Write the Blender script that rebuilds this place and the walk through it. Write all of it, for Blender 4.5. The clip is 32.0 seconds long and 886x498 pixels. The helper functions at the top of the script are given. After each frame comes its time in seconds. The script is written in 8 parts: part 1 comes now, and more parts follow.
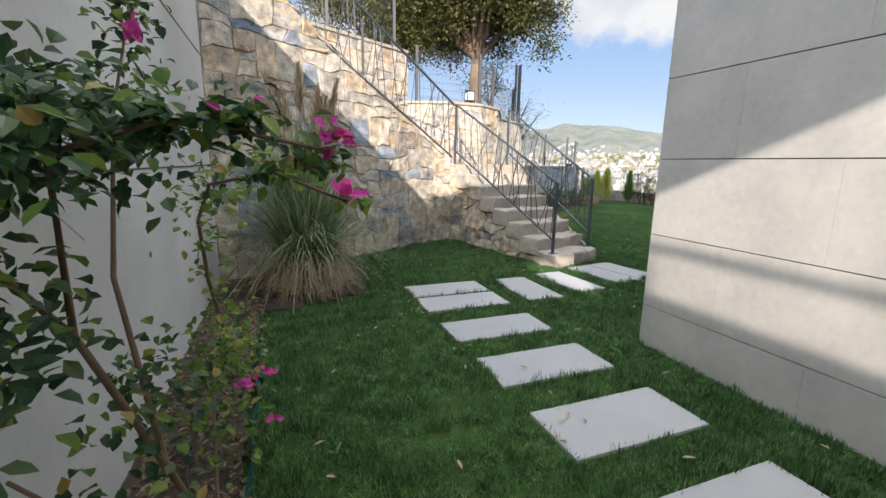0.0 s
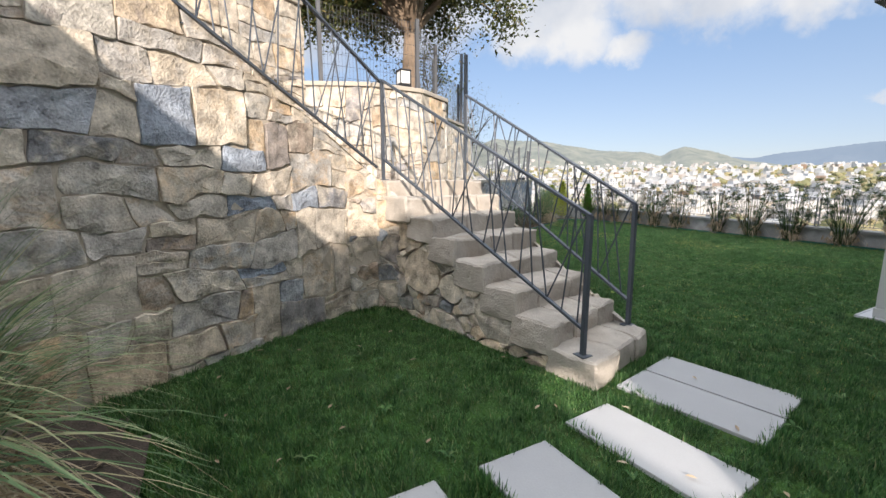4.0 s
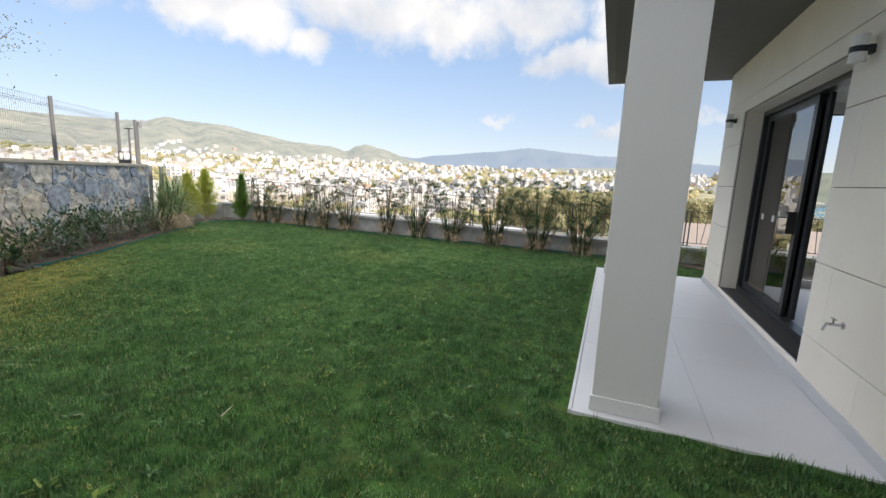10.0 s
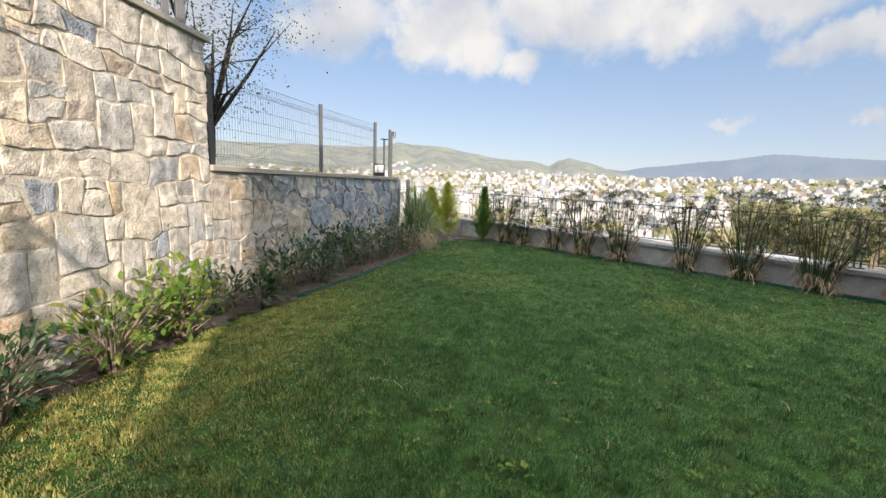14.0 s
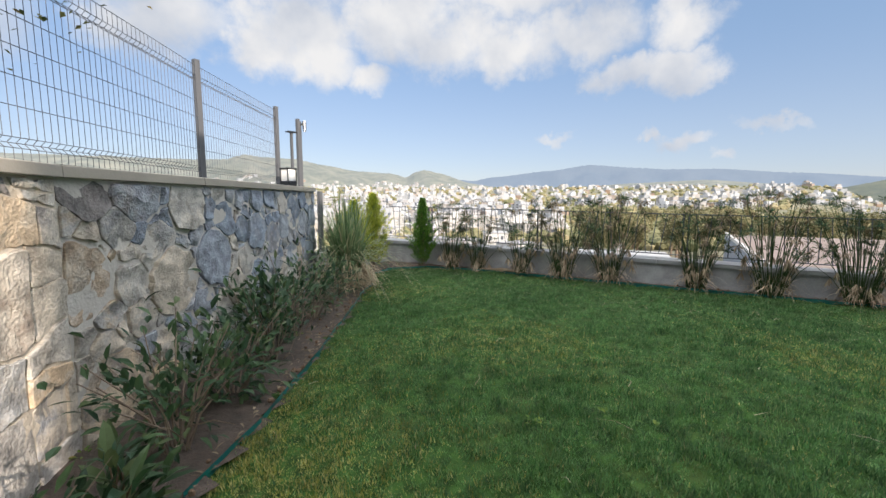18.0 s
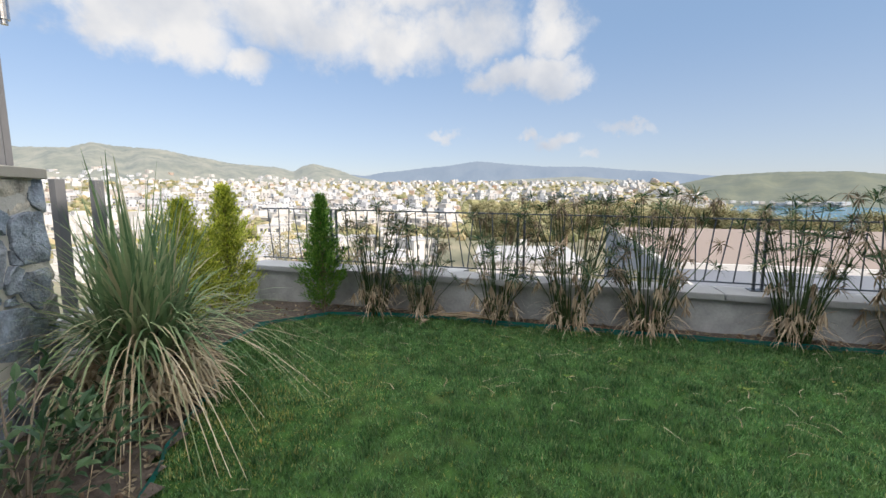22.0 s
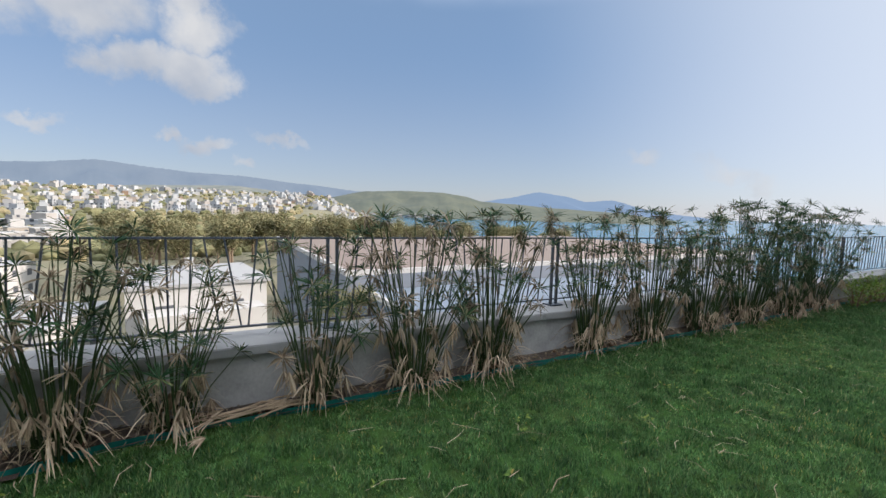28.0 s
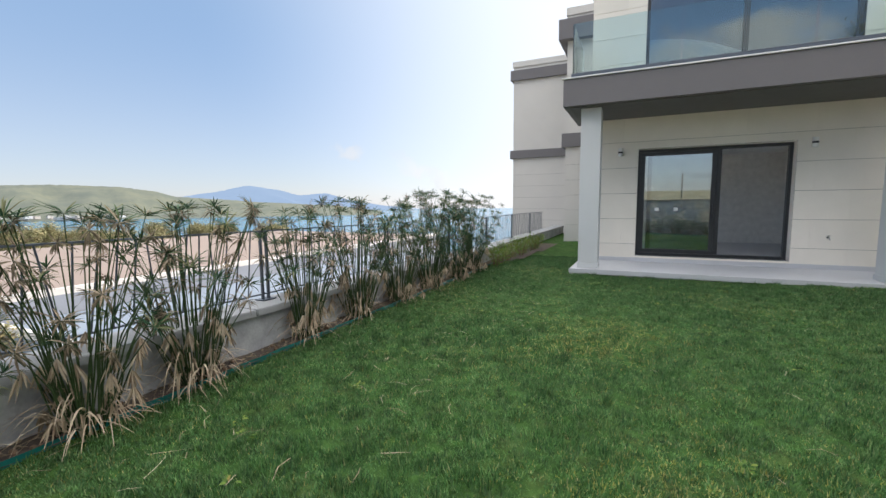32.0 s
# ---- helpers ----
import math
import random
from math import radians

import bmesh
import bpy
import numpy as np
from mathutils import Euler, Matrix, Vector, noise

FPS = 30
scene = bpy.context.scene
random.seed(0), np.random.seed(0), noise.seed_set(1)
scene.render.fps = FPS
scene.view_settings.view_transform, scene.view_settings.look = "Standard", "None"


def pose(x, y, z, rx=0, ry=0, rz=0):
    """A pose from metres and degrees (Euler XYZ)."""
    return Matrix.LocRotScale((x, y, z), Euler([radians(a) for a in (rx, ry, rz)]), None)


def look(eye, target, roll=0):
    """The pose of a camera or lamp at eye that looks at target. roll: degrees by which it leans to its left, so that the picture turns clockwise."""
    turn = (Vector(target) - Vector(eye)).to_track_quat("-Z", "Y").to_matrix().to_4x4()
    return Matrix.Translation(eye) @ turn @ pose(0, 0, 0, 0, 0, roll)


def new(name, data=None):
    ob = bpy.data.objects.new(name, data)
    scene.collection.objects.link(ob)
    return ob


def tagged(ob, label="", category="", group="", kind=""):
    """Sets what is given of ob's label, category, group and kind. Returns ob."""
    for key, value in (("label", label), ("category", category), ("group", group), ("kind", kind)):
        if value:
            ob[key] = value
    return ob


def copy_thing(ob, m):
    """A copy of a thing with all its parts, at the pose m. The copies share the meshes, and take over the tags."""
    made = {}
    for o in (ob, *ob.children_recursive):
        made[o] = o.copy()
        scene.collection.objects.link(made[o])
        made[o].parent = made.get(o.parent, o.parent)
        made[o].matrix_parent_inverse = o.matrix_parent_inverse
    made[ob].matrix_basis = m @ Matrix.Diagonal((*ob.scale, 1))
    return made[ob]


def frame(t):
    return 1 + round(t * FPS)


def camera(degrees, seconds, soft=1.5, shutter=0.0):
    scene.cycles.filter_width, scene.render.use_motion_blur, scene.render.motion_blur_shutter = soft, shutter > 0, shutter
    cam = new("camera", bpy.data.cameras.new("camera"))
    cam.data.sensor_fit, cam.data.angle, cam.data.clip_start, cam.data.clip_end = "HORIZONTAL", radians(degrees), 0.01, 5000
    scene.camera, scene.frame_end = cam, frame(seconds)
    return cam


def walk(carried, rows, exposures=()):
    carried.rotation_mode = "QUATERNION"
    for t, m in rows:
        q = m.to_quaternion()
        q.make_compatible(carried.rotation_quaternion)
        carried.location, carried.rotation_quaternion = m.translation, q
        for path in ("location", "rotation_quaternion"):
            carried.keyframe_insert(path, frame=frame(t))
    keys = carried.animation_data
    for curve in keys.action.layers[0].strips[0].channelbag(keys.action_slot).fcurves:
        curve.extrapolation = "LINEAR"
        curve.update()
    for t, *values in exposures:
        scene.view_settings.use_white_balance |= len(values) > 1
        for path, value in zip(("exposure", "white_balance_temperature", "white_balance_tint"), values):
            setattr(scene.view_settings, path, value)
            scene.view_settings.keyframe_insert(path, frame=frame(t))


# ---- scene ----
cam = camera(92.3, 32.0)
PATH = [
    (0, (-0.102, -0.208, 1.614), (0.6, 1.623, 1.222), 1.0),
    (0.5, (0.101, 0.006, 1.602), (0.786, 1.84, 1.194), 1.3),
    (1, (0.296, 0.344, 1.587), (0.977, 2.178, 1.171), 2.8),
    (1.5, (0.502, 0.831, 1.596), (1.209, 2.656, 1.184), 2.0),
    (2, (0.673, 1.298, 1.596), (1.47, 3.084, 1.178), 0.3),
    (2.5, (0.828, 1.749, 1.632), (1.697, 3.504, 1.225), 0.5),
    (4.5, (1.477, 3.195, 1.62), (2.545, 4.863, 1.344), -0.3),
    (5, (1.716, 3.406, 1.652), (3.027, 4.891, 1.374), -1.3),
    (5.5, (1.989, 3.575, 1.658), (3.487, 4.868, 1.371), -0.5),
    (6, (2.145, 3.731, 1.668), (3.873, 4.697, 1.381), -0.3),
    (6.5, (2.247, 3.86, 1.674), (4.121, 4.497, 1.382), -1.1),
    (7, (2.443, 3.937, 1.646), (4.366, 4.393, 1.339), -1.0),
    (7.5, (2.799, 4.033, 1.646), (4.74, 4.406, 1.342), -0.3),
    (8, (3.235, 4.181, 1.622), (5.186, 4.494, 1.31), -0.2),
    (8.5, (3.71, 4.3, 1.604), (5.669, 4.57, 1.298), 0.3),
    (9, (4.18, 4.374, 1.617), (6.132, 4.68, 1.307), 1.0),
    (9.5, (4.591, 4.497, 1.606), (6.521, 4.916, 1.29), 2.5),
    (10, (4.959, 4.629, 1.618), (6.798, 5.342, 1.288), 2.6),
    (10.5, (5.247, 4.779, 1.568), (6.903, 5.847, 1.223), 3.3),
    (11, (5.452, 5.067, 1.532), (6.952, 6.335, 1.155), 3.7),
    (11.5, (5.663, 5.407, 1.524), (7.119, 6.723, 1.14), 2.8),
    (12, (5.906, 5.811, 1.495), (7.318, 7.176, 1.114), 2.6),
    (12.5, (6.082, 6.27, 1.48), (7.438, 7.692, 1.105), 3.0),
    (13, (6.231, 6.713, 1.503), (7.56, 8.163, 1.14), 2.3),
    (13.5, (6.406, 7.16, 1.494), (7.737, 8.619, 1.179), 2.1),
    (14, (6.518, 7.618, 1.482), (7.851, 9.078, 1.182), 1.9),
    (14.5, (6.618, 8.028, 1.497), (7.99, 9.452, 1.201), 0.9),
    (16.5, (7.074, 9.57, 1.448), (8.651, 10.771, 1.183), 0.8),
    (17, (7.186, 9.956, 1.449), (8.813, 11.089, 1.187), 0.9),
    (17.5, (7.297, 10.374, 1.47), (8.976, 11.433, 1.224), -0.2),
    (18, (7.527, 10.761, 1.437), (9.26, 11.732, 1.203), 0.1),
    (18.5, (7.793, 11.11, 1.452), (9.564, 12.01, 1.224), 0.3),
    (19, (8.098, 11.468, 1.473), (9.913, 12.28, 1.255), -0.6),
    (19.5, (8.523, 11.737, 1.452), (10.375, 12.463, 1.245), -0.6),
    (20, (8.946, 11.974, 1.468), (10.822, 12.637, 1.259), -0.5),
    (20.5, (9.398, 12.218, 1.479), (11.285, 12.844, 1.263), -0.6),
    (21, (9.869, 12.396, 1.448), (11.762, 12.997, 1.218), -0.2),
    (21.5, (10.285, 12.574, 1.439), (12.182, 13.158, 1.191), 0.3),
    (22, (10.678, 12.835, 1.451), (12.593, 13.35, 1.195), -0.0),
    (22.5, (11.078, 13.046, 1.422), (13.008, 13.502, 1.164), 0.2),
    (23, (11.371, 13.245, 1.434), (13.329, 13.558, 1.172), 0.7),
    (23.5, (11.666, 13.434, 1.431), (13.649, 13.455, 1.173), 0.3),
    (24, (11.945, 13.528, 1.441), (13.908, 13.248, 1.175), 0.7),
    (24.5, (12.21, 13.633, 1.485), (14.162, 13.29, 1.22), 0.2),
    (26.5, (12.313, 13.99, 1.527), (14.257, 13.57, 1.314), 0.1),
    (27, (12.265, 14.034, 1.528), (14.195, 13.554, 1.32), 0.4),
    (27.5, (12.292, 14.099, 1.511), (14.136, 13.35, 1.315), 1.0),
    (28, (12.312, 14.177, 1.478), (14.061, 13.226, 1.292), 1.4),
    (28.5, (12.307, 14.196, 1.492), (13.965, 13.098, 1.283), 1.3),
    (29, (12.304, 14.199, 1.517), (13.857, 12.96, 1.284), 1.0),
    (29.5, (12.275, 14.205, 1.495), (13.696, 12.817, 1.266), 0.6),
    (30, (12.262, 14.191, 1.482), (13.556, 12.682, 1.26), 0.2),
    (30.5, (12.272, 14.179, 1.501), (13.478, 12.6, 1.27), 0.2),
    (31, (12.247, 14.165, 1.511), (13.359, 12.519, 1.278), -0.2),
    (31.5, (12.223, 14.168, 1.515), (13.187, 12.431, 1.283), -0.0),
    (32, (12.167, 14.173, 1.453), (13.0, 12.366, 1.246), -0.5),
]
walk(cam, [(t, look(eye, target, roll)) for t, eye, target, roll in PATH], exposures=[(0.0, 0.95, 6200, 10), (2.0, 0.82, 6050, 10), (5.0, 0.9, 6250, 10), (6.0, 0.9, 6200, 10), (8.0, 1.0, 6400, 10), (10.0, 1.12, 6500, 10), (11.0, 0.88, 6550, 10), (12.0, 0.93, 6600, 10), (14.0, 0.9, 6500, 10), (18.0, 0.86, 6300, 10), (23.0, 0.86, 6350, 10), (24.5, 0.8, 6200, 10), (27.0, 0.72, 6150, 10), (28.2, 0.56, 6100, 10), (29.0, 0.6, 6150, 10), (30.0, 0.85, 6250, 10), (31.0, 0.98, 6350, 10), (32.0, 1.05, 6400, 10)])

# ---- light: low sun from behind the house, blue sky with cumulus ----
SUN_EL, SUN_AZ = radians(21.4), radians(26.8)      # height; heading of the shadows, from +y towards +x
sun_data = bpy.data.lights.new("sun", "SUN")
sun_data.energy, sun_data.angle, sun_data.color = 4.2, radians(0.55), (1.0, 0.85, 0.71)
sun = new("sun", sun_data)
sun.matrix_world = look((0, 0, 30), (math.sin(SUN_AZ), math.cos(SUN_AZ), 30 - math.tan(SUN_EL)))

world = bpy.data.worlds.new("world")
scene.world = world
world.use_nodes = True


def build_sky():
    nt = world.node_tree
    nt.nodes.clear()
    N, L = nt.nodes.new, nt.links.new
    out, bg = N("ShaderNodeOutputWorld"), N("ShaderNodeBackground")
    sky = N("ShaderNodeTexSky")
    sky.sky_type, sky.sun_disc = "NISHITA", False
    sky.sun_elevation, sky.sun_rotation = SUN_EL, math.pi + SUN_AZ
    sky.air_density, sky.dust_density, sky.ozone_density = 1.0, 0.25, 2.5
    co = N("ShaderNodeTexCoord")
    warp = N("ShaderNodeTexNoise")
    warp.inputs["Scale"].default_value, warp.inputs["Detail"].default_value = 7.0, 7.0
    warp.inputs["Roughness"].default_value = 0.6
    L(co.outputs["Generated"], warp.inputs["Vector"])
    wsub = N("ShaderNodeVectorMath"); wsub.operation = "SUBTRACT"
    wsub.inputs[1].default_value = (0.5, 0.5, 0.5)
    L(warp.outputs["Color"], wsub.inputs[0])
    wsc = N("ShaderNodeVectorMath"); wsc.operation = "SCALE"; wsc.inputs["Scale"].default_value = 0.20
    L(wsub.outputs[0], wsc.inputs[0])
    wadd = N("ShaderNodeVectorMath"); wadd.operation = "ADD"
    L(co.outputs["Generated"], wadd.inputs[0]); L(wsc.outputs[0], wadd.inputs[1])

    def lump(az, el, wid, hei, soft=1.0):
        a, e = radians(az), radians(el)
        c = Vector((math.sin(a) * math.cos(e), math.cos(a) * math.cos(e), math.sin(e)))
        side = Vector((math.cos(a), -math.sin(a), 0))
        upv = side.cross(c)
        acc = None
        for axis, size in ((side, wid), (upv, hei)):
            d = N("ShaderNodeVectorMath"); d.operation = "DOT_PRODUCT"
            d.inputs[1].default_value = axis
            L(wadd.outputs[0], d.inputs[0])
            m = N("ShaderNodeMath"); m.operation = "SUBTRACT"; m.inputs[1].default_value = axis.dot(c)
            L(d.outputs["Value"], m.inputs[0])
            s_ = N("ShaderNodeMath"); s_.operation = "DIVIDE"; s_.inputs[1].default_value = radians(size)
            L(m.outputs[0], s_.inputs[0])
            p = N("ShaderNodeMath"); p.operation = "POWER"; p.inputs[1].default_value = 2.0
            a_ = N("ShaderNodeMath"); a_.operation = "ABSOLUTE"
            L(s_.outputs[0], a_.inputs[0]); L(a_.outputs[0], p.inputs[0])
            if acc is None:
                acc = p
            else:
                ad = N("ShaderNodeMath"); ad.operation = "ADD"
                L(acc.outputs[0], ad.inputs[0]); L(p.outputs[0], ad.inputs[1])
                acc = ad
        inv = N("ShaderNodeMath"); inv.operation = "SUBTRACT"; inv.inputs[0].default_value = 1.0
        L(acc.outputs[0], inv.inputs[1])
        dc = N("ShaderNodeVectorMath"); dc.operation = "DOT_PRODUCT"; dc.inputs[1].default_value = c
        L(wadd.outputs[0], dc.inputs[0])
        gt = N("ShaderNodeMath"); gt.operation = "GREATER_THAN"; gt.inputs[1].default_value = 0.2
        L(dc.outputs["Value"], gt.inputs[0])
        fr = N("ShaderNodeMath"); fr.operation = "MULTIPLY"
        mx0 = N("ShaderNodeMath"); mx0.operation = "MAXIMUM"; mx0.inputs[1].default_value = 0.0
        L(inv.outputs[0], mx0.inputs[0])
        L(mx0.outputs[0], fr.inputs[0]); L(gt.outputs[0], fr.inputs[1])
        k = N("ShaderNodeMath"); k.operation = "MULTIPLY"; k.inputs[1].default_value = soft
        L(fr.outputs[0], k.inputs[0])
        return k

    lumps = [lump(*c) for c in CLOUDS]
    top = lumps[0]
    for k in lumps[1:]:
        m = N("ShaderNodeMath"); m.operation = "MAXIMUM"
        L(top.outputs[0], m.inputs[0]); L(k.outputs[0], m.inputs[1])
        top = m
    detail = N("ShaderNodeTexNoise")
    detail.inputs["Scale"].default_value, detail.inputs["Detail"].default_value = 14.0, 9.0
    detail.inputs["Roughness"].default_value = 0.62
    L(co.outputs["Generated"], detail.inputs["Vector"])
    ramp = N("ShaderNodeMapRange"); ramp.interpolation_type = "SMOOTHSTEP"
    ramp.inputs["From Min"].default_value, ramp.inputs["From Max"].default_value = 0.04, 1.0
    dm = N("ShaderNodeMath"); dm.operation = "MULTIPLY_ADD"
    dm.inputs[1].default_value = 1.0
    ds = N("ShaderNodeMath"); ds.operation = "MULTIPLY_ADD"; ds.inputs[1].default_value = 1.3; ds.inputs[2].default_value = -0.65
    L(detail.outputs["Fac"], ds.inputs[0])
    L(top.outputs[0], dm.inputs[0])
    gate = N("ShaderNodeMath"); gate.operation = "MULTIPLY"
    g2 = N("ShaderNodeMapRange"); g2.inputs["From Max"].default_value = 0.3
    L(top.outputs[0], g2.inputs["Value"])
    L(ds.outputs[0], gate.inputs[0]); L(g2.outputs["Result"], gate.inputs[1])
    L(gate.outputs[0], dm.inputs[2])
    L(dm.outputs[0], ramp.inputs["Value"])
    # grey undersides and bright tops
    shade = N("ShaderNodeTexNoise"); shade.inputs["Scale"].default_value = 6.0; shade.inputs["Detail"].default_value = 5.0
    L(co.outputs["Generated"], shade.inputs["Vector"])
    cr = N("ShaderNodeValToRGB")
    cr.color_ramp.elements[0].position, cr.color_ramp.elements[0].color = 0.35, (CLOUD_DIM * 0.90, CLOUD_DIM * 0.95, CLOUD_DIM * 1.05, 1)
    cr.color_ramp.elements[1].position, cr.color_ramp.elements[1].color = 0.62, (CLOUD_LIT, CLOUD_LIT * 0.975, CLOUD_LIT * 0.95, 1)
    L(shade.outputs["Fac"], cr.inputs["Fac"])
    mix = N("ShaderNodeMix"); mix.data_type = "RGBA"
    L(ramp.outputs["Result"], mix.inputs["Factor"])
    tone = N("ShaderNodeMix"); tone.data_type, tone.blend_type = "RGBA", "MULTIPLY"
    tone.inputs["Factor"].default_value = 1.0
    tone.inputs["B"].default_value = (0.66, 0.61, 0.66, 1)
    L(sky.outputs["Color"], tone.inputs["A"])
    # summer haze: paler towards the horizon
    sepz = N("ShaderNodeSeparateXYZ"); L(co.outputs["Generated"], sepz.inputs[0])
    hz = N("ShaderNodeMapRange"); hz.interpolation_type = "SMOOTHSTEP"
    hz.inputs["From Min"].default_value, hz.inputs["From Max"].default_value = -0.02, 0.36
    L(sepz.outputs["Z"], hz.inputs["Value"])
    grad = N("ShaderNodeMix"); grad.data_type = "RGBA"
    grad.inputs["A"].default_value, grad.inputs["B"].default_value = (2.85, 3.15, 3.6, 1), (1.65, 2.42, 3.5, 1)
    L(hz.outputs["Result"], grad.inputs["Factor"])
    veil = N("ShaderNodeMix"); veil.data_type = "RGBA"; veil.inputs["Factor"].default_value = 0.62
    L(tone.outputs["Result"], veil.inputs["A"]); L(grad.outputs["Result"], veil.inputs["B"])
    # the air is whiter towards the sun
    sd = N("ShaderNodeVectorMath"); sd.operation = "DOT_PRODUCT"
    sd.inputs[1].default_value = (-math.sin(SUN_AZ) * math.cos(SUN_EL), -math.cos(SUN_AZ) * math.cos(SUN_EL), math.sin(SUN_EL))
    L(co.outputs["Generated"], sd.inputs[0])
    sr = N("ShaderNodeMapRange"); sr.interpolation_type = "SMOOTHSTEP"
    sr.inputs["From Min"].default_value, sr.inputs["From Max"].default_value = 0.25, 1.05
    L(sd.outputs["Value"], sr.inputs["Value"])
    glare = N("ShaderNodeMix"); glare.data_type = "RGBA"; glare.inputs["B"].default_value = (4.7, 4.85, 5.1, 1)
    L(sr.outputs["Result"], glare.inputs["Factor"]); L(veil.outputs["Result"], glare.inputs["A"])
    L(glare.outputs["Result"], mix.inputs["A"]); L(cr.outputs["Color"], mix.inputs["B"])
    # a broken cloud deck added overhead, out of view, extra bright to fill the shade
    sep = N("ShaderNodeSeparateXYZ"); L(co.outputs["Generated"], sep.inputs[0])
    hi = N("ShaderNodeMapRange"); hi.interpolation_type = "SMOOTHSTEP"
    hi.inputs["From Min"].default_value, hi.inputs["From Max"].default_value = 0.40, 0.62
    L(sep.outputs["Z"], hi.inputs["Value"])
    deck = N("ShaderNodeTexNoise"); deck.inputs["Scale"].default_value, deck.inputs["Detail"].default_value = 3.2, 7.0
    L(co.outputs["Generated"], deck.inputs["Vector"])
    cover = N("ShaderNodeMapRange"); cover.interpolation_type = "SMOOTHSTEP"
    cover.inputs["From Min"].default_value, cover.inputs["From Max"].default_value = 0.36, 0.52
    L(deck.outputs["Fac"], cover.inputs["Value"])
    both = N("ShaderNodeMath"); both.operation = "MULTIPLY"
    L(hi.outputs["Result"], both.inputs[0]); L(cover.outputs["Result"], both.inputs[1])
    mix2 = N("ShaderNodeMix"); mix2.data_type = "RGBA"
    mix2.inputs["B"].default_value = (CLOUD_FILL, CLOUD_FILL * 0.98, CLOUD_FILL * 0.96, 1)
    L(both.outputs[0], mix2.inputs["Factor"]); L(mix.outputs["Result"], mix2.inputs["A"])
    L(mix2.outputs["Result"], bg.inputs["Color"])
    bg.inputs["Strength"].default_value = SKY
    L(bg.outputs[0], out.inputs["Surface"])


SKY, CLOUD_LIT, CLOUD_DIM, CLOUD_FILL = 0.12, 4.1, 3.0, 12.5
# cumulus: heading, height, half width, half height in degrees
CLOUDS = [(28.5, 19, 8.7, 5.04), (39.5, 17.2, 7.25, 4.76), (44.6, 17, 7.25, 4.48), (50.2, 15.6, 4.93, 3.08), (42, 20.5, 11.6, 4.76), (55, 22, 10.15, 5.88), (61.5, 20, 8.7, 5.88), (69, 19.2, 9.42, 5.32), (77.5, 20.2, 8.7, 4.48), (83, 14.8, 6.67, 2.8), (88.5, 14.9, 6.38, 3.5),
          (89, 19.4, 5.8, 3.36), (66, 25, 20, 4), (38, 25, 12, 4), (76.4, 7, 2.6, 1.05, 0.7), (85.8, 7.9, 1.82, 0.84, 0.8), (89.4, 6.9, 3.12, 1.54, 0.85), (93.4, 4.9, 2.08, 0.84, 0.7), (98, 7.9, 4.68, 0.84, 0.6), (143.5, 6.3, 3.12, 1.26, 0.55),
          (152, 5, 5.2, 1.4, 0.5), (-8, 15, 12, 4.5), (9, 16, 11.6, 5.6), (-26, 17, 9, 5), (0, 32, 14, 6), (-60, 30, 20, 8), (-130, 35, 18, 8), (160, 42, 12, 5), (200, 30, 10, 5)]
build_sky()


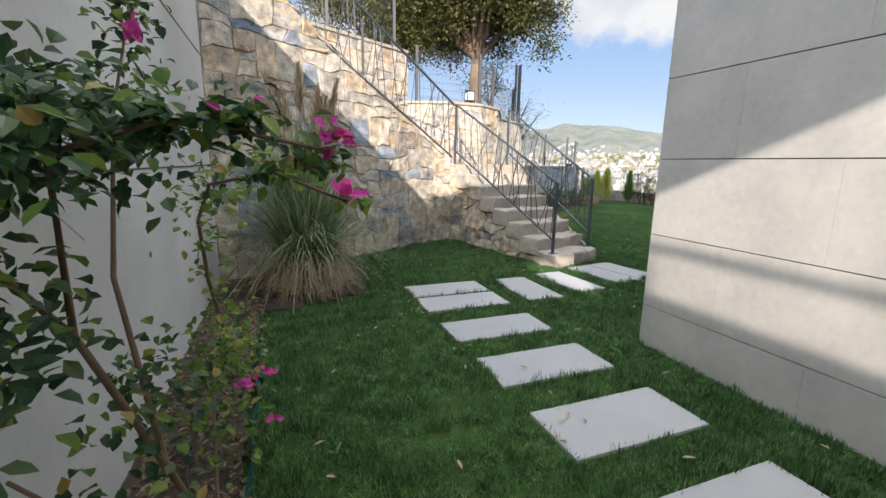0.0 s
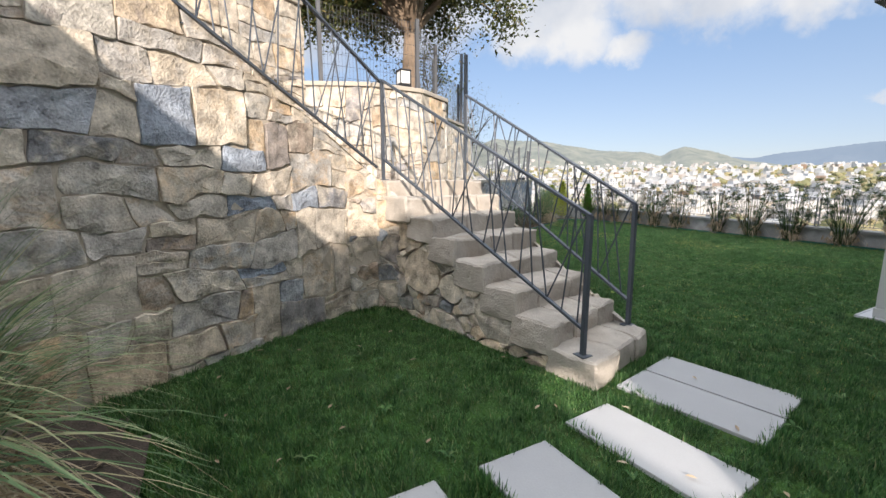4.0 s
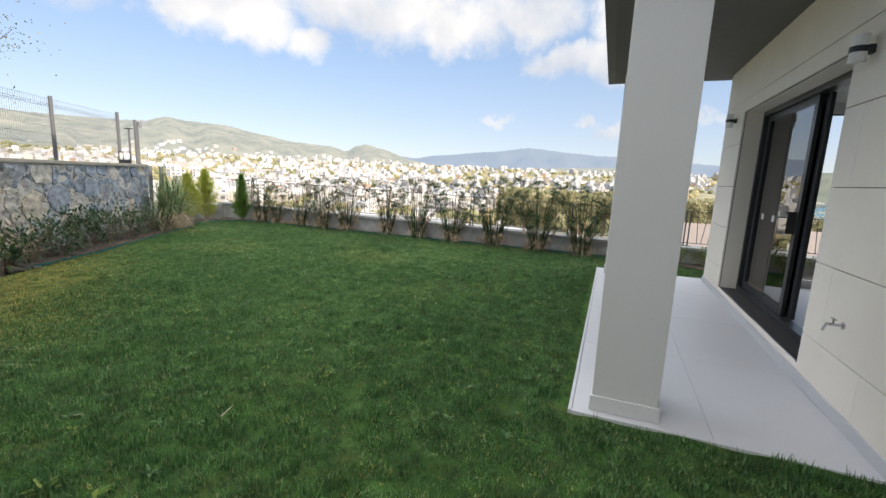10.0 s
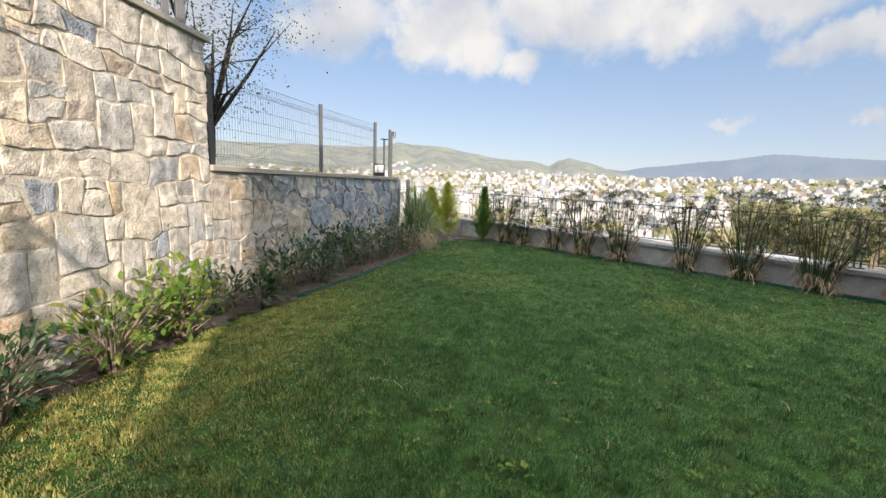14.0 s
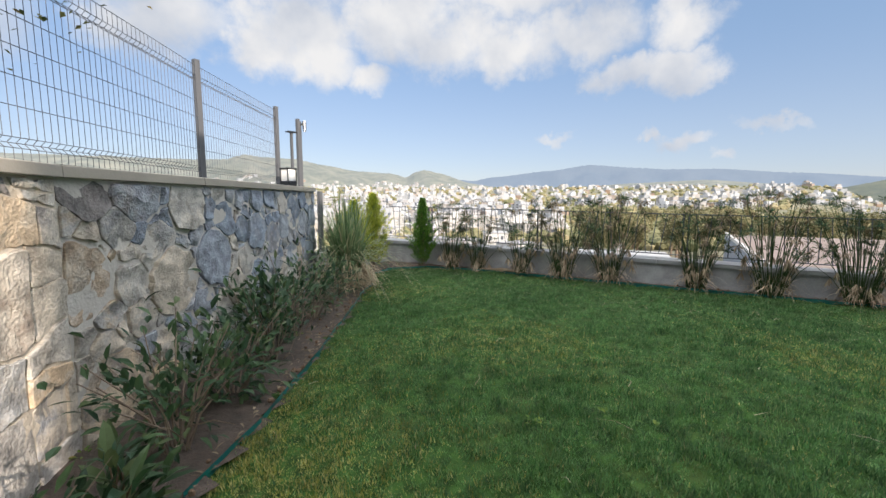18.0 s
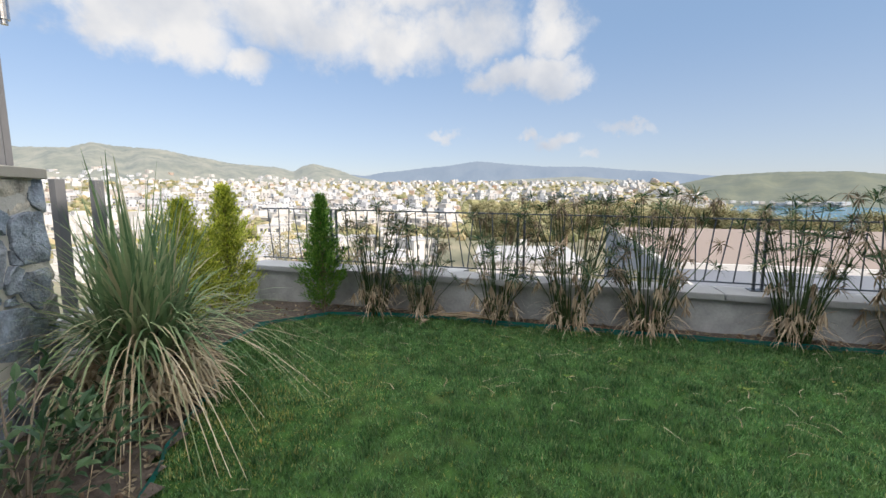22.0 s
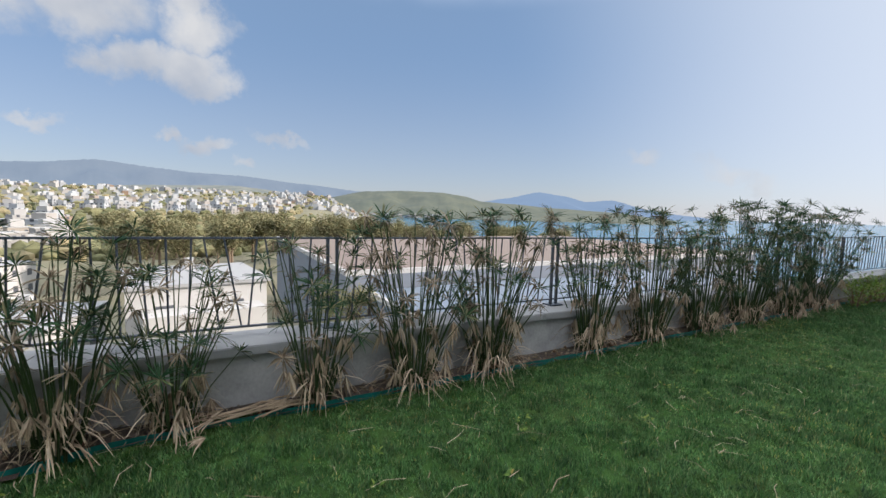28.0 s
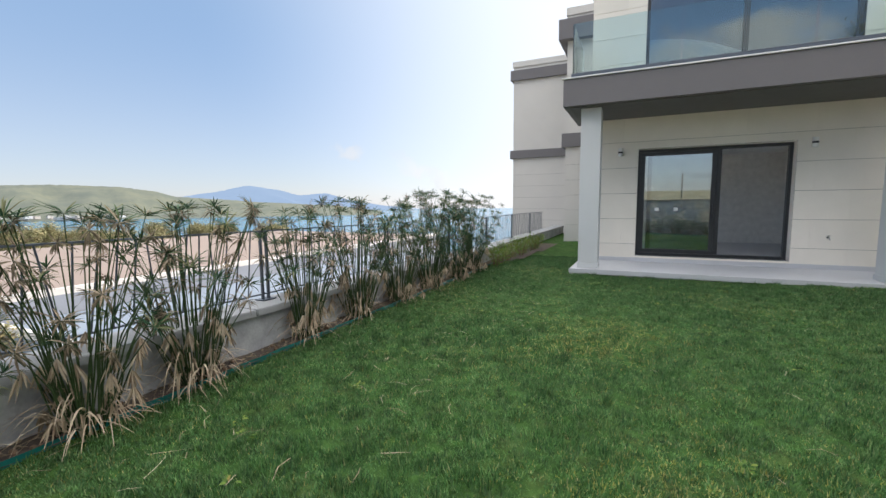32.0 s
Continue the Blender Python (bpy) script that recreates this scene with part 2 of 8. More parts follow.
# ---- materials ----
def material(name, base, rough=0.7, dark=None, scale=6.0, fine=60.0, bump=0.15, metal=0.0, spread=0.35, stain=None, per_object=0.0,
             stretch=(1, 1, 1), spec=0.5, island=0.0):
    """A procedural surface: base and dark colours mixed by broad and fine noise, fine relief, and a spread of tone from piece to piece."""
    m = bpy.data.materials.new(name)
    m.use_nodes = True
    nt = m.node_tree
    N, L = nt.nodes.new, nt.links.new
    bsdf = nt.nodes["Principled BSDF"]
    bsdf.inputs["Roughness"].default_value, bsdf.inputs["Metallic"].default_value = rough, metal
    bsdf.inputs["Specular IOR Level"].default_value = spec
    dark = dark or tuple(c * 0.72 for c in base)
    geo = N("ShaderNodeNewGeometry")
    mp = N("ShaderNodeMapping"); mp.inputs["Scale"].default_value = stretch
    L(geo.outputs["Position"], mp.inputs["Vector"])
    n1, n2 = N("ShaderNodeTexNoise"), N("ShaderNodeTexNoise")
    for n, sc, de in ((n1, scale, 4.0), (n2, fine, 3.0)):
        n.inputs["Scale"].default_value, n.inputs["Detail"].default_value = sc, de
        L(mp.outputs["Vector"], n.inputs["Vector"])
    add = N("ShaderNodeMath"); add.operation = "MULTIPLY_ADD"; add.inputs[1].default_value = 0.45
    L(n2.outputs["Fac"], add.inputs[0]); L(n1.outputs["Fac"], add.inputs[2])
    rng = N("ShaderNodeMapRange")
    rng.inputs["From Min"].default_value, rng.inputs["From Max"].default_value = 0.72 - spread, 0.72 + spread
    L(add.outputs[0], rng.inputs["Value"])
    mix = N("ShaderNodeMix"); mix.data_type = "RGBA"
    mix.inputs["A"].default_value, mix.inputs["B"].default_value = (*dark, 1), (*base, 1)
    L(rng.outputs["Result"], mix.inputs["Factor"])
    colour = mix.outputs["Result"]
    if stain:
        n3 = N("ShaderNodeTexNoise"); n3.inputs["Scale"].default_value, n3.inputs["Detail"].default_value = scale * 0.31, 6.0
        L(mp.outputs["Vector"], n3.inputs["Vector"])
        r3 = N("ShaderNodeMapRange"); r3.inputs["From Min"].default_value, r3.inputs["From Max"].default_value = 0.52, 0.72
        r3.inputs["To Max"].default_value = stain[3] if len(stain) > 3 else 0.6
        L(n3.outputs["Fac"], r3.inputs["Value"])
        mx = N("ShaderNodeMix"); mx.data_type = "RGBA"; mx.inputs["B"].default_value = (*stain[:3], 1)
        L(r3.outputs["Result"], mx.inputs["Factor"]); L(colour, mx.inputs["A"])
        colour = mx.outputs["Result"]
    if per_object or island:
        src = N("ShaderNodeObjectInfo").outputs["Random"] if per_object else geo.outputs["Random Per Island"]
        k = per_object or island
        r4 = N("ShaderNodeMapRange"); r4.inputs["To Min"].default_value, r4.inputs["To Max"].default_value = 1 - k, 1 + k
        L(src, r4.inputs["Value"])
        hv = N("ShaderNodeHueSaturation")
        L(r4.outputs["Result"], hv.inputs["Value"]); L(colour, hv.inputs["Color"])
        colour = hv.outputs["Color"]
    L(colour, bsdf.inputs["Base Color"])
    rr = N("ShaderNodeMapRange"); rr.inputs["To Min"].default_value, rr.inputs["To Max"].default_value = max(0.02, rough - 0.1), min(1.0, rough + 0.1)
    L(n1.outputs["Fac"], rr.inputs["Value"]); L(rr.outputs["Result"], bsdf.inputs["Roughness"])
    if bump:
        b = N("ShaderNodeBump"); b.inputs["Strength"].default_value, b.inputs["Distance"].default_value = bump, 0.02
        L(add.outputs[0], b.inputs["Height"]); L(b.outputs["Normal"], bsdf.inputs["Normal"])
    return m


def ramp_material(name, stops, rough=0.85, scale=9.0, fine=45.0, bump=0.5, island=False, light_through=0.0, spread=0.35, blotch=0.0, sheen=0.22):
    """Colour picked piece by piece from a row of natural tones, then mottled."""
    m = bpy.data.materials.new(name)
    m.use_nodes = True
    nt = m.node_tree
    N, L = nt.nodes.new, nt.links.new
    bsdf = nt.nodes["Principled BSDF"]
    bsdf.inputs["Roughness"].default_value = rough
    if island:
        bsdf.inputs["Specular IOR Level"].default_value = sheen
    geo = N("ShaderNodeNewGeometry")
    src = geo.outputs["Random Per Island"] if island else N("ShaderNodeObjectInfo").outputs["Random"]
    cr = N("ShaderNodeValToRGB")
    cr.color_ramp.interpolation = "LINEAR"
    while len(cr.color_ramp.elements) < len(stops):
        cr.color_ramp.elements.new(0.5)
    for e, (p, c) in zip(cr.color_ramp.elements, stops):
        e.position, e.color = p, (*c, 1)
    L(src, cr.inputs["Fac"])
    n1, n2 = N("ShaderNodeTexNoise"), N("ShaderNodeTexNoise")
    for n, sc in ((n1, scale), (n2, fine)):
        n.inputs["Scale"].default_value, n.inputs["Detail"].default_value = sc, 5.0
        L(geo.outputs["Position"], n.inputs["Vector"])
    add = N("ShaderNodeMath"); add.operation = "MULTIPLY_ADD"; add.inputs[1].default_value = 0.5
    L(n2.outputs["Fac"], add.inputs[0]); L(n1.outputs["Fac"], add.inputs[2])
    rg = N("ShaderNodeMapRange"); rg.inputs["From Min"].default_value, rg.inputs["From Max"].default_value = 0.4, 1.1
    rg.inputs["To Min"].default_value, rg.inputs["To Max"].default_value = 1 - spread, 1 + spread
    L(add.outputs[0], rg.inputs["Value"])
    tone = cr.outputs["Color"]
    if blotch:      # a second tone of the same row in sharp-edged patches
        k7, fr = N("ShaderNodeMath"), N("ShaderNodeMath")
        k7.operation, fr.operation = "MULTIPLY", "FRACT"
        k7.inputs[1].default_value = 7.31
        L(src, k7.inputs[0]); L(k7.outputs[0], fr.inputs[0])
        c2 = N("ShaderNodeValToRGB")
        while len(c2.color_ramp.elements) < len(stops):
            c2.color_ramp.elements.new(0.5)
        for e, (p, c) in zip(c2.color_ramp.elements, stops):
            e.position, e.color = p, (*c, 1)
        L(fr.outputs[0], c2.inputs["Fac"])
        n4 = N("ShaderNodeTexNoise")
        n4.inputs["Scale"].default_value, n4.inputs["Detail"].default_value, n4.inputs["Distortion"].default_value = 5.5, 8.0, 0.6
        n4.inputs["Roughness"].default_value = 0.65
        L(geo.outputs["Position"], n4.inputs["Vector"])
        r5 = N("ShaderNodeMapRange"); r5.inputs["From Min"].default_value, r5.inputs["From Max"].default_value = 0.47, 0.64
        r5.inputs["To Max"].default_value = blotch
        L(n4.outputs["Fac"], r5.inputs["Value"])
        m5 = N("ShaderNodeMix"); m5.data_type = "RGBA"
        L(r5.outputs["Result"], m5.inputs["Factor"]); L(tone, m5.inputs["A"]); L(c2.outputs["Color"], m5.inputs["B"])
        tone = m5.outputs["Result"]
    hv = N("ShaderNodeHueSaturation")
    L(rg.outputs["Result"], hv.inputs["Value"]); L(tone, hv.inputs["Color"])
    L(hv.outputs["Color"], bsdf.inputs["Base Color"])
    if bump:
        b = N("ShaderNodeBump"); b.inputs["Strength"].default_value, b.inputs["Distance"].default_value = bump, 0.03
        L(add.outputs[0], b.inputs["Height"]); L(b.outputs["Normal"], bsdf.inputs["Normal"])
    if light_through:
        tr, sh = N("ShaderNodeBsdfTranslucent"), N("ShaderNodeMixShader")
        L(hv.outputs["Color"], tr.inputs["Color"])
        sh.inputs["Fac"].default_value = light_through
        out = nt.nodes["Material Output"]
        L(bsdf.outputs[0], sh.inputs[1]); L(tr.outputs[0], sh.inputs[2]); L(sh.outputs[0], out.inputs["Surface"])
    return m


def glass_material(name, tint=(0.9, 0.96, 0.95), rough=0.0, ior=1.7):
    m = bpy.data.materials.new(name)
    m.use_nodes = True
    nt = m.node_tree
    N, L = nt.nodes.new, nt.links.new
    nt.nodes.remove(nt.nodes["Principled BSDF"])
    tr, gl, mx, fr = N("ShaderNodeBsdfTransparent"), N("ShaderNodeBsdfGlossy"), N("ShaderNodeMixShader"), N("ShaderNodeFresnel")
    tr.inputs["Color"].default_value = (*tint, 1)
    gl.inputs["Roughness"].default_value = rough
    fr.inputs["IOR"].default_value = ior
    L(fr.outputs[0], mx.inputs["Fac"]); L(tr.outputs[0], mx.inputs[1]); L(gl.outputs[0], mx.inputs[2])
    L(mx.outputs[0], nt.nodes["Material Output"].inputs["Surface"])
    return m


def hazed_material(name, base, dark, haze, amount, scale, fine):
    """Far land: patchy colour with the blue haze of the air painted over it as a faint glow."""
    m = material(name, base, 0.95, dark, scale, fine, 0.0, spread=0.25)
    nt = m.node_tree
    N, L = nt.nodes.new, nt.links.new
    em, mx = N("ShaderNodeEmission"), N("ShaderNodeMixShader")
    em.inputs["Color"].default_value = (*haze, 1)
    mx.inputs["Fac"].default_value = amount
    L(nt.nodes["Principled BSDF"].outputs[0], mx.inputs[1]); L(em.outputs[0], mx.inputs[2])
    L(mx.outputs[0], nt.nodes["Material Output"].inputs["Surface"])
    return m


M_TILE = material("stone_cladding", (0.50, 0.487, 0.468), 0.66, (0.375, 0.37, 0.36), 2.2, 24, 0.06, per_object=0.06, stain=(0.33, 0.33, 0.325, 0.6), spread=0.24)
M_JOINT = material("joint_shadow", (0.10, 0.10, 0.10), 0.9, bump=0.1)
M_BEIGE = material("beige_render", (0.80, 0.755, 0.68), 0.7, (0.72, 0.68, 0.61), 2.0, 40, 0.05, per_object=0.03)
M_COLUMN = material("column_paint", (0.56, 0.575, 0.58), 0.6, (0.51, 0.525, 0.53), 1.2, 50, 0.03)
M_FASCIA = material("grey_fascia", (0.155, 0.145, 0.15), 0.6, (0.13, 0.122, 0.126), 1.0, 30, 0.03)
M_SOFFIT = material("soffit_paint", (0.16, 0.15, 0.145), 0.75, bump=0.03)
M_MARBLE = material("patio_tile", (0.50, 0.51, 0.54), 0.46, (0.46, 0.47, 0.50), 1.4, 22, 0.02, per_object=0.02)
M_PAVER = material("concrete_paver", (0.40, 0.41, 0.43), 0.8, (0.34, 0.35, 0.37), 3.0, 90, 0.12, per_object=0.05)
M_NEIGHBOUR = material("neighbour_render", (0.60, 0.575, 0.545), 0.75, (0.53, 0.51, 0.485), 1.0, 30, 0.05, per_object=0.03)
M_CONC = material("fair_concrete", (0.70, 0.695, 0.69), 0.8, (0.52, 0.515, 0.505), 1.3, 30, 0.15, stain=(0.34, 0.335, 0.32, 0.55))
M_LOWCONC = material("low_wall_concrete", (0.45, 0.455, 0.455), 0.85, (0.29, 0.293, 0.295), 4.5, 40, 0.25, stain=(0.13, 0.125, 0.12, 0.75), spread=0.25)
M_CAP = material("limestone_cap", (0.42, 0.38, 0.32), 0.75, (0.34, 0.31, 0.26), 4.0, 60, 0.15, per_object=0.06)
M_CAPGREY = material("grey_cap", (0.36, 0.365, 0.37), 0.8, (0.30, 0.305, 0.31), 3.0, 60, 0.12)
M_MORTAR = material("wall_mortar", (0.50, 0.45, 0.375), 0.95, (0.37, 0.33, 0.275), 5.0, 45, 0.8)
M_MORTAR_PALE = material("pale_mortar", (0.60, 0.57, 0.52), 0.95, (0.48, 0.455, 0.41), 5.0, 45, 0.7)
M_MORTAR_SAND = material("sand_mortar", (0.60, 0.535, 0.44), 0.95, (0.47, 0.415, 0.335), 4.0, 45, 0.8)
M_STONE = ramp_material("field_stone", [(0.0, (0.50, 0.43, 0.34)), (0.22, (0.53, 0.485, 0.41)), (0.36, (0.36, 0.36, 0.355)), (0.50, (0.51, 0.445, 0.355)),
                                         (0.62, (0.43, 0.41, 0.385)), (0.78, (0.55, 0.475, 0.375)), (0.86, (0.50, 0.37, 0.235)), (0.92, (0.30, 0.245, 0.20)), (1.0, (0.19, 0.21, 0.24))], 0.85, 9.0, 60.0, 0.65, False, 0.0, 0.75, 0.85)
# sandier copy of M_STONE, lightened for the sun on the high wall
M_STONE_BRIGHT = ramp_material("bright_sandy_stone", [(0.0, (0.60, 0.53, 0.43)), (0.25, (0.62, 0.57, 0.49)), (0.38, (0.40, 0.40, 0.395)), (0.50, (0.61, 0.54, 0.44)),
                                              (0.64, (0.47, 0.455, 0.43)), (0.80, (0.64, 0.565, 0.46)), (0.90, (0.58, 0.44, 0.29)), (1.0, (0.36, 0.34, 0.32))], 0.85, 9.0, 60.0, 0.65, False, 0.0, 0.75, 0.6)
# blue tones: odd stones, and the shade painted on the low wall
M_BLUESTONE = ramp_material("blue_stone", [(0.0, (0.23, 0.275, 0.345)), (0.25, (0.37, 0.385, 0.41)), (0.42, (0.165, 0.21, 0.285)), (0.62, (0.46, 0.43, 0.38)),
                                            (0.75, (0.27, 0.315, 0.385)), (0.93, (0.30, 0.33, 0.38)), (1.0, (0.33, 0.27, 0.22))], 0.85, 9.0, 60.0, 1.0, False, 0.0, 0.75, 0.65)
M_STEP = material("hewn_step", (0.52, 0.48, 0.43), 0.88, (0.33, 0.30, 0.265), 7.0, 60, 1.0, per_object=0.09, stain=(0.36, 0.27, 0.18, 0.35))
M_IRON = material("painted_iron", (0.08, 0.095, 0.12), 0.45, (0.065, 0.078, 0.098), 9.0, 90, 0.05, metal=0.2)
M_FENCE = material("fence_grey", (0.12, 0.125, 0.135), 0.5, (0.10, 0.104, 0.112), 9.0, 90, 0.04, metal=0.2)
M_FRAME = material("anthracite_frame", (0.028, 0.03, 0.034), 0.4, (0.022, 0.024, 0.027), 5.0, 70, 0.02)
M_BLACK = material("black_plastic", (0.02, 0.021, 0.023), 0.45, bump=0.02)
M_WHITE = material("white_paint", (0.78, 0.78, 0.77), 0.6, (0.70, 0.70, 0.69), 2.0, 40, 0.04)
M_INNER = material("inner_plaster", (0.86, 0.845, 0.82), 0.8, bump=0.03)
M_CHROME = material("worn_chrome", (0.55, 0.55, 0.55), 0.25, (0.4, 0.4, 0.4), 20, 90, 0.02, metal=1.0)
M_OPAL = material("opal_glass", (0.82, 0.82, 0.80), 0.3, (0.76, 0.76, 0.74), 3, 40, 0.0)
M_GLASS = glass_material("window_glass", (0.74, 0.80, 0.79), 0.0, 3.2)
M_BALGLASS = glass_material("balustrade_glass", (0.84, 0.93, 0.93))
M_SOIL = material("bed_soil", (0.12, 0.093, 0.075), 0.95, (0.03, 0.024, 0.02), 11.0, 80, 1.0)
M_LAWN = material("lawn_soil", (0.062, 0.135, 0.03), 0.95, (0.016, 0.042, 0.010), 12.0, 170, 1.0, stain=(0.11, 0.12, 0.04, 0.4), spread=0.2, spec=0.1)
M_GRASS = ramp_material("grass_blade", [(0.0, (0.038, 0.112, 0.032)), (0.4, (0.09, 0.212, 0.062)), (0.8, (0.158, 0.295, 0.097)), (0.96, (0.21, 0.30, 0.115)), (1.0, (0.36, 0.36, 0.18))],
                        0.55, 7.0, 40.0, 0.0, True, 0.5, 0.6, 0.0, 0.6)
M_WORN_SUNLIT_GRASS = ramp_material("worn_sunlit_grass", [(0.0, (0.20, 0.23, 0.055)), (0.5, (0.38, 0.37, 0.105)), (1.0, (0.58, 0.51, 0.24))], 0.6, 7.0, 40.0, 0.0, True, 0.4, 0.6)
M_EDGING = material("green_edging", (0.012, 0.24, 0.21), 0.45, (0.010, 0.17, 0.15), 6.0, 60, 0.1)
M_GROUND = material("open_ground", (0.25, 0.22, 0.155), 0.95, (0.12, 0.13, 0.07), 0.05, 0.9, 0.3)


# ---- building helpers ----
def smooth(a, b, x):
    t = min(1.0, max(0.0, (x - a) / (b - a)))
    return t * t * (3 - 2 * t)


def lawn_z(x, y):
    """The garden falls gently from the side passage to the far wall."""
    return 0.125 - 0.185 * smooth(3.8, 9.8, 0.8 * x + 0.25 * (y - 3))


def lawn_lump(x, y):
    """The unevenness of the turf."""
    k = 0.35 + 0.65 * smooth(4.6, 6.0, x)
    return k * (0.02 * noise.noise((x * 1.1, y * 1.1, 3)) + 0.018 * noise.noise((x * 3.1, y * 3.1, 7)) + 0.008 * noise.noise((x * 8, y * 8, 5)))


def mesh_of(bm, name):
    me = bpy.data.meshes.new(name)
    bm.to_mesh(me)
    bm.free()
    return me


def part(name, bm, mat, parent=None, label="", smooth_faces=False):
    """Links a bmesh as one mesh object, under a thing or a part where one is given."""
    me = mesh_of(bm, name)
    if smooth_faces:
        me.shade_smooth()
    ob = new(name, me)
    me.materials.append(mat)
    if parent:
        ob.parent = parent
    if label:
        ob["label"] = label
    return ob


def shared(name, me, parent, m=None):
    """One more object on a mesh that already exists."""
    ob = new(name, me)
    ob.parent = parent
    if m is not None:
        ob.matrix_basis = m
    return ob


def thing(name, label, category, group="", x=0.0, y=0.0, z=0.0, rz=0.0, kind=""):
    ob = new(name)
    ob.empty_display_size = 0.1
    ob.matrix_basis = pose(x, y, z, 0, 0, rz)
    return tagged(ob, label, category, group, kind)


def box(bm, x0, x1, y0, y1, z0, z1, bevel=0.0):
    r = bmesh.ops.create_cube(bm, size=1.0, matrix=Matrix.Translation(((x0 + x1) / 2, (y0 + y1) / 2, (z0 + z1) / 2)) @ Matrix.Diagonal((x1 - x0, y1 - y0, z1 - z0, 1)))
    if bevel:
        es = list({e for v in r["verts"] for e in v.link_edges})
        bmesh.ops.bevel(bm, geom=es, offset=bevel, segments=2, affect="EDGES", profile=0.6)
    return bm


def boxed(*a, bevel=0.0):
    return box(bmesh.new(), *a, bevel=bevel)


def prism(bm, pts, z0, z1):
    """An upright solid over a flat outline; z0 and z1 may be lists, a height a corner."""
    n = len(pts)
    lo = z0 if isinstance(z0, (list, tuple)) else [z0] * n
    hi = z1 if isinstance(z1, (list, tuple)) else [z1] * n
    a = [bm.verts.new((p[0], p[1], z)) for p, z in zip(pts, lo)]
    b = [bm.verts.new((p[0], p[1], z)) for p, z in zip(pts, hi)]
    bm.faces.new(a[::-1]); bm.faces.new(b)
    for i in range(n):
        bm.faces.new((a[i], a[(i + 1) % n], b[(i + 1) % n], b[i]))
    bmesh.ops.recalc_face_normals(bm, faces=bm.faces[:])
    return bm


def rod(bm, p, q, r=0.008, sides=6, r2=None):
    """A round bar from p to q."""
    p, q = Vector(p), Vector(q)
    d = q - p
    if d.length < 1e-5:
        return bm
    m = Matrix.Translation((p + q) / 2) @ d.to_track_quat("Z", "Y").to_matrix().to_4x4()
    bmesh.ops.create_cone(bm, cap_ends=True, segments=sides, radius1=r, radius2=r if r2 is None else r2, depth=d.length, matrix=m)
    return bm


def bar(bm, p, q, w=0.02, h=0.02):
    """A flat or square bar from p to q; w across, h upright."""
    p, q = Vector(p), Vector(q)
    d = q - p
    up = Vector((0, 0, 1)) if abs(d.normalized().z) < 0.97 else Vector((1, 0, 0))
    s = d.cross(up).normalized()
    u = s.cross(d).normalized()
    m = Matrix((( *s, 0), ( *u, 0), ( *d.normalized(), 0), (0, 0, 0, 1))).transposed()
    m.translation = (p + q) / 2
    bmesh.ops.create_cube(bm, size=1.0, matrix=m @ Matrix.Diagonal((w, h, d.length, 1)))
    return bm


def tapered_tube(bm, pts, radii, sides=7):
    """A limb through points with a radius at each."""
    rings = []
    for i, p in enumerate(pts):
        d = (Vector(pts[min(i + 1, len(pts) - 1)]) - Vector(pts[max(i - 1, 0)])).normalized()
        q = d.to_track_quat("Z", "Y")
        rings.append([bm.verts.new(Vector(p) + q @ Vector((radii[i] * math.cos(k * 2 * math.pi / sides), radii[i] * math.sin(k * 2 * math.pi / sides), 0))) for k in range(sides)])
    for a, b in zip(rings, rings[1:]):
        for k in range(sides):
            bm.faces.new((a[k], a[(k + 1) % sides], b[(k + 1) % sides], b[k]))
    bm.faces.new(rings[-1])
    return bm


def sheet(name, verts, faces, mat, parent=None, smooth_faces=False):
    """A mesh straight from arrays, for what has very many faces."""
    me = bpy.data.meshes.new(name)
    me.from_pydata(verts, [], faces)
    me.materials.append(mat)
    if smooth_faces:
        me.shade_smooth()
    ob = new(name, me)
    if parent:
        ob.parent = parent
    return ob


# ---- ground: one sheet from the garden to the horizon ----
SEA_Z = -42.0


def skyline(az, table):
    for (a0, e0), (a1, e1) in zip(table, table[1:]):
        if a0 <= az <= a1:
            f = (az - a0) / (a1 - a0)
            f = f * f * (3 - 2 * f) * 0.5 + f * 0.5
            return e0 + (e1 - e0) * f
    return table[0][1] if az < table[0][0] else table[-1][1]


EYE_C = (9.0, 9.0, 1.5)


def land_z(x, y):
    """Height of the open land: a slope below the garden, the valley with the town, hills behind, the bay to the south-east."""
    dx, dy = x - EYE_C[0], y - EYE_C[1]
    r, az = math.hypot(dx, dy), math.degrees(math.atan2(dx, dy))
    if r < 1:
        return -0.4
    out = max(x - 16.3, 0.0)
    up = max(-0.62 * (x - 8) + (y - 15.0) - 3.0, 0.0) if x < 14 else max(y - 21, 0.0)
    near = -0.45 - 5.5 * smooth(0.0, 2.5, out) - 11 * smooth(6, 90, out)
    if x < 16.3:
        near = -0.45 - 12 * smooth(3, 120, up) - 0.2
    valley = -17 + 16.0 * smooth(280, 900, r) + 44 * smooth(800, 1800, r) + 20 * smooth(1700, 2600, r)
    bay = SEA_Z - 6 + 10 * smooth(450, 150, r)
    sea = smooth(101, 110, az) if az > 0 else 0.0
    far = valley * (1 - sea) + bay * sea
    w = smooth(20, 170, r)
    return near * (1 - w) + far * w + 1.3 * noise.noise((x * 0.02, y * 0.02, 0)) * w


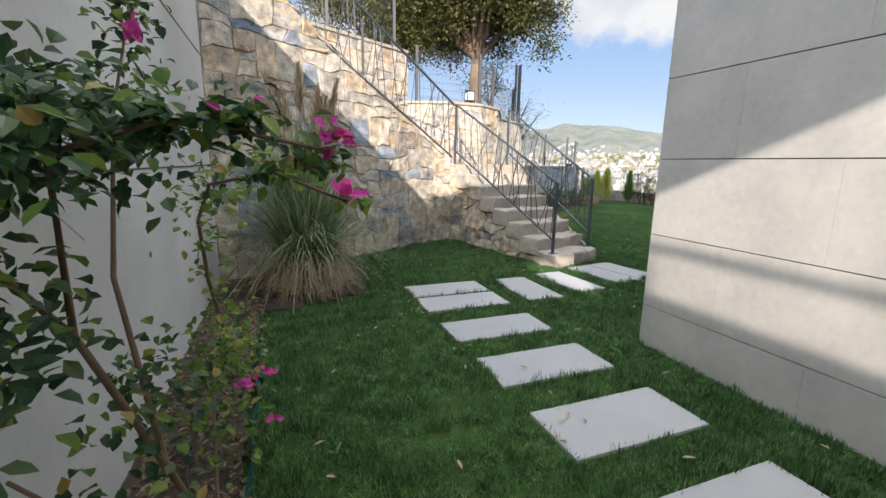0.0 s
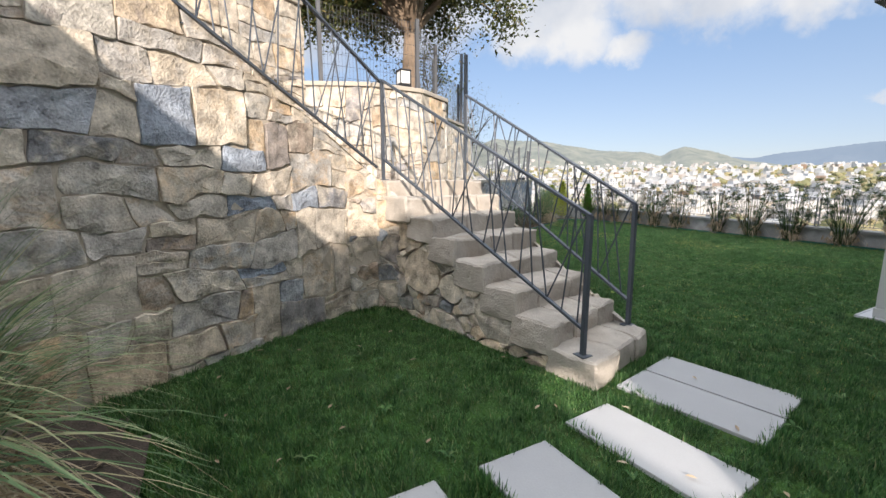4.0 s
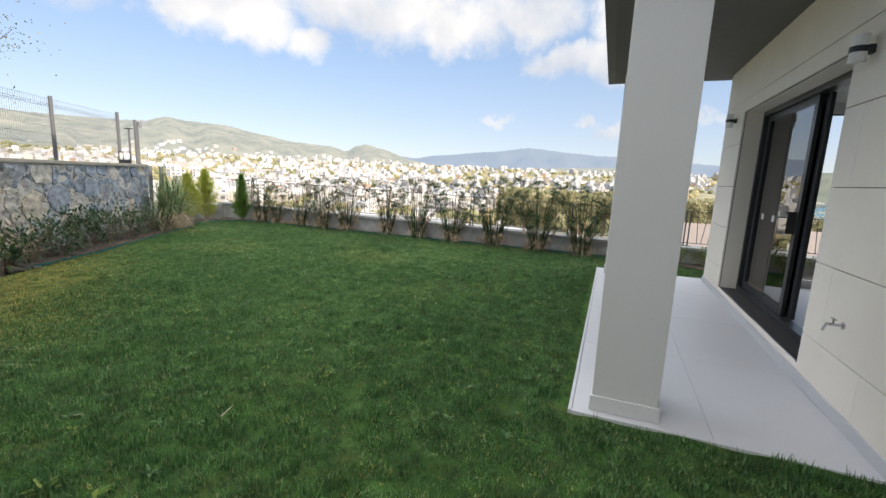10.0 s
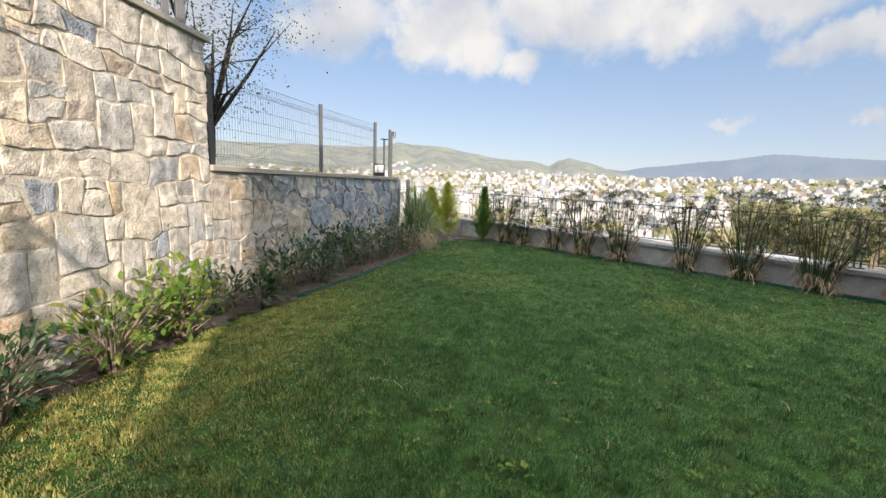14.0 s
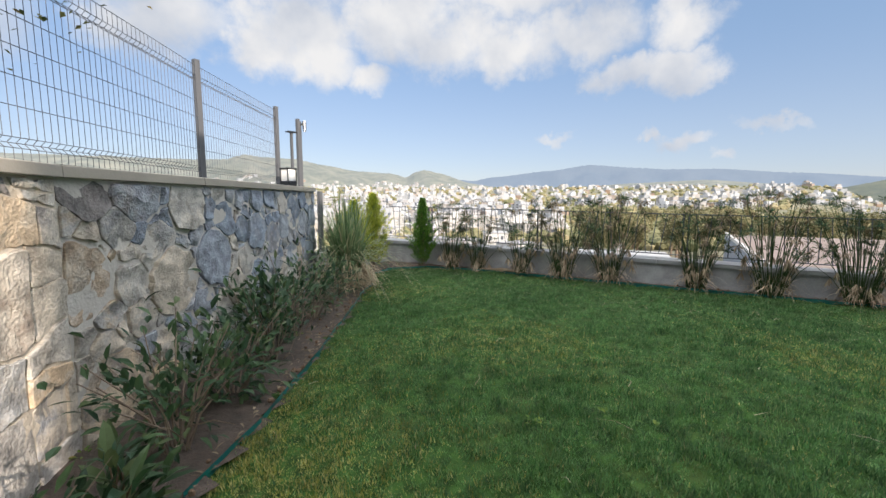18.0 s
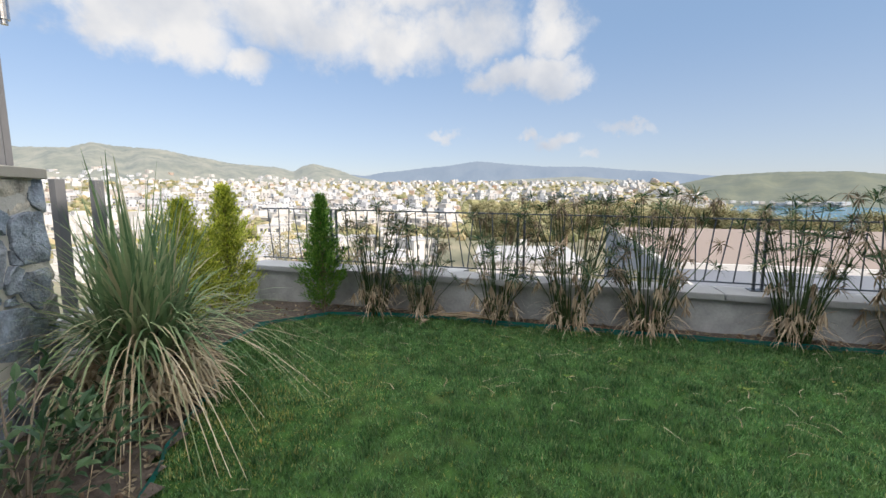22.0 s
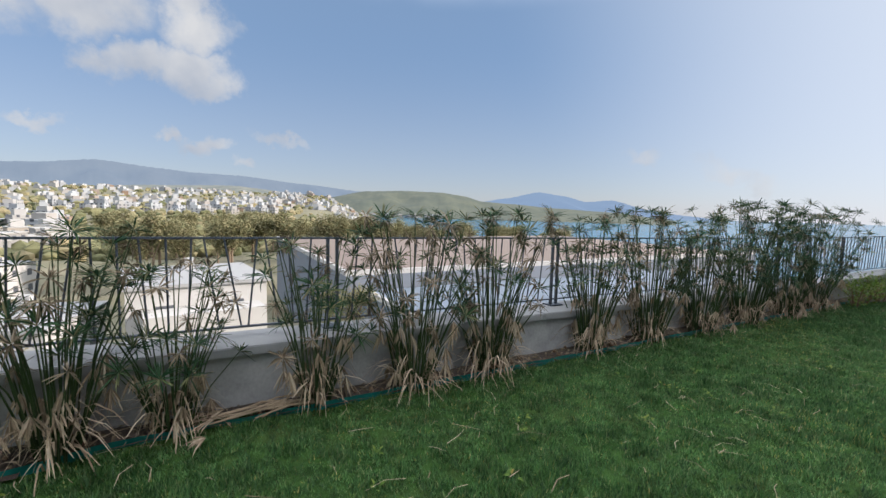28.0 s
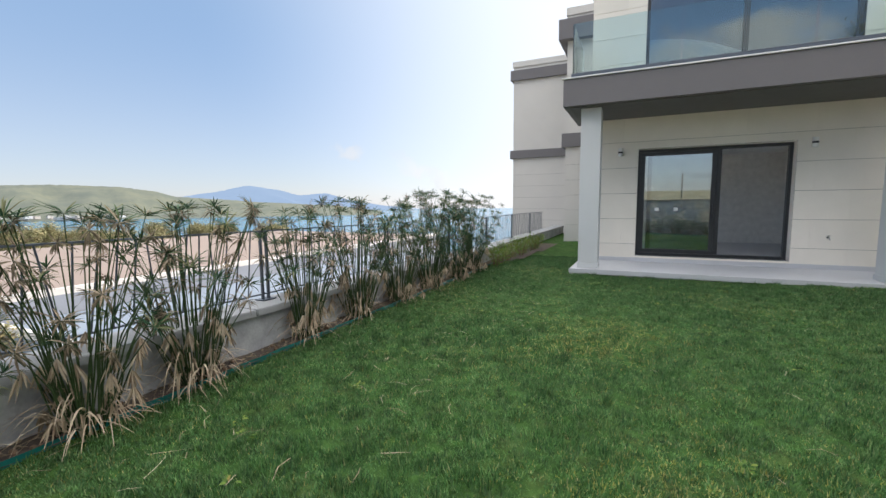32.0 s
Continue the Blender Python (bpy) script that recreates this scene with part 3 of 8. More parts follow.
def build_ground():
    verts, faces = [], []
    radii = [0.0] + [0.6 * 1.075 ** k for k in range(118)]
    radii = [r for r in radii if r < 2550]
    na = 180
    for r in radii:
        for k in range(na):
            a = 2 * math.pi * k / na
            x, y = EYE_C[0] + r * math.sin(a), EYE_C[1] + r * math.cos(a)
            verts.append((x, y, land_z(x, y)))
    for i in range(len(radii) - 1):
        for k in range(na):
            a, b = i * na + k, i * na + (k + 1) % na
            faces.append((a, a + na, b + na, b))
    return tagged(sheet("ground", verts, faces, M_GROUND, smooth_faces=True), "dry open land that falls away to the valley", "ground", kind="structure")


build_ground()

# the lawn, inside the garden walls
GARDEN = [(-0.85, -9.0), (2.75, -9.0), (2.75, 2.41), (7.76, 2.41), (13.3, 3.0), (13.3, -9.0), (15.72, -9.0), (15.72, 17.1), (13.2, 17.0), (8.3, 13.7), (6.0, 11.4), (5.2, 9.5), (4.7, 8.0), (2.9, 7.75), (-0.85, 5.55)]


def inside(x, y, poly):
    hit = False
    for (x0, y0), (x1, y1) in zip(poly, poly[1:] + poly[:1]):
        if (y0 > y) != (y1 > y) and x < (x1 - x0) * (y - y0) / (y1 - y0) + x0:
            hit = not hit
    return hit


def build_lawn():
    step = 0.1
    xs = np.arange(-1.1, 16.0, step); ys = np.arange(-9.3, 17.6, step)
    idx, verts, faces = {}, [], []
    for i, x in enumerate(xs):
        for j, y in enumerate(ys):
            idx[i, j] = len(verts)
            verts.append((x, y, lawn_z(x, y) + lawn_lump(x, y)))
    for i in range(len(xs) - 1):
        for j in range(len(ys) - 1):
            cx, cy = xs[i] + step / 2, ys[j] + step / 2
            if any(inside(cx + a, cy + b, GARDEN) for a in (-0.2, 0.2) for b in (-0.2, 0.2)):
                faces.append((idx[i, j], idx[i + 1, j], idx[i + 1, j + 1], idx[i, j + 1]))
    return tagged(sheet("lawn", verts, faces, M_LAWN, smooth_faces=True), "mown green lawn with worn yellow patches", "lawn", kind="structure")


build_lawn()

# ---- the house ----
ROOF_Z = 7.35
JOINTS = [-0.12, 0.48, 1.08, 1.68, 2.28, 2.88, 3.48, 4.08, 4.68, 5.28, 5.88, 6.48, 7.08, ROOF_Z]
TILE_MESH = {}


def clad(name, p, q, z0, z1, mat, label, gap=0.007, offset=0.0, thick=0.02, openings=(), first=0.6):
    """A wall face from p to q (its outside on the left hand, walking from p to q), hung with big stone tiles in level courses.
    openings: (u0, u1, z0, z1) left free, in metres along the face."""
    p, q = Vector((p[0], p[1], 0)), Vector((q[0], q[1], 0))
    d = (q - p); length = d.length; d.normalize()
    out = Vector((-d.y, d.x, 0))
    base = Matrix(((d.x, out.x, 0, p.x), (d.y, out.y, 0, p.y), (0, 0, 1, 0), (0, 0, 0, 1)))
    bm = bmesh.new()
    us = sorted({0.0, length, *(u for o in openings for u in o[:2])})
    zs = sorted({z0, z1, *(z for o in openings for z in o[2:])})
    for u0, u1 in zip(us, us[1:]):
        for a, b in zip(zs, zs[1:]):
            if not any(o[0] <= (u0 + u1) / 2 <= o[1] and o[2] <= (a + b) / 2 <= o[3] for o in openings):
                box(bm, u0, u1, -0.22, -0.002, a, b)
    bm.transform(base)
    wall = tagged(part(name, bm, M_JOINT), label, "wall", kind="structure")
    rows = [z for z in JOINTS if z0 < z < z1]
    rows = [z0] + rows + [z1]
    for k, (a, b) in enumerate(zip(rows, rows[1:])):
        if b - a < 0.03:
            continue
        cuts = [0.0]
        u = first if k % 2 else first * 2
        while u < length - 0.15:
            cuts.append(u); u += 1.2
        cuts.append(length)
        cuts = sorted(set(cuts + [u for o in openings for u in o[:2] if not (b <= o[2] or a >= o[3])]))
        for u0, u1 in zip(cuts, cuts[1:]):
            spans = [(a, b)]
            for o in openings:
                if o[0] - 0.01 <= (u0 + u1) / 2 <= o[1] + 0.01:
                    spans = [(s, min(e, o[2])) for s, e in spans if s < o[2]] + [(max(s, o[3]), e) for s, e in spans if e > o[3]]
            for s, e in spans:
                if e - s < 0.02 or u1 - u0 < 0.02:
                    continue
                key = (round(u1 - u0, 3), round(e - s, 3), mat.name)
                if key not in TILE_MESH:
                    g = gap / 2
                    hg = 0.0005
                    TILE_MESH[key] = mesh_of(boxed(hg, key[0] - hg, 0.0, thick, g, key[1] - g, bevel=0.0015), "cladding_tile")
                    TILE_MESH[key].materials.append(mat)
                shared("tile", TILE_MESH[key], wall, base @ pose(u0, 0, s))
    return wall


def build_house():
    # west face, north face, pier, patio wall, east face
    clad("wall_west", (2.75, -9.0), (2.75, 2.41), -0.3, ROOF_Z, M_TILE, "grey stone-clad house wall beside the passage")
    clad("wall_north", (2.75, 2.41), (7.76, 2.41), -0.3, ROOF_Z, M_TILE, "grey stone-clad house wall with open joints", first=0.5)
    clad("wall_pier", (7.76, 2.41), (7.76, 3.01), -0.3, 3.44, M_TILE, "grey stone-clad pier at the patio", first=0.6)
    clad("wall_patio", (7.76, 3.01), (13.3, 3.01), -0.3, 3.44, M_BEIGE, "beige stone-clad wall behind the patio", openings=[(1.5, 4.48, 0.2, 2.71)])
    clad("wall_upper", (7.76, 3.01), (13.3, 3.01), 3.98, ROOF_Z, M_BEIGE, "beige upper wall above the balcony", openings=[(0.6, 4.4, 4.05, 6.4)])
    # the east face has an unseen opening, added to let sky light in
    clad("wall_east", (13.3, 3.01), (13.3, -3.6), -0.3, ROOF_Z, M_BEIGE, "beige stone-clad house side", openings=[(0.6, 4.6, 0.3, 2.8)])
    clad("wall_pier_upper", (7.76, 2.41), (7.76, 3.01), 3.98, ROOF_Z, M_TILE, "stone-clad upper return wall")
    roof = tagged(part("roof", boxed(2.45, 13.6, -9.0, 3.3, ROOF_Z - 0.03, ROOF_Z + 0.02), M_FASCIA), "grey flat roof edge of the house", "roof", kind="structure")
    # unseen panel, added to cast the upper shadow on the west face
    wing = tagged(part("shade_panel", boxed(-3.6, 2.7, -4.9, -4.7, 4.6, 6.4), M_CONC), "unseen concrete panel over the passage, added to shade the house wall", "wall", kind="structure")
    end = tagged(part("wall_passage_end", boxed(-0.9, 2.7, -9.3, -9.02, -0.3, ROOF_Z), M_CONC), "plain wall that closes the passage", "wall", kind="structure")
    # balcony slab over the patio
    slab = tagged(new("balcony"), "dark grey balcony slab over the patio with a glass rail", "balcony", kind="structure")
    part("fascia", boxed(7.50, 13.68, 2.46, 4.90, 3.44, 3.98, bevel=0.006), M_FASCIA, slab)
    part("soffit", boxed(7.62, 13.56, 3.03, 4.78, 3.425, 3.438), M_SOFFIT, slab)
    part("drip_edge", boxed(7.47, 13.71, 4.84, 4.93, 3.984, 4.01, bevel=0.004), M_WHITE, slab, "thin pale drip edge")
    part("rail_shoe", boxed(7.6, 13.54, 4.76, 4.84, 4.012, 4.10, bevel=0.004), M_IRON, slab, "blue-grey metal shoe that holds the glass")
    for x0 in (7.62, 9.60, 11.57):
        part("glass_pane", boxed(x0, x0 + 1.95, 4.79, 4.808, 4.10, 5.08), M_BALGLASS, slab, "clear glass balustrade pane")
    part("glass_pane", boxed(13.50, 13.518, 3.05, 4.78, 4.10, 5.08), M_BALGLASS, slab, "clear glass side pane")
    # columns
    for x0 in (7.94, 12.95):
        col = thing("column", "square grey-painted column with a small plinth on the patio", "column", "patio columns", kind="structure")
        part("shaft", boxed(x0, x0 + 0.40, 4.20, 4.62, 0.17, 3.44, bevel=0.006), M_COLUMN, col)
        part("plinth", boxed(x0 - 0.012, x0 + 0.412, 4.188, 4.632, 0.065, 0.17, bevel=0.004), M_COLUMN, col)
    # sliding door in the patio wall
    door = tagged(new("sliding_door"), "anthracite sliding glass door, half open, behind the patio", "door", kind="structure")
    x0, x1, z0, z1, y = 9.26, 12.24, 0.2, 2.71, 2.80
    part("frame_top", boxed(x0, x1, y - 0.12, y, z1 - 0.07, z1, bevel=0.004), M_FRAME, door)
    part("frame_bottom", boxed(x0, x1, y - 0.12, y, z0, z0 + 0.06, bevel=0.004), M_FRAME, door)
    part("frame_side", boxed(x0, x0 + 0.07, y - 0.12, y, z0 + 0.06, z1 - 0.07, bevel=0.004), M_FRAME, door)
    part("frame_side", boxed(x1 - 0.07, x1, y - 0.12, y, z0 + 0.06, z1 - 0.07, bevel=0.004), M_FRAME, door)
    for (a, b, yy) in ((10.62, x1 - 0.07, y - 0.05), (10.52, 12.02, y - 0.11)):
        leaf = part("leaf", boxed(a, b, yy - 0.04, yy, z1 - 0.15, z1 - 0.07, bevel=0.003), M_FRAME, door)
        for nm, q in (("rail", (a, b, yy - 0.04, yy, z0 + 0.06, z0 + 0.15)), ("stile", (a, a + 0.09, yy - 0.04, yy, z0 + 0.15, z1 - 0.15)), ("stile", (b - 0.09, b, yy - 0.04, yy, z0 + 0.15, z1 - 0.15))):
            part(nm, boxed(*q, bevel=0.003), M_FRAME, leaf)
        part("pane", boxed(a + 0.09, b - 0.09, yy - 0.028, yy - 0.012, z0 + 0.15, z1 - 0.15), M_GLASS, leaf)
    part("handle", boxed(10.65, 10.67, y - 0.05, y + 0.03, 1.18, 1.42, bevel=0.004), M_BLACK, door, "black pull handle")
    for u in (11.75, 11.35):
        part("sticker", boxed(u, u + 0.09, y - 0.058, y - 0.056, 1.26, 1.34), M_WHITE, door, "small white maker's sticker")
    jamb = tagged(part("door_reveal", boxed(x0 - 0.001, x0 + 0.006, y, 3.0, z0, z1), M_BEIGE), "stone reveal of the sliding door", "reveal", kind="structure")
    part("reveal", boxed(x1 - 0.006, x1 + 0.001, y, 3.0, z0, z1), M_BEIGE, jamb)
    part("lintel", boxed(x0, x1, y, 3.0, z1 - 0.006, z1 + 0.001), M_BEIGE, jamb)
    part("sill", boxed(x0 - 0.02, x1 + 0.02, y - 0.1, 3.02, 0.155, 0.2, bevel=0.004), M_MARBLE, jamb, "pale marble sill")
    # the empty room behind
    room = tagged(new("room"), "bare plastered room behind the sliding door", "room", kind="structure")
    part("room_floor", boxed(8.2, 13.05, -2.0, 2.68, 0.12, 0.17), M_MARBLE, room)
    part("room_ceiling", boxed(8.2, 13.05, -2.0, 2.68, 2.95, 3.0), M_INNER, room)
    part("room_back", boxed(8.2, 13.05, -2.1, -2.0, 0.17, 2.95), M_INNER, room)
    part("room_side", boxed(8.1, 8.2, -2.1, 2.78, 0.17, 2.95), M_INNER, room)
    # room side left open at the added east opening, to brighten the room
    for q in ((-2.1, -1.59, 0.17, 2.95), (2.41, 2.78, 0.17, 2.95), (-1.59, 2.41, 0.17, 0.3), (-1.59, 2.41, 2.8, 2.95)):
        part("room_side", boxed(13.05, 13.08, *q), M_INNER, room)
    # upper window
    up = tagged(new("upper_window"), "wide anthracite-framed window behind the glass balustrade", "window", kind="structure")
    a, b, zt = 8.36, 12.16, 6.4
    for nm, q in (("frame_top", (a, b, 2.82, 2.94, zt - 0.07, zt)), ("frame_bottom", (a, b, 2.82, 2.94, 4.05, 4.12)), ("frame_side", (a, a + 0.07, 2.82, 2.94, 4.12, zt - 0.07)),
                  ("frame_side", (b - 0.07, b, 2.82, 2.94, 4.12, zt - 0.07)), ("mullion", (10.2, 10.3, 2.82, 2.94, 4.12, zt - 0.07))):
        part(nm, boxed(*q, bevel=0.004), M_FRAME, up)
    part("pane", boxed(a + 0.07, 10.2, 2.86, 2.876, 4.12, zt - 0.07), M_GLASS, up)
    part("pane", boxed(10.3, b - 0.07, 2.86, 2.876, 4.12, zt - 0.07), M_GLASS, up)
    part("room_dark", boxed(a - 0.1, b + 0.1, 0.2, 0.3, 4.0, 6.6), M_INNER, up)
    # patio floor
    patio = tagged(part("patio", boxed(7.88, 13.5, 3.012, 4.74, -0.25, 0.035), M_LOWCONC), "pale tiled patio slab in front of the sliding door", "patio", kind="structure")
    tile = mesh_of(boxed(0.0015, 1.4035, 0.0015, 0.8625, 0.036, 0.062, bevel=0.002), "patio_tile"); tile.materials.append(M_MARBLE)
    for i in range(4):
        for j in range(2):
            shared("tile", tile, patio, pose(7.88 + 1.405 * i, 3.012 + 0.864 * j, 0))
    part("edge_trim", boxed(7.862, 13.515, 4.742, 4.766, -0.03, 0.066, bevel=0.004), M_MARBLE, patio, "white marble edge strip")
    part("edge_trim", boxed(7.855, 7.878, 3.012, 4.74, -0.03, 0.066, bevel=0.004), M_MARBLE, patio, "white marble edge strip")
    part("skirting", boxed(7.80, 13.3, 3.034, 3.052, 0.064, 0.155, bevel=0.003), M_MARBLE, patio, "white marble skirting")


build_house()

# ---- stone walls: every stone a piece of its own ----
def rubble(length, z_low, z_top, size, rng, aspect=1.35):
    """Irregular stones that fill a wall face: large and small seeds thrown apart, each with the ground nearest to it, wider than high."""
    top = max(z_top(0), z_top(length), z_top(length / 2))
    seeds = []
    for k, share in ((1.7, 0.12), (1.15, 0.5), (0.7, 0.9), (0.45, 0.5)):
        r0 = size * k * 0.56
        for i in range(int(14 * share * length * (top - z_low) / (aspect * r0 * r0 * 4)) + 4):
            u, w, r = rng.uniform(0.03, length - 0.03), rng.uniform(z_low + 0.03, top - 0.02), r0 * rng.uniform(0.85, 1.2)
            if w < z_top(u) - 0.03 and all(math.hypot((u - b[0]) / aspect, w - b[1]) > 0.80 * (r + b[2]) for b in seeds):
                seeds.append((u, w, r))
    out = []
    for a in seeds:
        if not (0 < a[0] < length and z_low - 0.05 < a[1]) or a[1] > z_top(a[0]) + 0.02:
            continue
        t0, t1 = z_top(max(0, a[0] - size)), z_top(min(length, a[0] + size))
        u0, u1 = max(0, a[0] - size), min(length, a[0] + size)
        wide = 2.2 * size
        poly = [(max(0, a[0] - wide), z_low), (min(length, a[0] + wide), z_low), (min(length, a[0] + wide), 99), (max(0, a[0] - wide), 99)]
        cuts = [((u0, t0), (-(t1 - t0), u1 - u0))]                       # stay below the top line
        for b in seeds:
            dx, dy = (b[0] - a[0]) / aspect, b[1] - a[1]
            d2 = dx * dx + dy * dy
            if b is a or d2 > 16 * size * size:
                continue
            f = 0.5 + (a[2] ** 2 - b[2] ** 2) / (2 * d2)
            cuts.append(((a[0] + (b[0] - a[0]) * f, a[1] + dy * f), (dx / aspect, dy)))
        for (mx, my), (nx_, ny_) in cuts:
            res = []
            for k in range(len(poly)):
                p, q = poly[k], poly[(k + 1) % len(poly)]
                dp, dq = (p[0] - mx) * nx_ + (p[1] - my) * ny_, (q[0] - mx) * nx_ + (q[1] - my) * ny_
                if dp <= 0:
                    res.append(p)
                if (dp < 0 < dq) or (dq < 0 < dp):
                    f = dp / (dp - dq)
                    res.append((p[0] + f * (q[0] - p[0]), p[1] + f * (q[1] - p[1])))
            poly = res
            if len(poly) < 3:
                break
        if len(poly) >= 3:
            out.append(poly)
    return out


def coursed(length, z_low, z_top, size, rng, aspect=1.7):
    """Roughly bedded stones: wavy courses of uneven height, blocks of uneven length, some two courses high, some split into thin ones."""
    top = max(z_top(0), z_top(length), z_top(length / 2))
    lines, z = [z_low], z_low
    while z < top - 0.4 * size:
        z += size * rng.uniform(0.62, 1.15)
        lines.append(z)
    lines[-1] = top + 0.1
    seed = rng.uniform(0, 90)

    def bed(i, u):
        return min(z_low if i <= 0 else lines[i] + size * (0.50 * noise.noise((u * 1.5, i * 7.3, seed)) + 0.22 * noise.noise((u * 5.0, i * 3.1, seed))), z_top(u) - 0.004)

    out, taken = [], {}
    for i in range(len(lines) - 1):
        blocks, u = sorted(taken.get(i, [])), 0.0
        tilt0 = 0.0
        while u < length - 0.02:
            nxt = min([b[0] for b in blocks if b[0] >= u - 0.001] or [length])
            if nxt <= u + 0.02:
                u, tilt0 = max([b[1] for b in blocks if b[0] <= u + 0.03] + [u + 0.02]), 0.0
                continue
            w = size * aspect * rng.uniform(0.5, 1.45)
            end = nxt if u + w > nxt - 0.35 * size else u + w
            tilt1 = 0.0 if end == nxt else rng.uniform(-0.38, 0.38) * size
            j = i + 1
            if rng.random() < 0.24 and i + 2 < len(lines) and end - u > 0.8 * size:
                j = i + 2
                taken.setdefault(i + 1, []).append((u, end))
                tilt0 = tilt1 = 0.0
            cuts = [(0.0, 1.0)]
            if j == i + 1 and rng.random() < 0.14:
                c = rng.uniform(0.35, 0.65)
                cuts = [(0.0, c), (c, 1.0)]
            for c0, c1 in cuts:
                low, high = [], []
                for k in range(4):
                    x = u + (end - u) * k / 3
                    t = tilt0 + (tilt1 - tilt0) * k / 3
                    xa, xb = (min(length, max(0, x + t * (c - 0.5))) for c in (c0, c1))
                    low.append((xa, bed(i, xa) + (bed(j, xa) - bed(i, xa)) * c0))
                    high.append((xb, bed(i, xb) + (bed(j, xb) - bed(i, xb)) * c1))
                if max(h[1] - l[1] for l, h in zip(low, high)) > 0.04:
                    out.append(low + [(x, max(z, l[1] + 0.006)) for (x, z), l in zip(high, low)][::-1])
            u, tilt0 = end, tilt1
    return out


def rounded(poly, share=0.2):
    """Cuts the corners of an outline twice."""
    for k in range(2):
        out = []
        for a, b in zip(poly, poly[1:] + poly[:1]):
            c = share if k == 0 else 0.25
            out += [(a[0] + (b[0] - a[0]) * c, a[1] + (b[1] - a[1]) * c), (b[0] + (a[0] - b[0]) * c, b[1] + (a[1] - b[1]) * c)]
        poly = out
    return poly


def stone_mesh(poly, rng, joint=0.03, depth=0.026, rugged=1.0):
    """One stone laid nearly flush in wide mortar: worn outline, a shallow shoulder, a lumpy dressed face."""
    cx, cy = sum(p[0] for p in poly) / len(poly), sum(p[1] for p in poly) / len(poly)
    size = max(math.hypot(p[0] - cx, p[1] - cy) for p in poly)
    if size < 0.06:
        return None
    poly = [p for p, q in zip(poly, poly[1:] + poly[:1]) if math.dist(p, q) > 0.025]
    if len(poly) < 3:
        return None
    ring = rounded(poly, rng.uniform(0.035, 0.10))
    off = rng.uniform(0, 50)
    bm = bmesh.new()
    tilt = (rugged * rng.uniform(-0.05, 0.05), rugged * rng.uniform(-0.08, 0.06))
    d0 = depth * rng.uniform(0.3, 1.0)
    gap = joint * rng.uniform(0.05, 0.9)
    layers = []
    for inset, dep in ((gap, -0.03), (gap + 0.001, d0 * 0.8), (gap + 0.006, d0), (0.30 * size, d0), (0.58 * size, d0)):
        lay = []
        for (x, y) in ring:
            r = math.hypot(x - cx, y - cy)
            edge = 0.034 * rugged * noise.noise((x * 9 + off, y * 9, off)) + 0.010 * noise.noise((x * 32, y * 32, off))
            s_ = max(0.12, 1 - (inset + edge) / max(r, 0.02))
            px, py = cx + (x - cx) * s_, cy + (y - cy) * s_
            lump = rugged * (0.024 * noise.noise((px * 6, py * 8, off)) + 0.014 * noise.noise((px * 17, py * 22, off))) if dep > 0 else 0.0
            lay.append(bm.verts.new((px, -(dep + lump + (tilt[0] * (x - cx) + tilt[1] * (y - cy)) * (dep > 0)), py)))
        layers.append(lay)
    n = len(ring)
    for a, b in zip(layers, layers[1:]):
        for k in range(n):
            bm.faces.new((a[k], a[(k + 1) % n], b[(k + 1) % n], b[k]))
    bm.faces.new(layers[-1])
    bmesh.ops.recalc_face_normals(bm, faces=bm.faces[:])
    me = mesh_of(bm, "stone")
    for poly_ in me.polygons:
        poly_.use_smooth = True
    me.set_sharp_from_angle(angle=radians(26))
    return me


def stone_face(wall, p, q, z_low, z_top, size, rng, mat, mat2=None, blue=0.0, depth=0.026, joint=0.022, aspect=1.35, rugged=1.0, lay=rubble):
    """Hangs stones on the face from p to q; its outside is on the right hand. mat2 from the share blue of the length on."""
    P, Q = Vector((p[0], p[1], 0)), Vector((q[0], q[1], 0))
    d = (Q - P).normalized()
    inn = Vector((-d.y, d.x, 0))
    base = Matrix(((d.x, inn.x, 0, P.x), (d.y, inn.y, 0, P.y), (0, 0, 1, 0), (0, 0, 0, 1)))
    length = (Q - P).length
    for poly in lay(length, z_low, z_top, size, rng, aspect):
        me = stone_mesh(poly, rng, joint, depth, rugged)
        if me is None:
            continue
        share = sum(a[0] for a in poly) / len(poly) / length
        me.materials.append(mat2 if mat2 and rng.random() < (min(0.88, (share - blue) * 9) if blue >= 0 else -blue * (share < 0.8)) else mat)
        shared("stone", me, wall, base)


def wall_core(name, p, q, z_low, z0, z1, thick, label, mat=M_MORTAR):
    """The mortared core of a wall whose face runs from p to q; its top runs from z0 to z1."""
    P, Q = Vector((p[0], p[1], 0)), Vector((q[0], q[1], 0))
    d = (Q - P).normalized()
    inn = Vector((-d.y, d.x, 0))
    pts = [P, Q, Q + inn * thick, P + inn * thick]
    bm = prism(bmesh.new(), [(v.x, v.y) for v in pts], z_low, [z0, z1, z1, z0])
    return tagged(part(name, bm, mat), label, "wall", kind="structure")


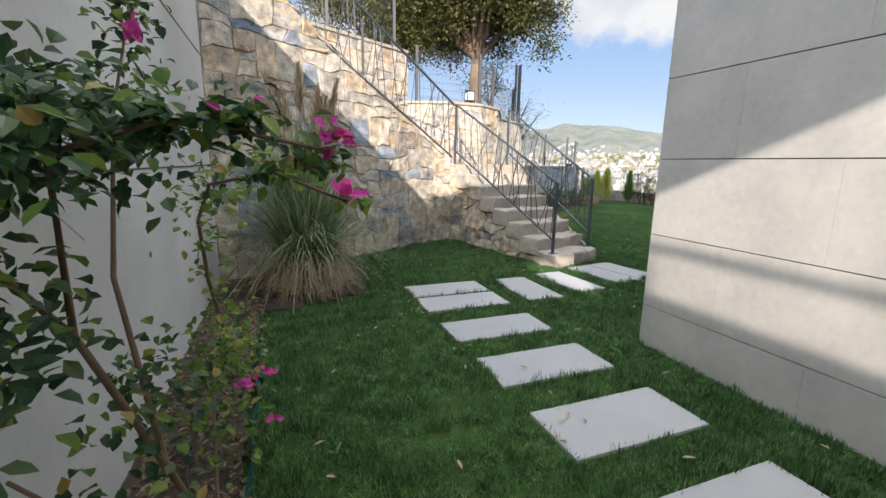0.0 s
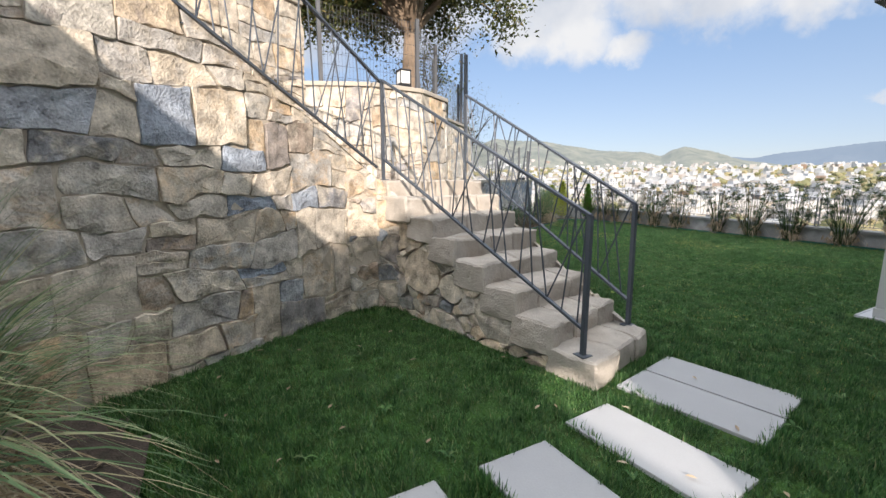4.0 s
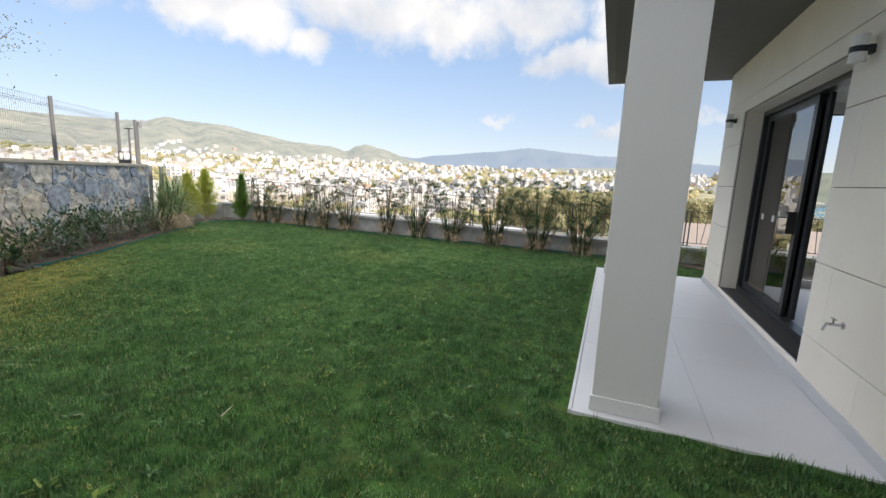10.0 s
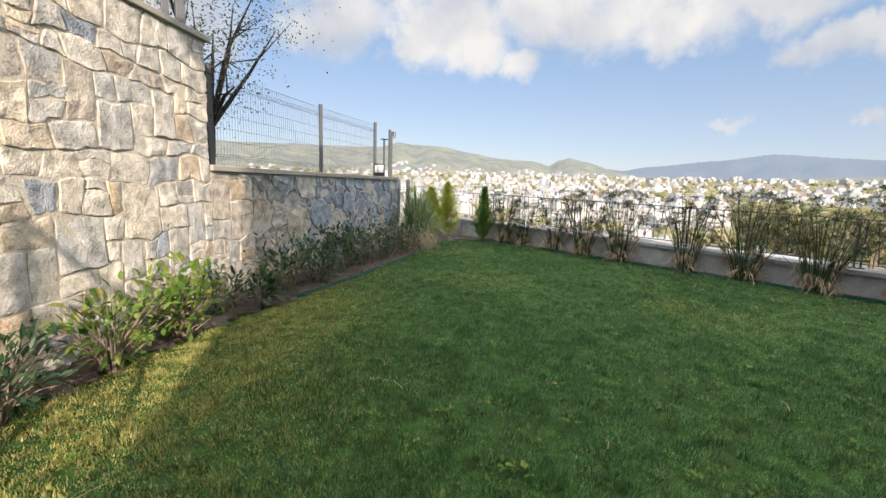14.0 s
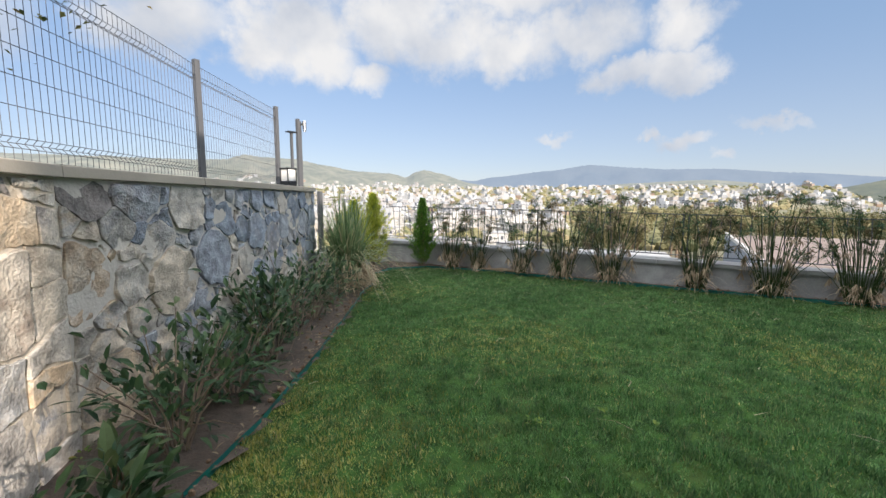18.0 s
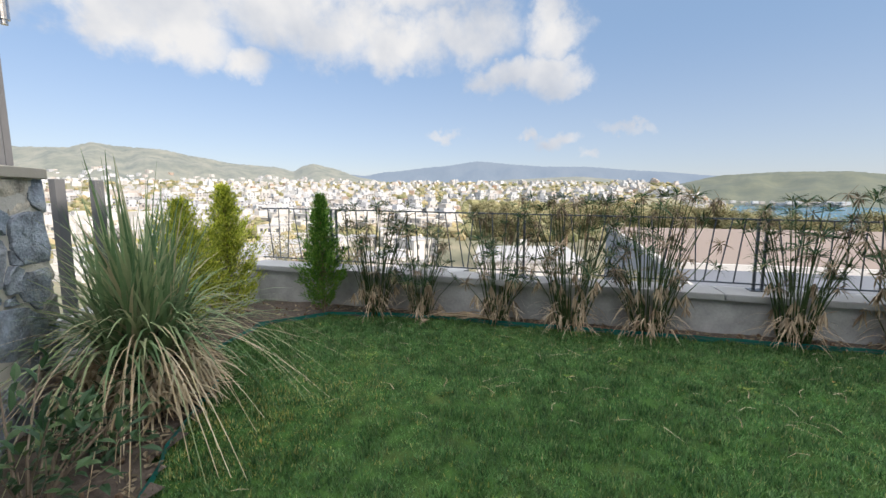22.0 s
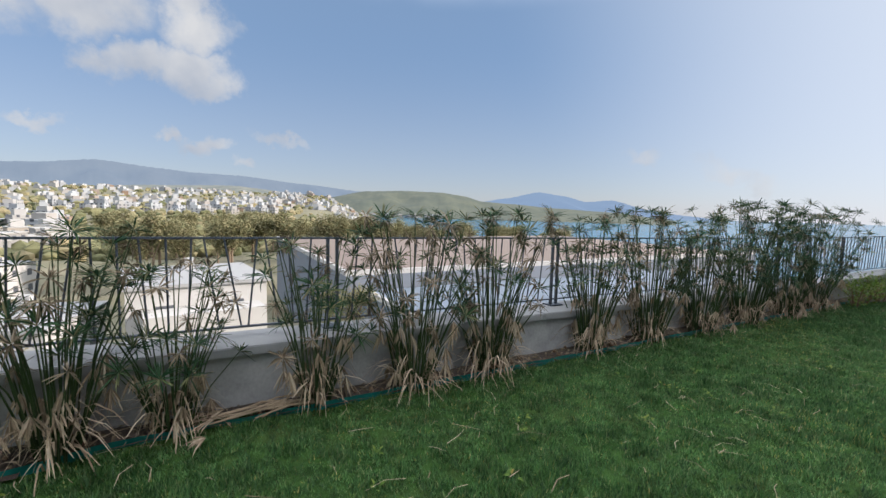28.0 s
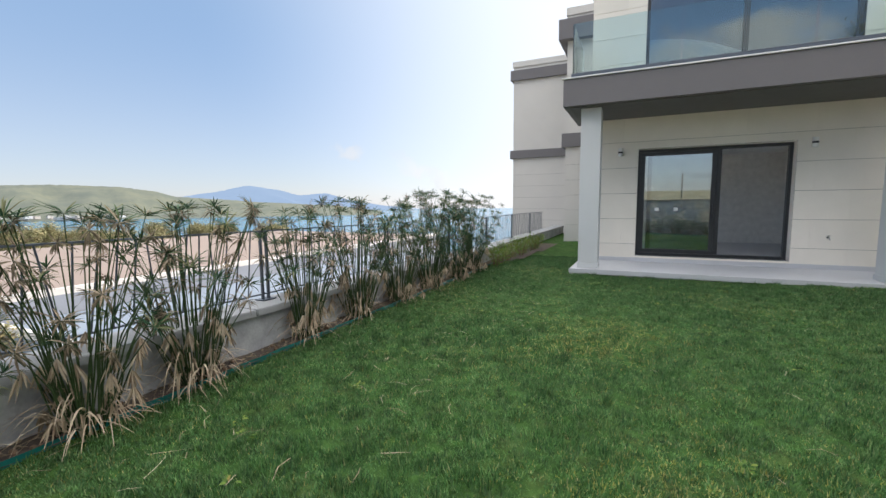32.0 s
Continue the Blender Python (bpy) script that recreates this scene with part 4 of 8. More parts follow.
def cap_stones(wall, p, q, z0, z1, thick, rng, mat, over=0.05, high=0.06, run=0.9):
    """Cap slabs along the top of a wall, a little proud of its face."""
    P, Q = Vector((p[0], p[1], 0)), Vector((q[0], q[1], 0))
    length = (Q - P).length
    d = (Q - P).normalized()
    inn = Vector((-d.y, d.x, 0))
    u = 0.0
    while u < length - 0.05:
        w = min(run * rng.uniform(0.85, 1.15), length - u)
        if length - u - w < 0.3:
            w = length - u
        za, zb = z0 + (z1 - z0) * u / length, z0 + (z1 - z0) * (u + w) / length
        a, b = P + d * (u + 0.004), P + d * (u + w - 0.004)
        pts = [a - inn * over, b - inn * over, b + inn * (thick + over), a + inn * (thick + over)]
        bm = prism(bmesh.new(), [(v.x, v.y) for v in pts], [za, zb, zb, za], [za + high, zb + high, zb + high, za + high])
        bmesh.ops.bevel(bm, geom=bm.edges[:], offset=0.006, segments=1, affect="EDGES")
        part("cap_stone", bm, mat, wall)
        u += w


W1A, W1B = (-0.85, 5.52), (3.08, 7.80)
ARC = [(2.62, 9.25), (3.45, 8.86), (4.25, 8.92), (4.95, 9.42), (5.55, 10.45), (6.1, 11.45)]


def build_stone_walls():
    rng = random.Random(11)
    len1 = math.dist(W1A, W1B)
    top1 = lambda u: 1.64 + 0.575 * (len1 - u)
    w1 = wall_core("wall_stair_flank", W1A, W1B, -0.2, top1(0) - 0.05, top1(len1) - 0.05, 0.35, "rubble stone retaining wall that climbs beside the stair")
    stone_face(w1, W1A, W1B, 0.0, top1, 0.235, rng, M_STONE, M_BLUESTONE, -0.10, depth=0.034, joint=0.014, aspect=1.7, rugged=0.75, lay=coursed)
    # the rounded inner corner where the flank turns into the stair
    for (p, q, za, zb) in (((2.65, 7.55), (3.0, 7.53), 1.92, 1.66), ((3.0, 7.53), (3.19, 7.31), 1.66, 1.38)):
        w = wall_core("wall_corner", p, q, -0.2, za - 0.03, zb - 0.03, 0.22, "rounded rubble corner between flank wall and stair")
        stone_face(w, p, q, 0.0, lambda u: za + (zb - za) * u / 0.35, 0.17, rng, M_STONE, M_BLUESTONE, -0.06, aspect=1.2)
    # wall above the upper flight
    a, b = (-0.85, 7.3), (2.62, 9.25)
    w_up = wall_core("wall_terrace", a, b, 1.2, 3.92, 3.92, 0.4, "rubble stone terrace wall with a limestone cap")
    ln = math.dist(a, b)
    stone_face(w_up, a, b, 1.3, lambda u: 3.92, 0.23, rng, M_STONE, depth=0.04, joint=0.014, aspect=1.6, rugged=0.7, lay=coursed)
    cap_stones(w_up, a, b, 3.92, 3.92, 0.4, rng, M_CAP, run=0.8)
    part("wall_return", prism(bmesh.new(), [(2.62, 9.25), (2.42, 9.6), (2.0, 9.4), (2.2, 9.05)], 1.2, 3.92), M_MORTAR, w_up)
    # curved wall behind the landing, then the long high wall
    for k, (p, q) in enumerate(zip(ARC, ARC[1:])):
        w = wall_core("wall_curve", p, q, -0.2, 2.9, 2.9, 0.4, "curved rubble stone wall behind the stair landing")
        stone_face(w, p, q, 0.9 if k < 2 else -0.02, lambda u: 2.9, 0.23, rng, M_STONE, joint=0.014, depth=0.034, aspect=1.5, rugged=0.55, lay=coursed)
        cap_stones(w, p, q, 2.9, 2.9, 0.4, rng, M_CAP, run=0.75)
    p, q, fold = (6.1, 11.45), (7.86, 13.14), (8.55, 13.80)
    w2 = wall_core("wall_high", p, q, -0.3, 2.93, 2.96, 0.45, "high rubble stone wall with a limestone cap", M_MORTAR_SAND)
    stone_face(w2, p, q, -0.1, lambda u: 2.94, 0.235, rng, M_STONE_BRIGHT, M_BLUESTONE, -0.08, joint=0.024, depth=0.018, aspect=1.3, rugged=0.5, lay=coursed)
    cap_stones(w2, p, (q[0] + 0.05, q[1] + 0.05), 2.93, 2.96, 0.45, rng, M_CAP, run=1.1)
    # its end, which stands above the low wall
    e = (q[0] - 0.45 * 0.69, q[1] + 0.45 * 0.72)
    stone_face(w2, q, e, 1.5, lambda u: 2.94, 0.22, rng, M_STONE)
    w3 = wall_core("wall_low", fold, (12.78, 16.22), -0.3, 1.55, 1.55, 0.4, "low rubble stone wall with a pale cap, coloured blue-grey where it lies in shade", M_MORTAR_PALE)
    # bluer stones past the fold put the wall's shade into its colour
    stone_face(w3, fold, (12.78, 16.22), -0.12, lambda u: 1.545, 0.25, rng, M_STONE, M_BLUESTONE, 0.1, joint=0.024, aspect=1.15)
    cap_stones(w3, fold, (12.78, 16.22), 1.55, 1.55, 0.4, rng, M_CAP, run=1.3, high=0.07)
    w4 = wall_core("wall_low_start", q, fold, -0.3, 1.55, 1.55, 0.4, "beige rubble stone start of the low wall", M_MORTAR_SAND)
    stone_face(w4, q, fold, -0.12, lambda u: 1.545, 0.22, rng, M_STONE, joint=0.024, depth=0.018, aspect=1.3, rugged=0.5, lay=coursed)
    cap_stones(w4, q, fold, 1.55, 1.55, 0.4, rng, M_CAP, run=1.3, high=0.07)
    p, q = fold, (12.78, 16.22)
    e = (12.78 - 0.4 * 0.5, 16.22 + 0.4 * 0.865)
    stone_face(w3, q, e, -0.12, lambda u: 1.545, 0.2, rng, M_STONE)
    # upper terrace fill behind the walls
    terr = [(-0.85, 7.75), (2.3, 9.6), (3.5, 9.3), (4.6, 9.6), (5.3, 10.7), (5.8, 11.7), (7.5, 13.45), (7.0, 17.0), (2.0, 19.0), (-6.0, 17.0), (-6.0, 6.0), (-1.2, 6.0)]
    tagged(part("terrace", prism(bmesh.new(), terr, -0.5, 2.78), M_SOIL), "raised earth terrace behind the stone walls", "terrace", kind="structure")
    terr = [(7.62, 13.5), (8.35, 14.1), (12.55, 16.6), (11.0, 19.0), (7.0, 17.0)]
    tagged(part("terrace_low", prism(bmesh.new(), terr, -0.5, 1.45), M_SOIL), "lower earth terrace behind the low wall", "terrace", kind="structure")


build_stone_walls()

# concrete wall along the passage
cw = tagged(part("wall_passage", boxed(-1.2, -0.85, -0.1, 5.6, -0.3, 3.78), M_CONC), "stained fair-faced concrete retaining wall", "wall", kind="structure")
# unseen tops, shaped to cast the shadow edges on flank wall, lawn and house
part("unseen_wall_step", boxed(-1.2, -0.85, -3.1, -2.0, -0.3, 4.75), M_CONC, cw)
part("unseen_wall_step", prism(bmesh.new(), [(-1.2, -1.996), (-0.85, -1.996), (-0.85, -0.104), (-1.2, -0.104)], -0.3, [4.748, 4.748, 3.79, 3.79]), M_CONC, cw)
part("unseen_wall_step", boxed(-1.2, -0.85, -9.0, -3.104, -0.3, 3.70), M_CONC, cw)
# rail out of view, added to cast the thin shadow line on the house
guard = thing("wall_rail", "unseen thin steel rail on the concrete wall, added for its shadow line", "railing")
part("top_bar", rod(bmesh.new(), (-1.0, -8.9, 4.22), (-1.0, -3.12, 4.22), 0.03, 10), M_IRON, guard)
for y in (-8.6, -6.8, -5.0, -3.4):
    part("post", rod(bmesh.new(), (-1.0, y, 3.70), (-1.0, y, 4.2), 0.014, 8), M_IRON, guard)
for y, z in ((4.55, 2.18), (3.55, 2.3), (3.95, 0.98), (2.3, 2.2), (2.75, 1.05), (1.2, 2.25), (5.2, 1.05)):
    part("tie_hole", rod(bmesh.new(), (-0.852, y, z), (-0.846, y, z), 0.018, 10), M_JOINT, cw, "dark round tie hole")
for z in (1.55, 2.75):
    part("form_line", boxed(-0.852, -0.846, -0.05, 5.5, z, z + 0.012), M_JOINT, cw)

# ---- stair ----
STEP_L = [(3.65 - 0.08 * i, 4.88 + 0.36 * i) for i in range(8)]
STEP_R = [(4.56, 5.15 + 0.37 * i) for i in range(8)]
STEP_Z = [0.33 + 0.183 * i for i in range(8)]


def build_stair():
    rng = random.Random(5)
    st = tagged(new("garden_stair"), "hewn limestone garden stair with rubble flank", "stair", kind="structure")
    back_l, back_r = (2.95, 8.9), (4.58, 9.0)
    for i in range(8):
        (lx, ly), (rx, ry) = STEP_L[i], STEP_R[i]
        nl, nr = (STEP_L[i + 1], STEP_R[i + 1]) if i < 7 else (back_l, back_r)
        over = 0.06
        cuts = [0, 0.36 + rng.uniform(-0.08, 0.08), 0.70 + rng.uniform(-0.08, 0.08), 1]
        for f0, f1 in zip(cuts, cuts[1:]):
            def at(f, a, b):
                return (a[0] + (b[0] - a[0]) * f, a[1] + (b[1] - a[1]) * f)
            p, q = at(f0, (lx, ly), (rx, ry)), at(f1, (lx, ly), (rx, ry))
            r, s = at(f1, nl, nr), at(f0, nl, nr)
            e0, e1 = (0.045 * rng.random() if f0 == 0 else -0.004), (0.03 * rng.random() if f1 == 1 else -0.004)
            pts = [(p[0] - e0, p[1] - rng.uniform(0, 0.02)), (q[0] + e1, q[1] - rng.uniform(0, 0.02)), (r[0] + e1, r[1] + over), (s[0] - e0, s[1] + over)]
            bm = prism(bmesh.new(), pts, -0.1 if i == 0 else STEP_Z[i] - 0.27, STEP_Z[i] + rng.uniform(-0.006, 0.006))
            bmesh.ops.bevel(bm, geom=bm.edges[:], offset=0.016, segments=1, affect="EDGES")
            bmesh.ops.subdivide_edges(bm, edges=[e for e in bm.edges if e.calc_length() > 0.15], cuts=7, use_grid_fill=True)
            for v in bm.verts:
                n = noise.noise_vector(v.co * 4) * 0.026 + noise.noise_vector(v.co * 13) * 0.014 + noise.noise_vector(v.co * 40) * 0.005
                v.co += n
            ob = part("step", bm, M_STEP, st, smooth_faces=True)
            ob.data.set_sharp_from_angle(angle=radians(17))
    # rubble flanks under both edges
    core = prism(bmesh.new(), [(STEP_L[0][0] + 0.05, STEP_L[0][1] + 0.1), (STEP_R[0][0] - 0.05, STEP_R[0][1] + 0.1), (4.52, 8.9), (2.98, 8.9)], -0.2, [0.2, 0.2, 1.55, 1.55])
    part("core", core, M_MORTAR, st)
    stone_face(st, (STEP_L[7][0] - 0.0, 7.75), (STEP_L[0][0] - 0.0, STEP_L[0][1] + 0.06), -0.02, lambda u: 0.12 + 0.46 * (2.9 - u), 0.21, rng, M_STONE, depth=0.024, joint=0.018)
    stone_face(st, (4.55, 5.22), (4.55, 8.9), -0.02, lambda u: min(1.4, 0.30 + 0.46 * u), 0.22, rng, M_STONE, depth=0.024, joint=0.018)
    # upper flight, behind the flank wall
    d = Vector((W1B[0] - W1A[0], W1B[1] - W1A[1], 0)).normalized()
    inn = Vector((-d.y, d.x, 0))
    for k in range(9):
        a = Vector((3.02, 7.78, 0)) - d * (0.30 * k + 0.05)
        b = a - d * (0.34 if k < 8 else 1.4)
        z = 1.62 + 0.17 * (k + 1)
        bm = prism(bmesh.new(), [((a + inn * w).x, (a + inn * w).y) for w in (0.0, 1.6)] + [((b + inn * w).x, (b + inn * w).y) for w in (1.6, 0.0)], z - 0.6, z)
        bmesh.ops.bevel(bm, geom=bm.edges[:], offset=0.015, segments=1, affect="EDGES")
        part("step", bm, M_STEP, st)


build_stair()


def railing(name, pts_low, pts_high, feet, label, rng, seeds):
    """An iron rail: a flat bar above and one below, posts at the corners, and thin pickets that lean this way and that."""
    rail = thing(name, label, "railing", "stair railings")
    for a, b in zip(pts_high, pts_high[1:]):
        part("top_bar", bar(bmesh.new(), a, b, 0.042, 0.02), M_IRON, rail)
    for a, b in zip(pts_low, pts_low[1:]):
        part("bottom_bar", bar(bmesh.new(), a, b, 0.034, 0.02), M_IRON, rail)
    for f, t in feet:
        part("post", bar(bmesh.new(), f, t, 0.034, 0.034), M_IRON, rail)
        part("foot_plate", boxed(f[0] - 0.05, f[0] + 0.05, f[1] - 0.05, f[1] + 0.05, f[2] - 0.004, f[2] + 0.006), M_IRON, rail)
    for s, ((a, b), (c, d)) in zip(seeds, zip(zip(pts_low, pts_low[1:]), zip(pts_high, pts_high[1:]))):
        a, b, c, d = map(Vector, (a, b, c, d))
        n = max(3, int((b - a).length / 0.15))
        for k in range(n):
            f = (k + 0.5) / n
            g = min(0.99, max(0.01, f + rng.choice((-1, 1)) * rng.uniform(0.2, 1.6) * s / n))
            part("picket", rod(bmesh.new(), a.lerp(b, f), c.lerp(d, g), 0.007, 6), M_IRON, rail)
            if k % 4 == 2:
                g = min(0.99, max(0.01, f + rng.choice((-1, 1)) * rng.uniform(1.5, 3.2) * s / n))
                part("picket", rod(bmesh.new(), a.lerp(b, f), c.lerp(d, g), 0.007, 6), M_IRON, rail)
    return rail


rng_r = random.Random(3)
P1 = (3.12, 7.62)
railing("stair_railing", [(3.67, 5.03, 0.52), (P1[0], P1[1], 1.86)], [(3.67, 5.04, 1.372), (P1[0], P1[1], 2.72)], [((3.655, 5.025, 0.335), (3.67, 5.04, 1.372)), ((P1[0], P1[1], 1.62), (P1[0], P1[1], 2.72))],
        "blue-grey iron stair railing with crossed thin pickets", rng_r, [1.0])
up_end = Vector((W1A[0] + 0.1, W1A[1] + 0.12, 0))
railing("stair_railing", [(P1[0] - 0.06, P1[1] + 0.04, 1.76), (up_end.x, up_end.y, 4.02)], [(P1[0] - 0.02, P1[1] + 0.01, 2.70), (up_end.x, up_end.y, 4.98)], [((1.2, 6.77, 2.74), (1.2, 6.77, 3.74))],
        "iron railing that climbs the stone flank wall", rng_r, [1.0])
railing("stair_railing", [(4.54, 5.34, 0.56), (4.50, 8.05, 1.90)], [(4.55, 5.34, 1.42), (4.50, 8.05, 2.76)], [((4.53, 5.31, 0.335), (4.55, 5.34, 1.42)), ((4.50, 8.05, 1.62), (4.50, 8.05, 2.76))],
        "blue-grey iron stair railing beside the lawn", rng_r, [1.3])

# ---- pavers in the grass ----
def paver(x0, x1, y0, y1, rz=0.0):
    cx, cy = (x0 + x1) / 2, (y0 + y1) / 2
    z = lawn_z(cx, cy)
    ob = part("paver", boxed((x0 - cx), (x1 - cx), (y0 - cy), (y1 - cy), -0.05, 0.022, bevel=0.006), M_PAVER)
    ob.matrix_basis = pose(cx, cy, z, 0, 0, rz)
    tagged(ob, "pale grey rectangular concrete paver set in the lawn", "paver", "stepping pavers")


for y in (-1.4, -0.62, 0.13, 0.55, 1.33, 2.1, 2.88, 3.66, 4.15):
    paver(1.24, 2.18, y, y + 0.45)
paver(2.43, 2.89, 3.68, 4.58)
paver(3.16, 3.57, 3.80, 4.68, 4)
paver(3.875, 4.285, 3.97, 4.87, 9.5)
paver(4.30, 4.71, 4.045, 4.945, 9.5)

# ---- boundary wall and its rail ----
def rise(y):
    """The boundary wall stands a little higher towards the corner."""
    return 0.011 * max(0.0, y - 4.5)


def sloped(x0, x1, y0, y1, z0, z1, bevel=0.0):
    bm = prism(bmesh.new(), [(x0, y0), (x1, y0), (x1, y1), (x0, y1)], [z0 + rise(y0)] * 2 + [z0 + rise(y1)] * 2, [z1 + rise(y0)] * 2 + [z1 + rise(y1)] * 2)
    if bevel:
        bmesh.ops.bevel(bm, geom=bm.edges[:], offset=bevel, segments=2, affect="EDGES")
    return bm


def build_boundary():
    bw = tagged(part("wall_boundary", boxed(15.74, 16.06, -9.0, 4.5, -0.6, 0.256), M_LOWCONC), "low stained concrete boundary wall with a pale cap", "wall", kind="structure")
    part("wall_run", prism(bmesh.new(), [(15.74, 4.5), (16.06, 4.5), (16.06, 17.15), (15.74, 17.15)], -0.6, [0.256, 0.256, 0.256 + rise(17.15), 0.256 + rise(17.15)]), M_LOWCONC, bw)
    part("wall_return", boxed(12.9, 15.736, 16.9, 17.15, -0.4, 0.38), M_LOWCONC, bw)
    for k in range(13):
        y = -8.9 + 2.0 * k
        part("cap_slab", sloped(15.68, 16.14, y + 0.004, min(y + 1.996, 17.2), 0.258, 0.33, 0.008), M_CAPGREY, bw)
    rng = random.Random(8)
    posts = [15.84 - 2.575 * k for k in range(8)]
    fence = thing("fence", "thin dark iron fence with leaning pickets on the low wall", "fence")
    for k, (y1, y0) in enumerate(zip([17.0] + posts, posts + [-4.6])):
        pan = new("fence_panel")
        pan.parent = fence
        a, b = rise(y0), rise(y1)
        part("top_bar", bar(bmesh.new(), (16.0, y0, 1.11 + a), (16.0, y1, 1.11 + b), 0.03, 0.016), M_IRON, pan)
        part("bottom_bar", bar(bmesh.new(), (16.0, y0, 0.40 + a), (16.0, y1, 0.40 + b), 0.03, 0.014), M_IRON, pan)
        for off in (-0.04, 0.04):
            if k < len(posts):
                part("post", bar(bmesh.new(), (16.0, y0 + off, 0.33 + a), (16.0, y0 + off, 1.11 + a), 0.026, 0.026), M_IRON, pan)
        if k < len(posts):
            part("foot_plate", boxed(15.93, 16.07, y0 - 0.09, y0 + 0.09, 0.325 + a, 0.342 + a), M_IRON, pan)
        n = int((y1 - y0) / 0.16)
        for i in range(n):
            f = 0.05 + 0.9 * (i + 0.5) / n
            lean = rng.choice((0, 1, -1, 1, -1)) * rng.uniform(0.03, 0.12)
            y, z = y0 + (y1 - y0) * f, a + (b - a) * f
            part("picket", rod(bmesh.new(), (16.0, y - lean / 2, 0.40 + z), (16.0, y + lean / 2, 1.11 + z), 0.008, 5), M_IRON, pan)


build_boundary()

# ---- planting ----
M_LEAF_DARK = ramp_material("dark_leaf", [(0.0, (0.02, 0.05, 0.024)), (0.5, (0.042, 0.09, 0.04)), (0.85, (0.075, 0.135, 0.055)), (1.0, (0.13, 0.165, 0.07))], 0.4, 4, 40, 0.0, True, 0.25, 0.25, 0.0, 0.26)
M_LEAF_LIGHT = ramp_material("light_leaf", [(0.0, (0.07, 0.14, 0.025)), (0.5, (0.13, 0.22, 0.04)), (0.9, (0.22, 0.28, 0.06)), (1.0, (0.32, 0.22, 0.07))], 0.45, 4, 40, 0.0, True, 0.35, 0.25)
M_PAPYRUS = ramp_material("sedge_leaf", [(0.0, (0.012, 0.042, 0.018)), (0.55, (0.034, 0.085, 0.033)), (0.85, (0.085, 0.13, 0.048)), (1.0, (0.22, 0.19, 0.10))], 0.5, 3, 40, 0.0, True, 0.25, 0.25)
M_STEM = ramp_material("sedge_stem", [(0.0, (0.022, 0.05, 0.018)), (0.55, (0.055, 0.085, 0.03)), (0.8, (0.14, 0.13, 0.06)), (1.0, (0.32, 0.26, 0.15))], 0.55, 3, 40, 0.0, True, 0.0, 0.25)
M_DRY = ramp_material("dry_leaf", [(0.0, (0.25, 0.19, 0.13)), (0.5, (0.42, 0.33, 0.23)), (1.0, (0.58, 0.49, 0.37))], 0.8, 5, 40, 0.0, True, 0.2, 0.3)
M_BROWN = ramp_material("browned_leaf", [(0.0, (0.10, 0.085, 0.055)), (0.5, (0.19, 0.15, 0.10)), (1.0, (0.33, 0.27, 0.19))], 0.8, 5, 40, 0.0, True, 0.2, 0.3)
M_STRAW = ramp_material("pale_straw", [(0.0, (0.34, 0.26, 0.16)), (0.5, (0.50, 0.41, 0.28)), (1.0, (0.62, 0.54, 0.40))], 0.8, 5, 40, 0.0, True, 0.25, 0.3)
M_PAMPAS = ramp_material("pampas_blade", [(0.0, (0.09, 0.165, 0.075)), (0.5, (0.20, 0.295, 0.145)), (0.85, (0.36, 0.40, 0.225)), (1.0, (0.50, 0.44, 0.28))], 0.55, 3, 40, 0.0, True, 0.3, 0.25)
M_THUJA = ramp_material("thuja_green", [(0.0, (0.04, 0.11, 0.02)), (0.5, (0.09, 0.22, 0.033)), (1.0, (0.22, 0.35, 0.055))], 0.55, 3, 40, 0.0, True, 0.3, 0.3)
M_THUJA_GOLD = ramp_material("thuja_gold", [(0.0, (0.16, 0.22, 0.03)), (0.5, (0.40, 0.46, 0.055)), (1.0, (0.70, 0.69, 0.11))], 0.55, 3, 40, 0.0, True, 0.35, 0.3)
M_PINK = ramp_material("pink_bract", [(0.0, (0.62, 0.05, 0.33)), (0.5, (0.78, 0.14, 0.55)), (1.0, (0.66, 0.04, 0.20))], 0.6, 5, 40, 0.0, True, 0.35, 0.2)
M_OAK = ramp_material("oak_leaf", [(0.0, (0.05, 0.07, 0.025)), (0.5, (0.11, 0.13, 0.045)), (0.85, (0.19, 0.19, 0.07)), (1.0, (0.28, 0.21, 0.09))], 0.5, 3, 40, 0.0, True, 0.25, 0.3)
M_WOODS = ramp_material("woodland_leaf", [(0.0, (0.13, 0.145, 0.075)), (0.5, (0.225, 0.22, 0.115)), (1.0, (0.34, 0.29, 0.17))], 0.8, 0.3, 4, 0.0, True, 0.2, 0.3)
M_BARK = material("tree_bark", (0.30, 0.225, 0.16), 0.9, (0.13, 0.095, 0.065), 6, 45, 0.8, stretch=(1, 1, 0.3))
M_DARKBARK = material("dark_bark", (0.055, 0.045, 0.045), 0.9, (0.03, 0.025, 0.026), 9, 60, 0.6)
M_BARETWIG = material("bare_twig", (0.30, 0.235, 0.18), 0.9, (0.18, 0.135, 0.10), 9, 60, 0.3)
M_TWIG = material("twig", (0.20, 0.13, 0.08), 0.85, (0.11, 0.07, 0.045), 9, 60, 0.3)


